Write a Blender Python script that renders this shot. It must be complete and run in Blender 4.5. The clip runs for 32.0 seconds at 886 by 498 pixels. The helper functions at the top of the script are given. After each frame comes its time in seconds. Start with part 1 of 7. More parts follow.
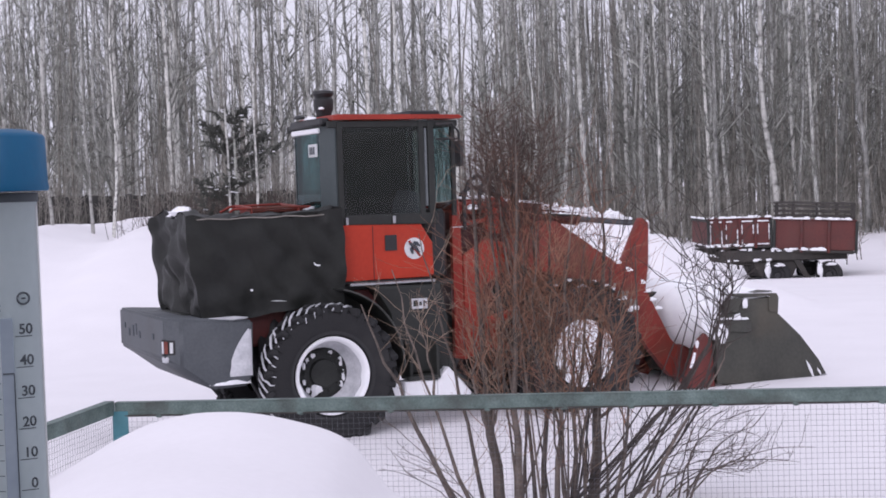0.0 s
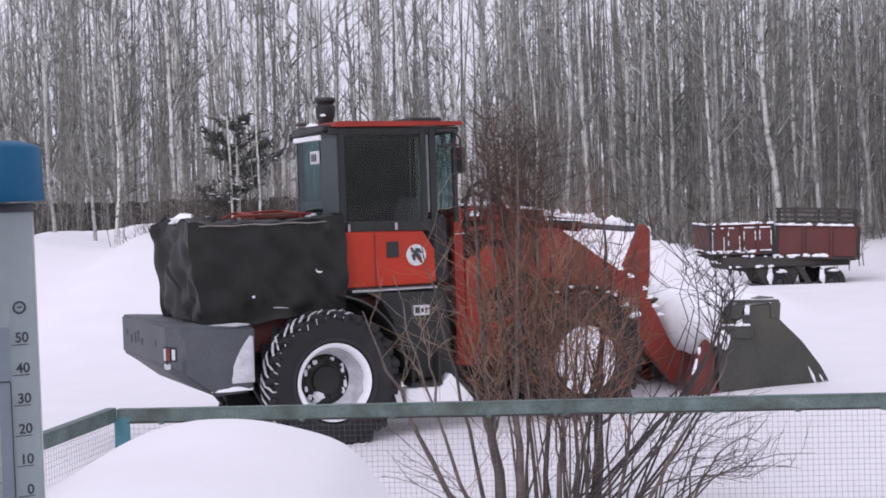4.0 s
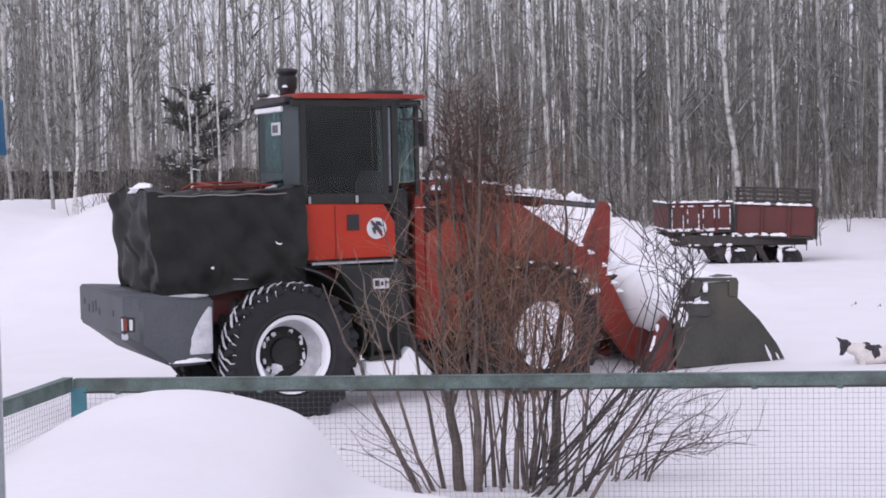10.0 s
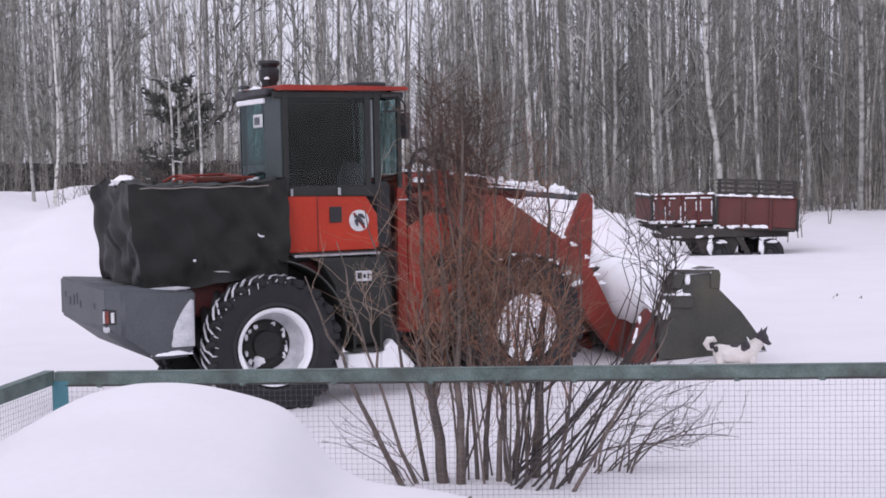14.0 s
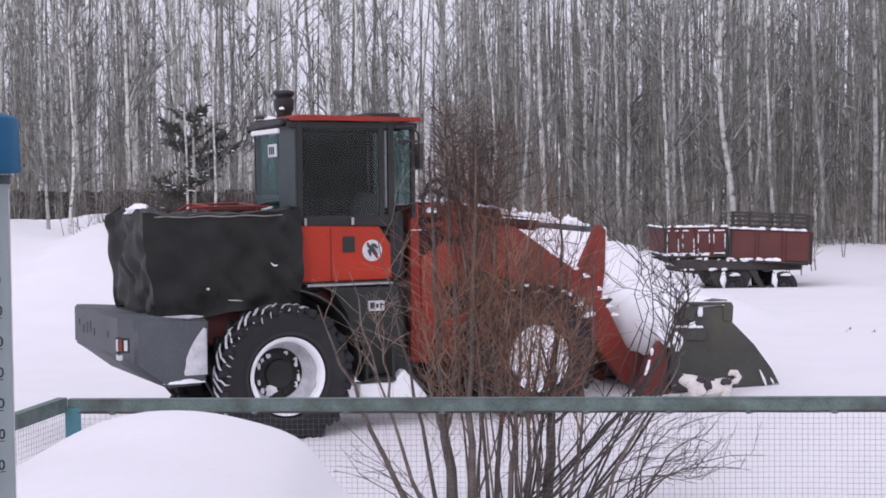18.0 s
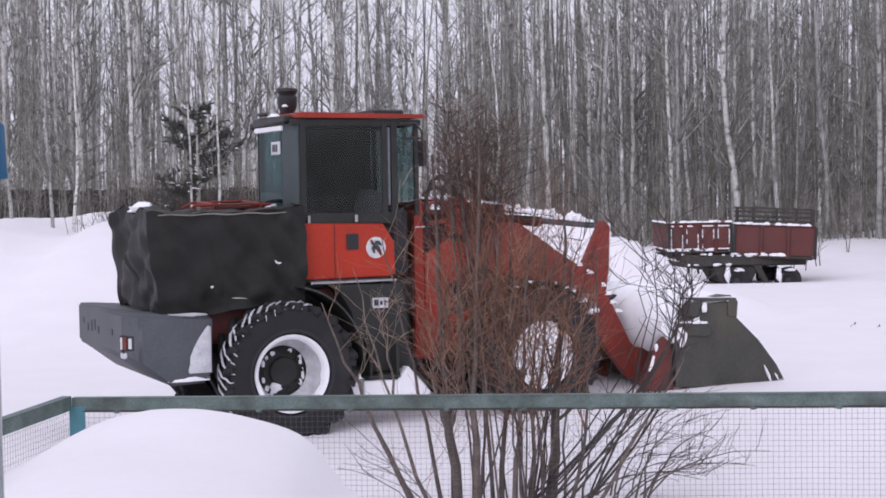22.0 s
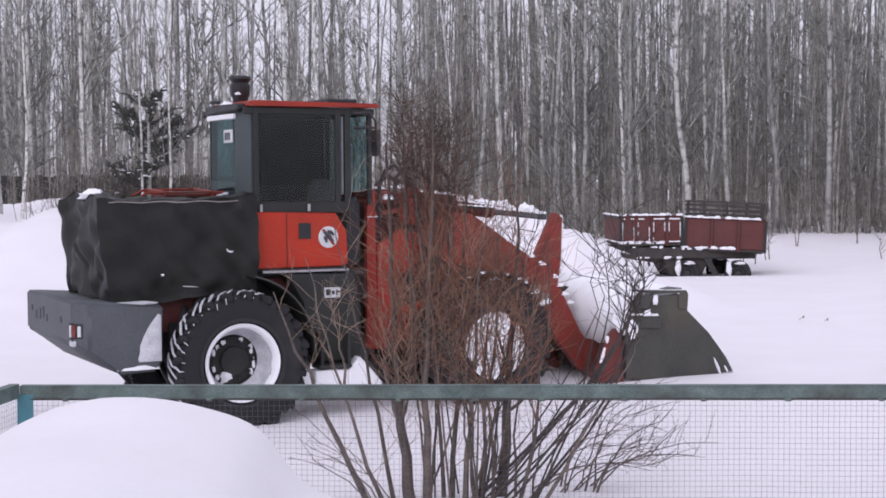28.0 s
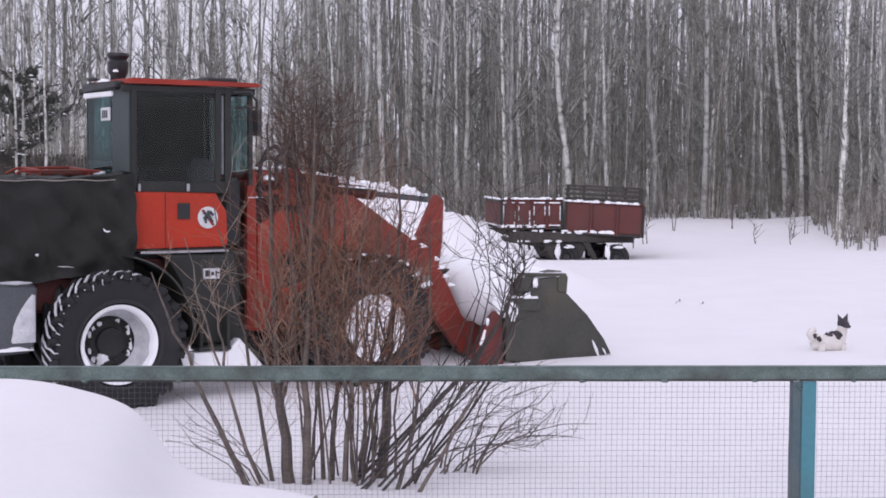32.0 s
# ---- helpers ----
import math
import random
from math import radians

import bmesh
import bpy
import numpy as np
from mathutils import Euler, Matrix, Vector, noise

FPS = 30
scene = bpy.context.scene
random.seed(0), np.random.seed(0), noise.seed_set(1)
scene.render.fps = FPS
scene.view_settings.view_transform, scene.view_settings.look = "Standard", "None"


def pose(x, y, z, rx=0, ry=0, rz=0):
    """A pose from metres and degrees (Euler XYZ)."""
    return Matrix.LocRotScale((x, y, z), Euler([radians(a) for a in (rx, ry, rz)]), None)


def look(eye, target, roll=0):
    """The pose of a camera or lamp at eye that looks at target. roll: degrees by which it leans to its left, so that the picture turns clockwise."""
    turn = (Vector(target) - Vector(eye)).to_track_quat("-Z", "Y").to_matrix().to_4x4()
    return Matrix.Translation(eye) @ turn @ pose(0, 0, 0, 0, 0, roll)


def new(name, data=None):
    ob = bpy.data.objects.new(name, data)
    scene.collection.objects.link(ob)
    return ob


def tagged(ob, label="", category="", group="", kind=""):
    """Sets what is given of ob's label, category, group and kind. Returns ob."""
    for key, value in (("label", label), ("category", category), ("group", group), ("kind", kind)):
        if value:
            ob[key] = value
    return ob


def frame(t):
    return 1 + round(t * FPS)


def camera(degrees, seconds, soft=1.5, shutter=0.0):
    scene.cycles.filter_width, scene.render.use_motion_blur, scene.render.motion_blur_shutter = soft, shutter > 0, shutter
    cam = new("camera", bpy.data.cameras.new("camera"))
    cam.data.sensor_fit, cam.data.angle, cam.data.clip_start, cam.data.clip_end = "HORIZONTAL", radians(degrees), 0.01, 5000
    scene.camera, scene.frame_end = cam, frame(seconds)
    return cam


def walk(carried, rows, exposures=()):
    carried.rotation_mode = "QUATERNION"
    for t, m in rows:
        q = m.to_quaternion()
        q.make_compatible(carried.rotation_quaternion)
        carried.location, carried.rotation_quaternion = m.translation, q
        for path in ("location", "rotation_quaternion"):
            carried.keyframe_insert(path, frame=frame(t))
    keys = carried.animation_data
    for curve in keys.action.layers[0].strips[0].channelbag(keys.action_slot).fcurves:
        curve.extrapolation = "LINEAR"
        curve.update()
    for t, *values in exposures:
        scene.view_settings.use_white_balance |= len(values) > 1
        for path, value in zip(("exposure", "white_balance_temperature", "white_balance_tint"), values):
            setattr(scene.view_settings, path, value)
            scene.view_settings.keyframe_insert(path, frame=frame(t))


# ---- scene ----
# ---- camera: held by hand at a window, turning slowly to the right ----
cam = camera(33.38, 32.0, soft=1.75)
PATH = [
    (0, (0.0015, -0.0003, 2.1511), (0.0016, 9.9915, 1.7464), -1.90),
    (0.5, (0.0043, -0.0011, 2.1521), (0.0658, 9.9911, 1.7620), -1.84),
    (1, (0.0090, -0.0027, 2.1530), (0.0735, 9.9886, 1.7411), -1.90),
    (1.5, (0.0114, -0.0128, 2.1531), (0.0737, 9.9785, 1.7396), -1.96),
    (2, (0.0104, -0.0098, 2.1532), (0.0934, 9.9828, 1.7764), -1.94),
    (2.5, (0.0081, -0.0067, 2.1515), (0.0522, 9.9855, 1.7593), -1.94),
    (3, (0.0081, -0.0100, 2.1529), (0.0219, 9.9832, 1.7831), -2.04),
    (3.5, (0.0066, -0.0036, 2.1524), (0.0180, 9.9901, 1.7987), -2.04),
    (4, (0.0060, -0.0077, 2.1523), (-0.0081, 9.9858, 1.7921), -1.96),
    (4.5, (0.0056, -0.0103, 2.1515), (-0.0345, 9.9829, 1.7862), -1.87),
    (6.5, (0.0044, -0.0208, 2.1527), (-0.0641, 9.9745, 1.8540), -1.55),
    (7, (0.0024, -0.0183, 2.1528), (-0.1278, 9.9764, 1.8547), -1.48),
    (7.5, (-0.0003, -0.0182, 2.1503), (-0.1120, 9.9763, 1.8391), -1.29),
    (8, (-0.0046, -0.0001, 2.1468), (-0.0980, 9.9907, 1.7280), -1.19),
    (8.5, (-0.0017, -0.0038, 2.1472), (-0.1050, 9.9860, 1.7088), -1.41),
    (9, (-0.0003, -0.0031, 2.1481), (0.0197, 9.9875, 1.7164), -1.23),
    (9.5, (0.0024, -0.0037, 2.1475), (0.1478, 9.9830, 1.6526), -1.18),
    (10, (0.0004, 0.0060, 2.1476), (0.2533, 9.9882, 1.6070), -1.07),
    (10.5, (-0.0001, 0.0111, 2.1448), (0.3311, 9.9896, 1.5795), -0.94),
    (11, (-0.0033, 0.0147, 2.1426), (0.3702, 9.9889, 1.5305), -0.93),
    (11.5, (0.0024, 0.0251, 2.1401), (0.5178, 9.9839, 1.3936), -0.77),
    (12, (0.0027, 0.0278, 2.1449), (0.5366, 9.9879, 1.4307), -0.85),
    (12.5, (0.0038, 0.0261, 2.1459), (0.5218, 9.9921, 1.5058), -1.13),
    (13, (0.0035, 0.0258, 2.1418), (0.4645, 9.9931, 1.4778), -1.22),
    (13.5, (0.0038, 0.0254, 2.1430), (0.5100, 9.9937, 1.5291), -1.18),
    (14, (-0.0042, 0.0203, 2.1481), (0.3693, 9.9955, 1.5521), -1.07),
    (14.5, (0.0025, 0.0096, 2.1432), (0.3825, 9.9879, 1.6048), -1.15),
    (16.5, (-0.0068, 0.0065, 2.1472), (0.2105, 9.9936, 1.6885), -0.71),
    (17, (-0.0052, -0.0052, 2.1463), (0.2283, 9.9823, 1.7055), -0.70),
    (17.5, (-0.0058, -0.0013, 2.1471), (0.2569, 9.9878, 1.7614), -0.78),
    (18, (-0.0039, -0.0044, 2.1468), (0.2852, 9.9839, 1.7599), -0.68),
    (18.5, (-0.0044, -0.0012, 2.1486), (0.3002, 9.9892, 1.8328), -0.73),
    (19, (-0.0025, -0.0024, 2.1494), (0.3309, 9.9871, 1.8327), -0.72),
    (19.5, (-0.0053, 0.0058, 2.1488), (0.2630, 9.9961, 1.7991), -0.82),
    (20, (-0.0009, 0.0033, 2.1506), (0.2798, 9.9932, 1.8018), -0.93),
    (20.5, (-0.0000, 0.0035, 2.1503), (0.3083, 9.9939, 1.8368), -1.02),
    (21, (0.0009, -0.0011, 2.1508), (0.2592, 9.9899, 1.8142), -1.03),
    (21.5, (0.0008, 0.0051, 2.1496), (0.2802, 9.9937, 1.7612), -0.95),
    (22, (0.0020, -0.0012, 2.1495), (0.2610, 9.9870, 1.7392), -0.94),
    (22.5, (0.0011, 0.0026, 2.1479), (0.2592, 9.9898, 1.7123), -0.96),
    (23, (0.0011, 0.0009, 2.1471), (0.2651, 9.9889, 1.7355), -0.95),
    (23.5, (0.0014, 0.0012, 2.1493), (0.2793, 9.9873, 1.7017), -0.99),
    (24, (0.0043, 0.0001, 2.1486), (0.2952, 9.9861, 1.7077), -1.02),
    (24.5, (0.0027, -0.0034, 2.1472), (0.2502, 9.9837, 1.7029), -0.97),
    (25, (0.0001, 0.0055, 2.1476), (0.2867, 9.9923, 1.7203), -0.94),
    (25.5, (0.0011, -0.0023, 2.1472), (0.2575, 9.9850, 1.7140), -0.84),
    (27.5, (0.0022, -0.0126, 2.1467), (0.3839, 9.9708, 1.7165), -0.66),
    (28, (-0.0056, 0.0133, 2.1455), (0.5790, 9.9848, 1.6690), -0.32),
    (28.5, (0.0115, 0.0624, 2.1383), (1.2508, 9.9763, 1.7151), 0.32),
    (29, (0.0076, 0.0798, 2.1331), (1.4394, 9.9660, 1.6721), 0.96),
    (29.5, (-0.0120, 0.0904, 2.1292), (1.3674, 9.9807, 1.6021), 0.56),
    (30, (-0.0122, 0.0565, 2.1332), (1.1430, 9.9708, 1.5226), 0.27),
    (30.5, (-0.0087, 0.0483, 2.1333), (1.2102, 9.9528, 1.4898), 0.17),
    (31, (-0.0085, 0.0373, 2.1326), (1.1638, 9.9518, 1.5595), -0.23),
    (31.5, (-0.0002, 0.0391, 2.1318), (1.3270, 9.9332, 1.5435), 0.19),
    (32, (-0.0048, 0.0351, 2.1348), (1.3785, 9.9212, 1.5433), 0.32),

]
walk(cam, [(t, look(eye, target, roll)) for t, eye, target, roll in PATH],
     exposures=[(0.0, 0.03, 5900, 24.0), (12.0, 0.03, 5900, 24.0), (13.0, -0.01, 5900, 24.0), (14.5, 0.02, 5900, 24.0), (32.0, 0.02, 5900, 24.0)])

# ---- overcast winter sky and a weak, wide sun behind the cloud ----
SUN_UP, SUN_ROUND = 32.0, 205.0
world = bpy.data.worlds.new("overcast_sky")
scene.world = world
world.use_nodes = True
wn, wl = world.node_tree.nodes, world.node_tree.links
wn.clear()
sky = wn.new("ShaderNodeTexSky")
sky.sky_type, sky.sun_disc = "NISHITA", False
sky.sun_elevation, sky.sun_rotation = radians(SUN_UP), radians(SUN_ROUND)
sky.air_density, sky.dust_density, sky.ozone_density = 1.0, 4.0, 1.0
grey = wn.new("ShaderNodeHueSaturation")
grey.inputs["Saturation"].default_value, grey.inputs["Value"].default_value = 0.25, 0.10
wl.new(sky.outputs[0], grey.inputs["Color"])
coords = wn.new("ShaderNodeTexCoord")
split = wn.new("ShaderNodeSeparateXYZ")
wl.new(coords.outputs["Generated"], split.inputs[0])
dome = wn.new("ShaderNodeMapRange")   # cloud cover, brighter overhead than at the horizon
dome.inputs["From Min"].default_value, dome.inputs["From Max"].default_value = 0.0, 1.0
dome.inputs["To Min"].default_value, dome.inputs["To Max"].default_value = 0.86, 1.06
wl.new(split.outputs["Z"], dome.inputs["Value"])
clouds = wn.new("ShaderNodeTexNoise")
clouds.inputs["Scale"].default_value, clouds.inputs["Detail"].default_value = 3.0, 4.0
wl.new(coords.outputs["Generated"], clouds.inputs["Vector"])
cover = wn.new("ShaderNodeMapRange")
cover.inputs["To Min"].default_value, cover.inputs["To Max"].default_value = 0.88, 1.12
wl.new(clouds.outputs["Fac"], cover.inputs["Value"])
both = wn.new("ShaderNodeMath")
both.operation = "MULTIPLY"
wl.new(dome.outputs[0], both.inputs[0])
wl.new(cover.outputs[0], both.inputs[1])
mixed = wn.new("ShaderNodeMix")
mixed.data_type, mixed.blend_type = "RGBA", "MIX"
mixed.inputs["Factor"].default_value = 0.8
wl.new(grey.outputs[0], mixed.inputs["A"])
wl.new(both.outputs[0], mixed.inputs["B"])
back = wn.new("ShaderNodeBackground")
back.inputs["Strength"].default_value = 1.0
wl.new(mixed.outputs["Result"], back.inputs["Color"])
wout = wn.new("ShaderNodeOutputWorld")
wl.new(back.outputs[0], wout.inputs["Surface"])

sun_data = bpy.data.lights.new("sun", "SUN")
sun_data.energy, sun_data.angle, sun_data.color = 0.6, radians(25), (1.0, 0.96, 0.92)
sun = new("sun", sun_data)
sun.matrix_world = look((0, 0, 60), (math.sin(radians(SUN_ROUND)) * -60 / math.tan(radians(SUN_UP)),
                                     math.cos(radians(SUN_ROUND)) * -60 / math.tan(radians(SUN_UP)), 0))


# ---- materials ----
def surface(name, low, high, rough=0.6, metal=0.0, scale=8.0, fine=60.0, bump=0.2, spread=0.0, dirt=None, dirt_amount=0.0,
            transmission=0.0, stretch=(1, 1, 1), depth=0.02, gloss=0.5):
    """A procedural surface: two colours mixed by coarse and fine grain, fine relief, stains and a chance shift per object."""
    m = bpy.data.materials.new(name)
    m.use_nodes = True
    n, k = m.node_tree.nodes, m.node_tree.links
    p = n["Principled BSDF"]
    p.inputs["Metallic"].default_value = metal
    p.inputs["Transmission Weight"].default_value = transmission
    p.inputs["Specular IOR Level"].default_value = gloss
    tc = n.new("ShaderNodeTexCoord")
    mp = n.new("ShaderNodeMapping")
    mp.inputs["Scale"].default_value = stretch
    k.new(tc.outputs["Object"], mp.inputs["Vector"])
    a, b = n.new("ShaderNodeTexNoise"), n.new("ShaderNodeTexNoise")
    a.inputs["Scale"].default_value, a.inputs["Detail"].default_value = scale, 5.0
    b.inputs["Scale"].default_value, b.inputs["Detail"].default_value = fine, 3.0
    k.new(mp.outputs[0], a.inputs["Vector"])
    k.new(mp.outputs[0], b.inputs["Vector"])
    add = n.new("ShaderNodeMix")
    add.inputs["Factor"].default_value = 0.35
    k.new(a.outputs["Fac"], add.inputs["A"])
    k.new(b.outputs["Fac"], add.inputs["B"])
    ramp = n.new("ShaderNodeMapRange")
    ramp.inputs["From Min"].default_value, ramp.inputs["From Max"].default_value = 0.32, 0.68
    k.new(add.outputs["Result"], ramp.inputs["Value"])
    col = n.new("ShaderNodeMix")
    col.data_type = "RGBA"
    col.inputs["A"].default_value, col.inputs["B"].default_value = (*low, 1), (*high, 1)
    k.new(ramp.outputs[0], col.inputs["Factor"])
    last = col.outputs["Result"]
    if dirt:
        c = n.new("ShaderNodeTexNoise")
        c.inputs["Scale"].default_value, c.inputs["Detail"].default_value = scale * 0.45, 6.0
        k.new(tc.outputs["Object"], c.inputs["Vector"])
        cut = n.new("ShaderNodeMapRange")
        cut.inputs["From Min"].default_value, cut.inputs["From Max"].default_value = 0.5, 0.72
        cut.inputs["To Max"].default_value = dirt_amount
        k.new(c.outputs["Fac"], cut.inputs["Value"])
        over = n.new("ShaderNodeMix")
        over.data_type = "RGBA"
        over.inputs["B"].default_value = (*dirt, 1)
        k.new(cut.outputs[0], over.inputs["Factor"])
        k.new(last, over.inputs["A"])
        last = over.outputs["Result"]
    if spread:
        info, shift, hsv = n.new("ShaderNodeObjectInfo"), n.new("ShaderNodeMapRange"), n.new("ShaderNodeHueSaturation")
        shift.inputs["To Min"].default_value, shift.inputs["To Max"].default_value = 1 - spread, 1 + spread
        k.new(info.outputs["Random"], shift.inputs["Value"])
        k.new(shift.outputs[0], hsv.inputs["Value"])
        k.new(last, hsv.inputs["Color"])
        last = hsv.outputs["Color"]
    k.new(last, p.inputs["Base Color"])
    rr = n.new("ShaderNodeMapRange")
    rr.inputs["To Min"].default_value, rr.inputs["To Max"].default_value = max(rough - 0.12, 0.02), min(rough + 0.12, 1)
    k.new(a.outputs["Fac"], rr.inputs["Value"])
    k.new(rr.outputs[0], p.inputs["Roughness"])
    if bump:
        bp = n.new("ShaderNodeBump")
        bp.inputs["Strength"].default_value, bp.inputs["Distance"].default_value = bump, depth
        k.new(add.outputs["Result"], bp.inputs["Height"])
        k.new(bp.outputs[0], p.inputs["Normal"])
    return m


def birch_bark(name):
    """White bark with dark cross marks, darker towards thin twigs by a separate bark."""
    m = surface(name, (0.36, 0.36, 0.33), (0.76, 0.75, 0.70), 0.8, scale=1.5, fine=14, bump=0.3, spread=0.35, stretch=(3, 3, 1))
    n, k = m.node_tree.nodes, m.node_tree.links
    p = n["Principled BSDF"]
    tc, mp, v = n.new("ShaderNodeTexCoord"), n.new("ShaderNodeMapping"), n.new("ShaderNodeTexNoise")
    mp.inputs["Scale"].default_value = (2.0, 2.0, 3.6)
    v.inputs["Scale"].default_value, v.inputs["Detail"].default_value = 1.6, 4.0
    k.new(tc.outputs["Object"], mp.inputs["Vector"])
    k.new(mp.outputs[0], v.inputs["Vector"])
    cut = n.new("ShaderNodeMapRange")
    cut.inputs["From Min"].default_value, cut.inputs["From Max"].default_value = 0.50, 0.70
    k.new(v.outputs["Fac"], cut.inputs["Value"])
    over = n.new("ShaderNodeMix")
    over.data_type = "RGBA"
    over.inputs["B"].default_value = (0.13, 0.125, 0.115, 1)
    before = p.inputs["Base Color"].links[0].from_socket
    k.new(cut.outputs[0], over.inputs["Factor"])
    k.new(before, over.inputs["A"])
    k.new(over.outputs["Result"], p.inputs["Base Color"])
    return m


SNOW = surface("snow", (0.785, 0.762, 0.776), (0.835, 0.811, 0.826), 0.85, scale=1.2, fine=24, bump=0.12, depth=0.03)
SNOW_LUMP = surface("packed_snow", (0.84, 0.84, 0.86), (0.90, 0.90, 0.91), 0.8, scale=9, fine=60, bump=0.4)
FROST_AND_SHADE = surface("grey_frost_and_shade", (0.42, 0.43, 0.45), (0.68, 0.68, 0.70), 0.8, scale=9, fine=50, bump=0.4)
RED = surface("red_loader_paint", (0.23, 0.026, 0.016), (0.33, 0.038, 0.022), 0.5, scale=3, fine=40, bump=0.08, dirt=(0.16, 0.085, 0.05), dirt_amount=0.45, gloss=0.3)
# the boom's red is browned and darkened for the twigs' shade on it
BOOM_RED = surface("shade_browned_boom_red", (0.165, 0.029, 0.020), (0.265, 0.040, 0.028), 0.55, scale=3.5, fine=40, bump=0.15, dirt=(0.10, 0.062, 0.045), dirt_amount=0.85, gloss=0.3)
RED_DOOR = surface("bright_red_paint", (0.37, 0.033, 0.014), (0.47, 0.044, 0.018), 0.45, scale=2.5, fine=30, bump=0.05, dirt=(0.26, 0.07, 0.04), dirt_amount=0.4, gloss=0.25)
LUG_RED = surface("dull_scraped_red_paint", (0.11, 0.024, 0.019), (0.18, 0.034, 0.027), 0.65, scale=4, fine=40, bump=0.2, dirt=(0.08, 0.05, 0.04), dirt_amount=0.7)
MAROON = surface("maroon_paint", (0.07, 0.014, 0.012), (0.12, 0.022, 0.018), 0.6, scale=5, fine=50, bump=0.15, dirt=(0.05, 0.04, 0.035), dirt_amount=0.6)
TRAILER_RED = surface("faded_red_trailer_paint", (0.075, 0.02, 0.017), (0.13, 0.034, 0.028), 0.7, scale=2.2, fine=22, bump=0.2, dirt=(0.10, 0.05, 0.04), dirt_amount=0.6)
DARK = surface("dark_grey_paint", (0.019, 0.0205, 0.0185), (0.036, 0.038, 0.035), 0.55, scale=4, fine=40, bump=0.12, dirt=(0.05, 0.05, 0.045), dirt_amount=0.35, gloss=0.3)
CAST = surface("grey_cast_iron_paint", (0.058, 0.066, 0.073), (0.10, 0.109, 0.117), 0.6, scale=3, fine=45, bump=0.2, dirt=(0.05, 0.05, 0.05), dirt_amount=0.5)
BUCKET = surface("worn_bucket_steel", (0.044, 0.045, 0.038), (0.08, 0.079, 0.065), 0.5, 0.3, scale=3, fine=30, bump=0.15, dirt=(0.12, 0.10, 0.07), dirt_amount=0.5)
CORD = surface("pale_cord", (0.16, 0.145, 0.125), (0.30, 0.27, 0.24), 0.8, scale=12, fine=90, bump=0.4)
BLACK = surface("black_plastic", (0.012, 0.012, 0.013), (0.022, 0.022, 0.023), 0.5, scale=6, fine=60, bump=0.1)
RUBBER = surface("tyre_rubber", (0.01, 0.01, 0.011), (0.02, 0.02, 0.021), 0.8, scale=6, fine=55, bump=0.3, dirt=(0.05, 0.048, 0.046), dirt_amount=0.4)
TARP = surface("dark_quilted_tarpaulin", (0.0065, 0.0072, 0.006), (0.0145, 0.0155, 0.0125), 0.55, scale=2.3, fine=26, bump=0.6, dirt=(0.040, 0.041, 0.036), dirt_amount=0.6, gloss=0.4)
STEEL = surface("bare_steel", (0.35, 0.35, 0.36), (0.5, 0.5, 0.51), 0.3, 0.9, scale=9, fine=80, bump=0.08)
TEAL = surface("chipped_grey_teal_paint", (0.06, 0.10, 0.115), (0.10, 0.15, 0.165), 0.5, scale=5, fine=45, bump=0.25, dirt=(0.13, 0.14, 0.12), dirt_amount=0.6)
TEAL_RAIL = surface("weathered_teal_rail", (0.055, 0.085, 0.075), (0.175, 0.235, 0.214), 0.6, scale=9, fine=90, bump=0.5, dirt=(0.05, 0.05, 0.042), dirt_amount=0.85)
TEAL_BRIGHT = surface("bright_teal_paint", (0.055, 0.21, 0.25), (0.09, 0.27, 0.32), 0.45, scale=5, fine=45, bump=0.2, dirt=(0.10, 0.16, 0.15), dirt_amount=0.4)
WIRE = surface("dull_steel_wire", (0.10, 0.10, 0.11), (0.18, 0.18, 0.195), 0.5, 0.2, scale=20, fine=90, bump=0.0)
BUSH_STEM = surface("willow_stem_bark", (0.055, 0.044, 0.037), (0.20, 0.160, 0.136), 0.85, scale=9, fine=60, bump=0.4, spread=0.3)
BUSH_TWIG = surface("reddish_willow_twig_bark", (0.135, 0.064, 0.040), (0.385, 0.195, 0.122), 0.75, scale=5, fine=40, bump=0.1, spread=0.2)
BUSH_TIP = surface("dark_red_brown_twig_bark", (0.048, 0.031, 0.024), (0.145, 0.09, 0.069), 0.75, scale=5, fine=40, bump=0.1)
BUSH_TAN = surface("dry_tan_twig_bark", (0.15, 0.108, 0.078), (0.44, 0.325, 0.24), 0.8, scale=5, fine=40, bump=0.1)
BUSH_DARK = surface("dark_wet_twig_bark", (0.026, 0.021, 0.019), (0.085, 0.068, 0.06), 0.75, scale=5, fine=40, bump=0.1)
BIRCH = birch_bark("birch_bark")
ASPEN = surface("grey_aspen_bark", (0.06, 0.059, 0.053), (0.71, 0.71, 0.66), 0.85, scale=3.2, fine=14, bump=0.4, spread=0.4, stretch=(3, 3, 1))
TWIG = surface("grey_brown_twig_bark", (0.055, 0.056, 0.048), (0.52, 0.525, 0.47), 0.85, scale=3.2, fine=14, bump=0.0, spread=0.35)
BIRCH_TWIG = surface("dark_birch_twig_bark", (0.035, 0.036, 0.031), (0.38, 0.385, 0.34), 0.85, scale=3.0, fine=14, bump=0.0, spread=0.3)
# far bark is darkened so that gaps between nearer trunks look dark
FAR_BARK = surface("darkened_far_bark", (0.04, 0.038, 0.034), (0.36, 0.345, 0.31), 0.9, scale=0.9, fine=5, bump=0.0, stretch=(3, 3, 1))
BROWN_TWIG = surface("brown_sapling_bark", (0.05, 0.045, 0.038), (0.42, 0.40, 0.35), 0.85, scale=2.6, fine=10, bump=0.0)
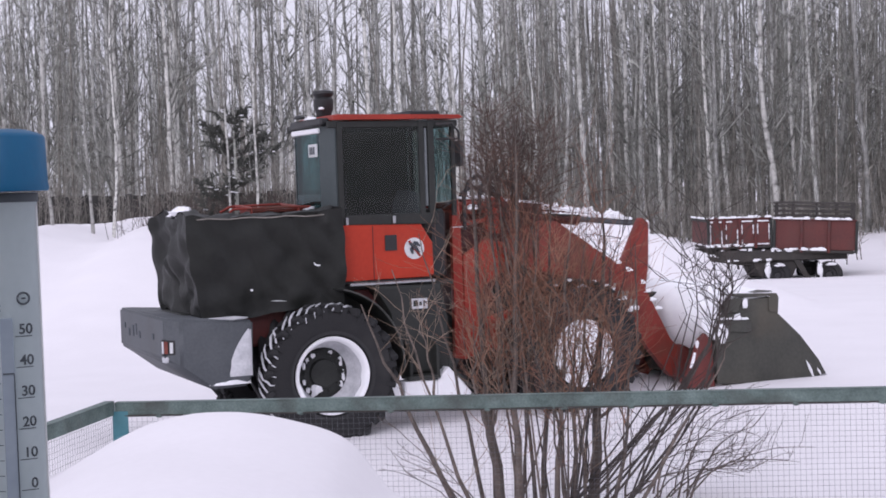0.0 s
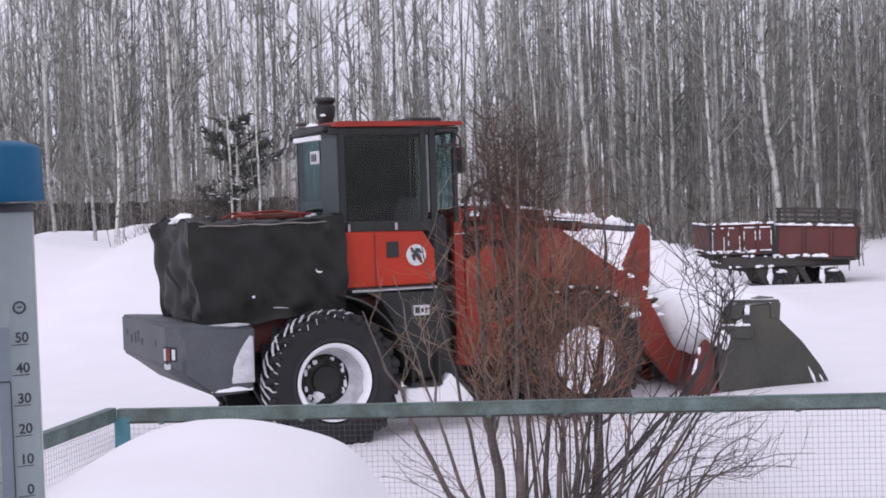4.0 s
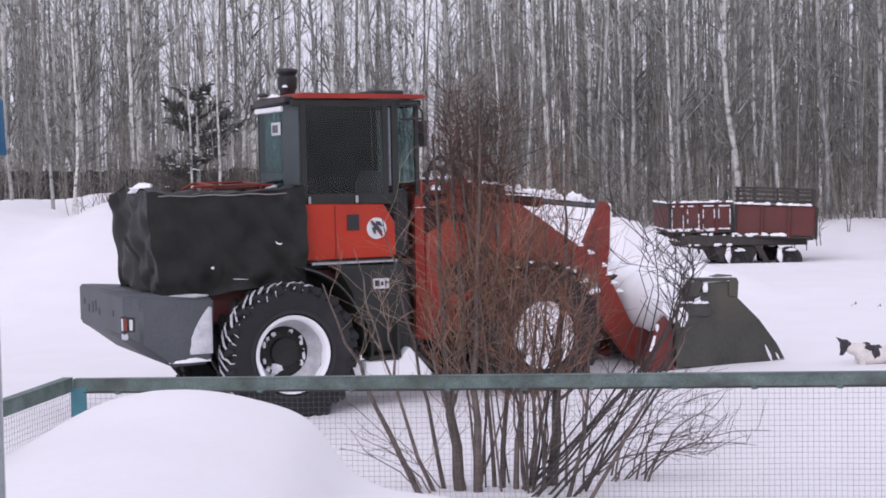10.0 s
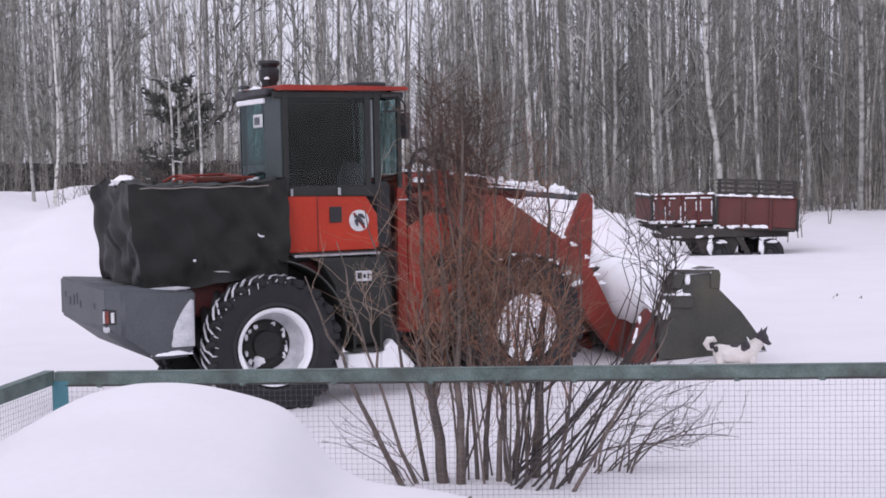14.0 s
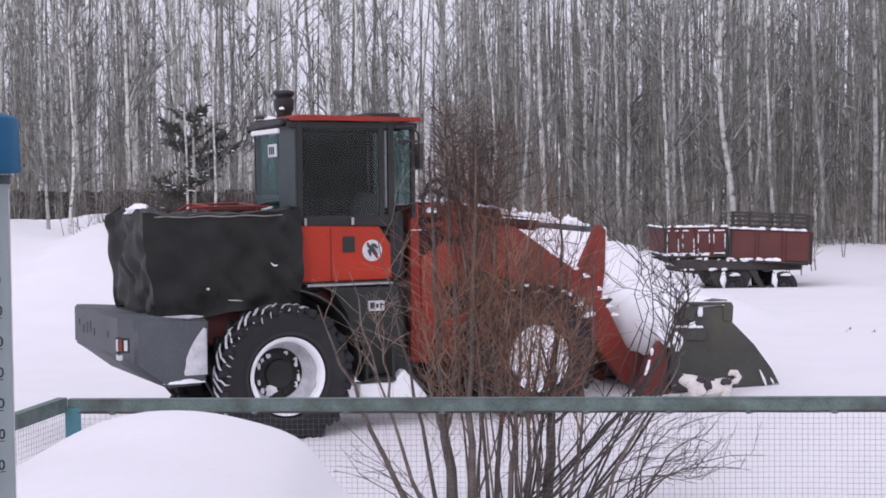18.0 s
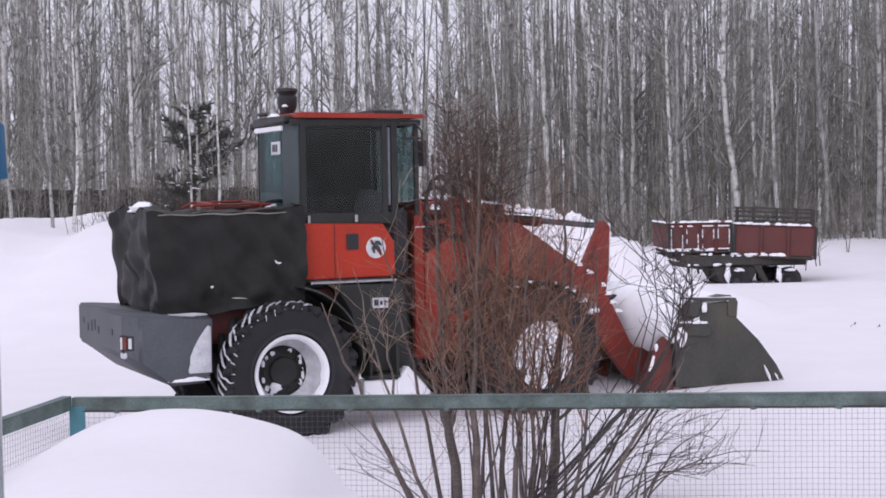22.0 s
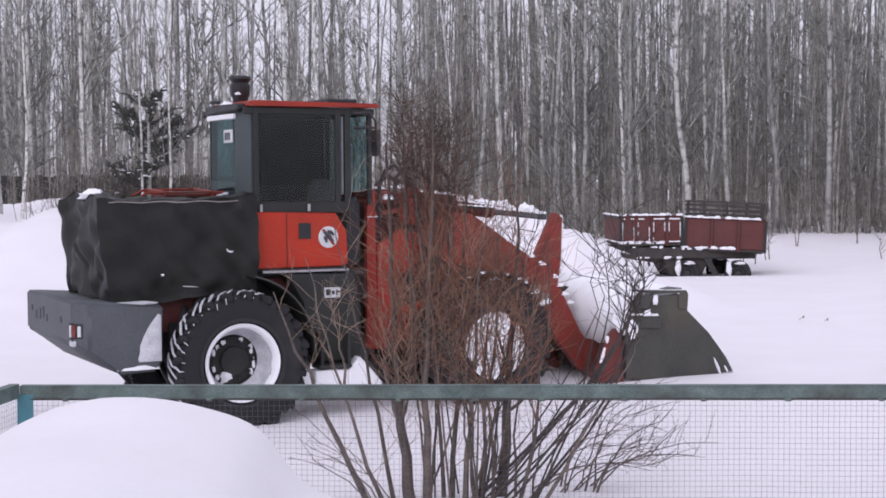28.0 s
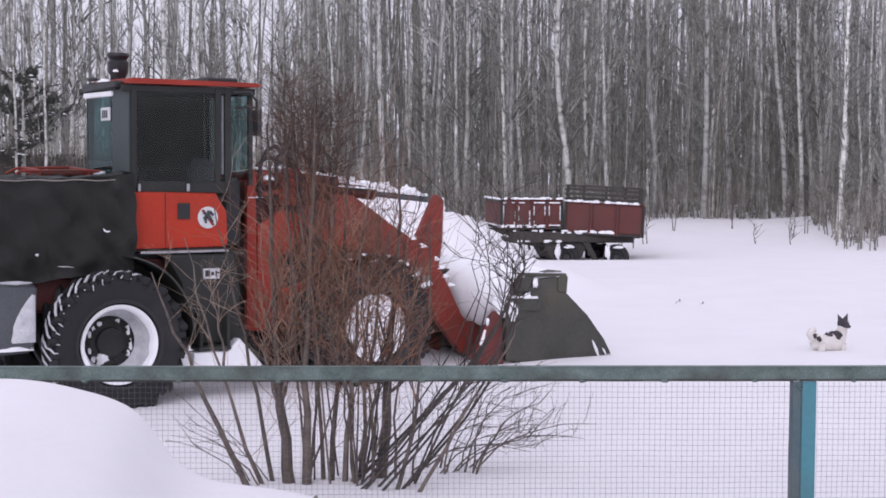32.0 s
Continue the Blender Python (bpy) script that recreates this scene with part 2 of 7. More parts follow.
NEEDLE = surface("dark_pine_needles", (0.026, 0.029, 0.024), (0.10, 0.104, 0.088), 0.8, scale=3, fine=30, bump=0.0)
BOARD = surface("weathered_grey_board", (0.04, 0.039, 0.037), (0.085, 0.082, 0.078), 0.85, scale=3, fine=30, bump=0.3, spread=0.25, stretch=(4, 4, 0.5))
REFLECTION_GREY = surface("pale_reflection_grey", (0.12, 0.135, 0.14), (0.21, 0.225, 0.23), 0.6, scale=10, fine=60, bump=0.1)
PANEL = surface("grey_green_panel", (0.040, 0.054, 0.056), (0.062, 0.078, 0.080), 0.5, scale=4, fine=40, bump=0.05, dirt=(0.08, 0.09, 0.09), dirt_amount=0.4)
RACK_WOOD = surface("dark_weathered_wood", (0.03, 0.028, 0.026), (0.07, 0.062, 0.055), 0.85, scale=4, fine=40, bump=0.3)
PLASTER = surface("plain_house_wall", (0.55, 0.54, 0.52), (0.66, 0.65, 0.62), 0.85, scale=2, fine=40, bump=0.2)
FUR_WHITE = surface("white_fur", (0.62, 0.58, 0.53), (0.80, 0.77, 0.73), 0.9, scale=14, fine=120, bump=0.6)
FUR_DARK = surface("dark_grey_fur", (0.03, 0.026, 0.031), (0.075, 0.066, 0.075), 0.9, scale=14, fine=120, bump=0.6)
BLUE_CAP = surface("blue_plastic", (0.008, 0.13, 0.27), (0.014, 0.17, 0.33), 0.4, scale=30, fine=300, bump=0.05)
CLEAR_TUBE = surface("frosted_clear_plastic", (0.36, 0.41, 0.42), (0.46, 0.51, 0.52), 0.35, scale=40, fine=300, bump=0.0)
SCALE_STRIP = surface("grey_scale_strip", (0.24, 0.29, 0.34), (0.30, 0.35, 0.40), 0.4, scale=40, fine=300, bump=0.0)
INK = surface("dark_ink", (0.04, 0.05, 0.06), (0.06, 0.07, 0.08), 0.6, scale=40, fine=200, bump=0.0)
LABEL_WHITE = surface("dull_white_label", (0.55, 0.56, 0.56), (0.68, 0.69, 0.69), 0.6, scale=20, fine=120, bump=0.05)
LAMP_RED = surface("red_lamp_lens", (0.13, 0.025, 0.018), (0.22, 0.05, 0.03), 0.25, scale=30, fine=120, bump=0.2)
BACKING_GREY = surface("dark_backing_grey", (0.035, 0.036, 0.033), (0.08, 0.08, 0.073), 0.85, scale=4, fine=40, bump=0.2)
SEAT = surface("black_seat_fabric", (0.02, 0.02, 0.022), (0.05, 0.05, 0.052), 0.9, scale=12, fine=100, bump=0.3)


def glowing_through(m, colour, share):
    """Lets light from behind soak through a thin plastic."""
    n, k = m.node_tree.nodes, m.node_tree.links
    t, mix = n.new("ShaderNodeBsdfTranslucent"), n.new("ShaderNodeMixShader")
    t.inputs["Color"].default_value = (*colour, 1)
    mix.inputs["Fac"].default_value = share
    k.new(n["Principled BSDF"].outputs[0], mix.inputs[1])
    k.new(t.outputs[0], mix.inputs[2])
    k.new(mix.outputs[0], n["Material Output"].inputs["Surface"])


glowing_through(CLEAR_TUBE, (0.72, 0.78, 0.79), 0.45)
glowing_through(BLUE_CAP, (0.02, 0.25, 0.46), 0.4)
GLASS = bpy.data.materials.new("tinted_cab_glass")
GLASS.use_nodes = True
# door glass is darkened to stand for the dim cab behind it
DARKENED_GLASS = bpy.data.materials.new("darkened_door_glass")
DARKENED_GLASS.use_nodes = True
gp = DARKENED_GLASS.node_tree.nodes["Principled BSDF"]
gp.inputs["Base Color"].default_value = (0.48, 0.51, 0.49, 1)
gp.inputs["Roughness"].default_value, gp.inputs["Transmission Weight"].default_value, gp.inputs["IOR"].default_value = 0.0, 1.0, 1.3
CLEAR_GLASS = bpy.data.materials.new("pale_cab_glass")
CLEAR_GLASS.use_nodes = True
gp = CLEAR_GLASS.node_tree.nodes["Principled BSDF"]
gp.inputs["Base Color"].default_value = (0.50, 0.62, 0.62, 1)
gp.inputs["Roughness"].default_value, gp.inputs["Transmission Weight"].default_value, gp.inputs["IOR"].default_value = 0.0, 1.0, 1.15
gp = GLASS.node_tree.nodes["Principled BSDF"]
gp.inputs["Base Color"].default_value = (0.17, 0.36, 0.375, 1)
gp.inputs["Roughness"].default_value, gp.inputs["Transmission Weight"].default_value, gp.inputs["IOR"].default_value = 0.0, 1.0, 1.15


# ---- geometry helpers: a shape is a pair of lists, vertices and faces ----
def shape():
    return [], []


def add(g, verts, faces):
    k = len(g[0])
    g[0].extend(tuple(v) for v in verts)
    g[1].extend(tuple(i + k for i in f) for f in faces)
    return g


def block(g, x0, x1, y0, y1, z0, z1, bevel=0.01, m=None):
    """A box with cut edges."""
    c, s = Vector(((x0 + x1) / 2, (y0 + y1) / 2, (z0 + z1) / 2)), Vector((abs(x1 - x0), abs(y1 - y0), abs(z1 - z0))) / 2
    b = min(bevel, min(s) * 0.45)
    verts, index = [], {}
    for sx in (-1, 1):
        for sy in (-1, 1):
            for sz in (-1, 1):
                for axis in range(3):
                    v = Vector((sx * (s.x - b), sy * (s.y - b), sz * (s.z - b)))
                    v[axis] = (sx, sy, sz)[axis] * s[axis]
                    index[sx, sy, sz, axis] = len(verts)
                    verts.append((m @ (c + v)) if m else c + v)
    faces = []
    ring = ((-1, -1), (1, -1), (1, 1), (-1, 1))
    for axis in range(3):
        others = [i for i in range(3) if i != axis]
        for sign in (-1, 1):
            f = []
            for u, v in ring:
                key = [0, 0, 0]
                key[axis], key[others[0]], key[others[1]] = sign, u, v
                f.append(index[key[0], key[1], key[2], axis])
            faces.append(f)
        for u, v in ring:
            ends = []
            for sign in (-1, 1):
                key = [0, 0, 0]
                key[axis], key[others[0]], key[others[1]] = sign, u, v
                ends.append((index[(*key, others[0])], index[(*key, others[1])]))
            faces.append((ends[0][0], ends[0][1], ends[1][1], ends[1][0]))
    for sx in (-1, 1):
        for sy in (-1, 1):
            for sz in (-1, 1):
                faces.append([index[sx, sy, sz, a] for a in range(3)])
    return add(g, verts, faces)


def slab(g, outline, y0, y1, bevel=0.012):
    """A plate cut to an outline in the x-z plane, from y0 to y1, with cut edges."""
    n = len(outline)
    cx, cz = sum(p[0] for p in outline) / n, sum(p[1] for p in outline) / n
    b = min(bevel, abs(y1 - y0) * 0.4)

    def inset(p):
        dx, dz = cx - p[0], cz - p[1]
        d = math.hypot(dx, dz) or 1
        return p[0] + dx / d * b * 1.3, p[1] + dz / d * b * 1.3

    s = 1 if y1 > y0 else -1
    rows = [(y0, True), (y0 + s * b, False), (y1 - s * b, False), (y1, True)]
    verts = [(*(lambda q: (q[0], y, q[1]))(inset(p) if into else p),) for y, into in rows for p in outline]
    faces = [tuple(range(n - 1, -1, -1)), tuple(range(3 * n, 4 * n))]
    for r in range(3):
        for i in range(n):
            j = (i + 1) % n
            faces.append((r * n + i, r * n + j, (r + 1) * n + j, (r + 1) * n + i))
    return add(g, verts, faces)


def tube(g, points, radii, sides=6, cap=True):
    """A round bar through points, with a radius at each."""
    pts = [Vector(p) for p in points]
    if not hasattr(radii, "__len__"):
        radii = [radii] * len(pts)
    verts, faces = [], []
    for i, p in enumerate(pts):
        way = (pts[min(i + 1, len(pts) - 1)] - pts[max(i - 1, 0)])
        way = way.normalized() if way.length > 1e-9 else Vector((0, 0, 1))
        u = way.cross(Vector((0, 1, 0)) if abs(way.y) < 0.9 else Vector((1, 0, 0))).normalized()
        v = way.cross(u)
        for s in range(sides):
            a = 2 * math.pi * s / sides
            verts.append(p + (u * math.cos(a) + v * math.sin(a)) * radii[i])
    for i in range(len(pts) - 1):
        for s in range(sides):
            t = (s + 1) % sides
            faces.append((i * sides + s, i * sides + t, (i + 1) * sides + t, (i + 1) * sides + s))
    if cap:
        faces.append(tuple(range(sides)))
        faces.append(tuple((len(pts) - 1) * sides + s for s in range(sides - 1, -1, -1)))
    return add(g, verts, faces)


def turned(g, profile, steps=32, centre=(0, 0, 0), axis="y"):
    """A body of revolution: profile rows of (along the axis, radius)."""
    verts, faces, n = [], [], len(profile)
    for s in range(steps):
        a = 2 * math.pi * s / steps
        for along, r in profile:
            u, v = r * math.cos(a), r * math.sin(a)
            p = {"y": (u, along, v), "z": (u, v, along), "x": (along, u, v)}[axis]
            verts.append((p[0] + centre[0], p[1] + centre[1], p[2] + centre[2]))
    for s in range(steps):
        t = (s + 1) % steps
        for i in range(n - 1):
            faces.append((s * n + i, s * n + i + 1, t * n + i + 1, t * n + i))
    return add(g, verts, faces)


def lump(g, centre, size, seed=0, rows=8, cols=14, rough=0.25, flat=True, m=None):
    """An uneven rounded lump, flat below."""
    verts, faces = [], []
    for i in range(rows + 1):
        th = math.pi * i / rows
        for j in range(cols):
            ph = 2 * math.pi * j / cols
            v = Vector((math.sin(th) * math.cos(ph), math.sin(th) * math.sin(ph), math.cos(th)))
            k = 1 + rough * noise.noise(v * 1.7 + Vector((seed * 3.1, seed * 1.7, 0))) + rough * 0.5 * noise.noise(v * 4 + Vector((seed, 0, 5)))
            v = Vector((v.x * size[0] * k, v.y * size[1] * k, v.z * size[2] * k))
            if flat and v.z < 0:
                v.z *= 0.15
            v = Vector(centre) + v
            verts.append(m @ v if m else v)
    for i in range(rows):
        for j in range(cols):
            t = (j + 1) % cols
            faces.append((i * cols + j, (i + 1) * cols + j, (i + 1) * cols + t, i * cols + t))
    return add(g, verts, faces)


def mesh_of(name, g, material, angle=40):
    me = bpy.data.meshes.new(name)
    me.from_pydata([tuple(v) for v in g[0]], [], g[1])
    me.materials.append(material)
    me.polygons.foreach_set("use_smooth", [True] * len(me.polygons))
    me.set_sharp_from_angle(angle=radians(angle))
    me.update()
    bm = bmesh.new()
    bm.from_mesh(me)
    if len(bm.faces) < 6000:
        bmesh.ops.recalc_face_normals(bm, faces=bm.faces)
        bm.to_mesh(me)
    bm.free()
    return me


def part(name, g, material, parent, label="", angle=40):
    """One mesh object under a thing or under a part."""
    ob = new(name, mesh_of(name, g, material, angle))
    ob.parent = parent
    return tagged(ob, label)


def thing(name, m, label, category, group="", kind=""):
    """An empty at a thing's base, to carry its parts."""
    ob = new(name)
    ob.empty_display_size = 0.1
    ob.matrix_world = m
    return tagged(ob, label, category, group, kind)


def holder(name, parent, m=None):
    ob = new(name)
    ob.empty_display_size = 0.05
    ob.parent = parent
    if m is not None:
        ob.matrix_basis = m
    return ob


def lerp_table(rows, x):
    if x <= rows[0][0]:
        return rows[0][1]
    for (a, u), (b, v) in zip(rows, rows[1:]):
        if x <= b:
            f = (x - a) / (b - a)
            return u + (v - u) * f
    return rows[-1][1]


def ease(a, b, x):
    f = min(max((x - a) / (b - a), 0), 1)
    return f * f * (3 - 2 * f)


# ---- ground: one snow sheet to the horizon ----
FENCE_Y0, FENCE_SLOPE = 7.78, -0.094      # the fence stands on y = FENCE_Y0 + FENCE_SLOPE * x
PILE = [(-4.5, 0.62), (-2.6, 0.70), (-2.2, 0.76), (-1.86, 0.85), (-1.57, 1.02), (-1.4, 1.095), (-1.2, 1.132), (-1.0, 1.135), (-0.83, 1.118), (-0.62, 1.063), (-0.47, 1.0),
        (-0.39, 0.90), (-0.30, 0.74), (-0.14, 0.645), (0.2, 0.60), (0.5, 0.53), (0.9, 0.48), (1.5, 0.485), (5.0, 0.48), (12, 0.45)]
BACK_PILE = [(-0.4, 0.0), (0.6, 1.2), (1.5, 1.86), (2.1, 1.76), (2.9, 1.55), (3.4, 1.30), (3.95, 1.10), (4.35, 0.82), (4.9, 0.58), (5.8, 0.25), (6.4, 0.0)]
BANK = [(-40, 1.2), (-9.4, 1.2), (-8.2, 1.66), (-7.8, 1.68), (-7.3, 1.5), (-6.7, 1.36), (-6.15, 1.38), (-5.85, 1.58), (-5.3, 1.62), (-4, 1.3), (0, 1.1), (3.4, 0.7), (5.2, 0.0), (6.5, -0.22), (9.0, -0.22), (12.0, -0.08), (30, 0.0)]


def pile_height(x):
    return sum(lerp_table(PILE, x / 1.03 + d) * w for d, w in ((-0.06, 0.25), (0.0, 0.5), (0.06, 0.25))) - 0.028


def ground(x, y):
    field = -0.02 + 0.12 * ease(0.5, 3.5, x) * ease(10, 14, y) + 0.10 * (1 - ease(8.5, 11.5, y))
    field += 0.03 * noise.noise(Vector((x * 0.5, y * 0.5, 0))) * ease(9, 16, y)
    field += 0.10 * noise.noise(Vector((x * 0.12, y * 0.10, 3))) * ease(16, 26, y)
    start = 19.0 + 5.0 * ease(-3, 5, x)
    field += lerp_table(BANK, x) * ease(start, start + 9, y)
    field += (0.30 * ease(36, 45, y)) * ease(4, 8, x)
    field += 0.09 * noise.noise(Vector((x * 1.3, y * 0.5, 7))) * ease(25, 29, y) * (1 - ease(-5.0, -3.0, x))
    field += 0.35 * max(0, noise.noise(Vector((x * 0.8, y * 0.35, 12)))) * ease(41, 45, y) * ease(6, 9, x)
    # a ploughed-up heap of snow behind the loader
    heap = lerp_table(BACK_PILE, x + 0.2 * noise.noise(Vector((x * 1.1, y * 0.9, 5)))) * math.exp(-((y - 24.0) / 1.7) ** 2)
    if 16 < y < 32:
        heap += (0.10 * noise.noise(Vector((x * 2.1, y * 1.6, 8))) + 0.10 * noise.noise(Vector((x * 4.5, y * 3.0, 2)))) * min(heap, 1)
        field = max(field, heap)
    f = FENCE_Y0 + FENCE_SLOPE * x
    crest = pile_height(x) + 0.012 * noise.noise(Vector((x * 1.5, y * 1.5, 1)))
    near = (crest - 0.05 * ease(7.0, 4.0, y)) * ease(0.8, 4.4, y) + 0.25 * (1 - ease(0.8, 4.4, y))
    side = ease(f - 0.75, f - 0.1, y)
    return near * (1 - side) + field * side if y < f - 0.1 else field


def spread_out(spans):
    out = []
    for a, b, step in spans:
        k = max(1, round((b - a) / step))
        out += [a + (b - a) * i / k for i in range(k)]
    return out + [spans[-1][1]]


def build_ground():
    xs = spread_out([(-900, -60, 120), (-60, -14, 2.5), (-14, -3, 0.2), (-3, 4.5, 0.055), (4.5, 7, 0.13), (7, 14, 0.35), (14, 60, 2.5), (60, 900, 120)])
    ys = spread_out([(-300, -6, 60), (-6, 4.6, 0.8), (4.6, 8.2, 0.055), (8.2, 17, 0.16), (17, 28, 0.3), (28, 50, 0.6), (50, 110, 4), (110, 1500, 200)])
    verts = [(x, y, ground(x, y)) for y in ys for x in xs]
    w = len(xs)
    faces = [(j * w + i, j * w + i + 1, (j + 1) * w + i + 1, (j + 1) * w + i) for j in range(len(ys) - 1) for i in range(w - 1)]
    ob = new("ground", mesh_of("ground", (verts, faces), SNOW, 180))
    tagged(ob, "deep untouched snow with a rounded pile before the fence", "ground", kind="structure")


build_ground()


# ---- the porch from which the place is seen: a plain wall and parapet ----
def build_porch():
    g = shape()
    block(g, -3.0, -0.34, 0.22, 0.48, -0.5, 3.4, 0.004)
    block(g, -0.34, 3.0, 0.22, 0.48, -0.5, 1.35, 0.004)
    tagged(new("wall_front", mesh_of("wall_front", g, PLASTER)), "plain pale porch wall with a low parapet", "wall", kind="structure")
    tagged(new("wall_back", mesh_of("wall_back", block(shape(), -3.0, 3.0, -2.74, -2.5, -0.5, 3.4, 0.004), PLASTER)), "plain pale house wall behind the porch", "wall", kind="structure")
    tagged(new("floor", mesh_of("floor", block(shape(), -3.0, 3.0, -2.5, 0.22, 0.5, 0.6, 0.004), BOARD)), "plain wooden porch floor", "floor", kind="structure")


build_porch()


# ---- the wheel loader ----
TURN = 25.0
LOADER = pose(-1.008, 13.0, 0.0, 0, 0, TURN)     # x ahead, y to its far side, z up; the origin lies under the near rear wheel's face


def wheel(parent, x, y, outward, snow_full, label):
    """A lugged wheel with its tyre, rim and hub; outward is -1 for the near side."""
    w = holder("wheel", parent, pose(x, y, 0.536) @ Matrix.Scale(1.075, 4))
    tagged(w, label)
    width = 0.42
    o = outward
    g = shape()
    turned(g, [(-width / 2, 0.36), (-width / 2 - 0.012, 0.44), (-width / 2, 0.52), (-width * 0.40, 0.545), (0, 0.55), (width * 0.40, 0.545),
               (width / 2, 0.52), (width / 2 + 0.012, 0.44), (width / 2, 0.36)], 56)
    part("tyre", g, RUBBER, w)
    lugs = 20
    for half in (-1, 1):
        g = shape()
        lean = Matrix.Translation((0.0, half * width * 0.27, 0.548)) @ Matrix.Rotation(half * radians(-32), 4, "Z")
        block(g, -0.026, 0.026, -0.135, 0.125, -0.03, 0.036, 0.008, lean)
        block(g, 0.027 if half > 0 else -0.083, 0.083 if half > 0 else -0.027, -0.014, 0.016, -0.055, 0.05, 0.008, Matrix.Translation((0, half * (width / 2 - 0.006), 0.515)))
        me = mesh_of("lug", g, RUBBER)
        for i in range(lugs):
            lug = new("lug", me)
            lug.parent = w
            lug.matrix_basis = Matrix.Rotation(-2 * math.pi * (i + (0.5 if half > 0 else 0)) / lugs, 4, "Y")
    f = o * width / 2
    g = shape()
    turned(g, [(f * 1.03, 0.372), (f * 1.02, 0.345), (f * 0.9, 0.330), (f * 0.5, 0.298), (f * -0.30, 0.285), (f * -0.32, 0.0)], 40)
    part("rim", g, BLACK, w)
    g = shape()
    turned(g, [(f * -0.28, 0.205), (f * -0.20, 0.202), (f * -0.16, 0.19), (f * -0.14, 0.125), (f * 0.0, 0.115), (f * 0.04, 0.0)], 28)
    part("hub", g, DARK, w, "dark dirty wheel hub")
    for i in range(10):
        a = 2 * math.pi * i / 10
        c = (0.162 * math.cos(a), 0, 0.162 * math.sin(a))
        g = shape()
        turned(g, [(f * -0.16, 0.016), (f * -0.07, 0.016), (f * -0.06, 0.0)], 6, c)
        part("bolt", g, DARK, w)
    g = shape()
    if snow_full:
        k = 40
        verts, faces = [], []
        for j in range(9):
            rr = 0.303 * j / 8
            for i in range(k):
                a = 2 * math.pi * i / k
                d = f * (0.95 - 0.10 * (j / 8) ** 2) + o * 0.012 * noise.noise(Vector((rr * 9 * math.cos(a), rr * 9 * math.sin(a), 2)))
                verts.append((rr * math.cos(a), d, rr * math.sin(a)))
        for j in range(8):
            for i in range(k):
                t = (i + 1) % k
                faces.append((j * k + i, j * k + t, (j + 1) * k + t, (j + 1) * k + i))
        add(g, verts, faces)
        part("snow_cap", g, SNOW_LUMP, w, "snow filling the whole wheel disc")
    else:
        k = 48
        verts, faces = [], []
        rings = ((0.326, 0.95), (0.321, 1.025), (0.308, 1.01), (0.288, 0.90), (0.279, 0.62))
        for j, (rr, dd) in enumerate(rings):
            for i in range(k):
                a = 2 * math.pi * i / k
                q = rr + (0.012 * noise.noise(Vector((3 * math.cos(a), 3 * math.sin(a), j))) if j > 3 else 0)
                sag = 0.02 if (j > 2 and math.sin(a) < -0.2) else 0
                verts.append((q * math.cos(a), f * dd + o * sag, q * math.sin(a)))
        for j in range(len(rings) - 1):
            for i in range(k):
                t = (i + 1) % k
                faces.append((j * k + i, j * k + t, (j + 1) * k + t, (j + 1) * k + i))
        add(g, verts, faces)
        part("snow_ring", g, SNOW_LUMP, w, "snow packed round inside the rim")
        # a grey band stands for the shade deep inside the rim
        g = shape()
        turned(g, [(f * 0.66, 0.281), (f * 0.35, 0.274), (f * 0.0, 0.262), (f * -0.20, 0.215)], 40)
        part("rim_frost", g, FROST_AND_SHADE, w, "inner rim band greyed to stand for the shade there")
        part("snow_clump", lump(shape(), (-0.07, f * -0.08, -0.125), (0.052, 0.03, 0.046), 4, rough=0.5, flat=False), SNOW_LUMP, w)
        for k, (aa, rr) in enumerate(((0.45, 0.19), (0.62, 0.20), (1.2, 0.195), (2.1, 0.19), (2.45, 0.195), (2.75, 0.20), (3.5, 0.20), (3.9, 0.21), (4.2, 0.215), (5.7, 0.20), (6.0, 0.20), (6.2, 0.19))):
            part("snow_speck", lump(shape(), (0.92 * rr * math.cos(aa), f * -0.14, 0.92 * rr * math.sin(aa)), (0.012 + 0.010 * abs(math.sin(aa)), 0.012, 0.012 + 0.016 * abs(math.cos(aa))), k, 5, 7, 0.6, False), SNOW_LUMP, w)
    return w


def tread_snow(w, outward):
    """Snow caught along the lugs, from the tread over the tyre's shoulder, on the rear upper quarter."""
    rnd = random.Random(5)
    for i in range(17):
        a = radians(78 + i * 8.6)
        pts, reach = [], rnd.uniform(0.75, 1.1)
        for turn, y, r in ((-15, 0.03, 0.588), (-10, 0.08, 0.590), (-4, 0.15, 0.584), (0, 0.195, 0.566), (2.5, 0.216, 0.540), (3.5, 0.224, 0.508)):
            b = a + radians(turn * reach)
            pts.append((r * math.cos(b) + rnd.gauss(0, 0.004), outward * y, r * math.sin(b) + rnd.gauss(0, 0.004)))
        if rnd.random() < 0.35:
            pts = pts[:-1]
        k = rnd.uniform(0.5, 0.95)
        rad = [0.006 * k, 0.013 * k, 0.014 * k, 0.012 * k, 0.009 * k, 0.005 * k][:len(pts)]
        part("tread_snow", tube(shape(), pts, rad, 7), FROST_AND_SHADE, w)


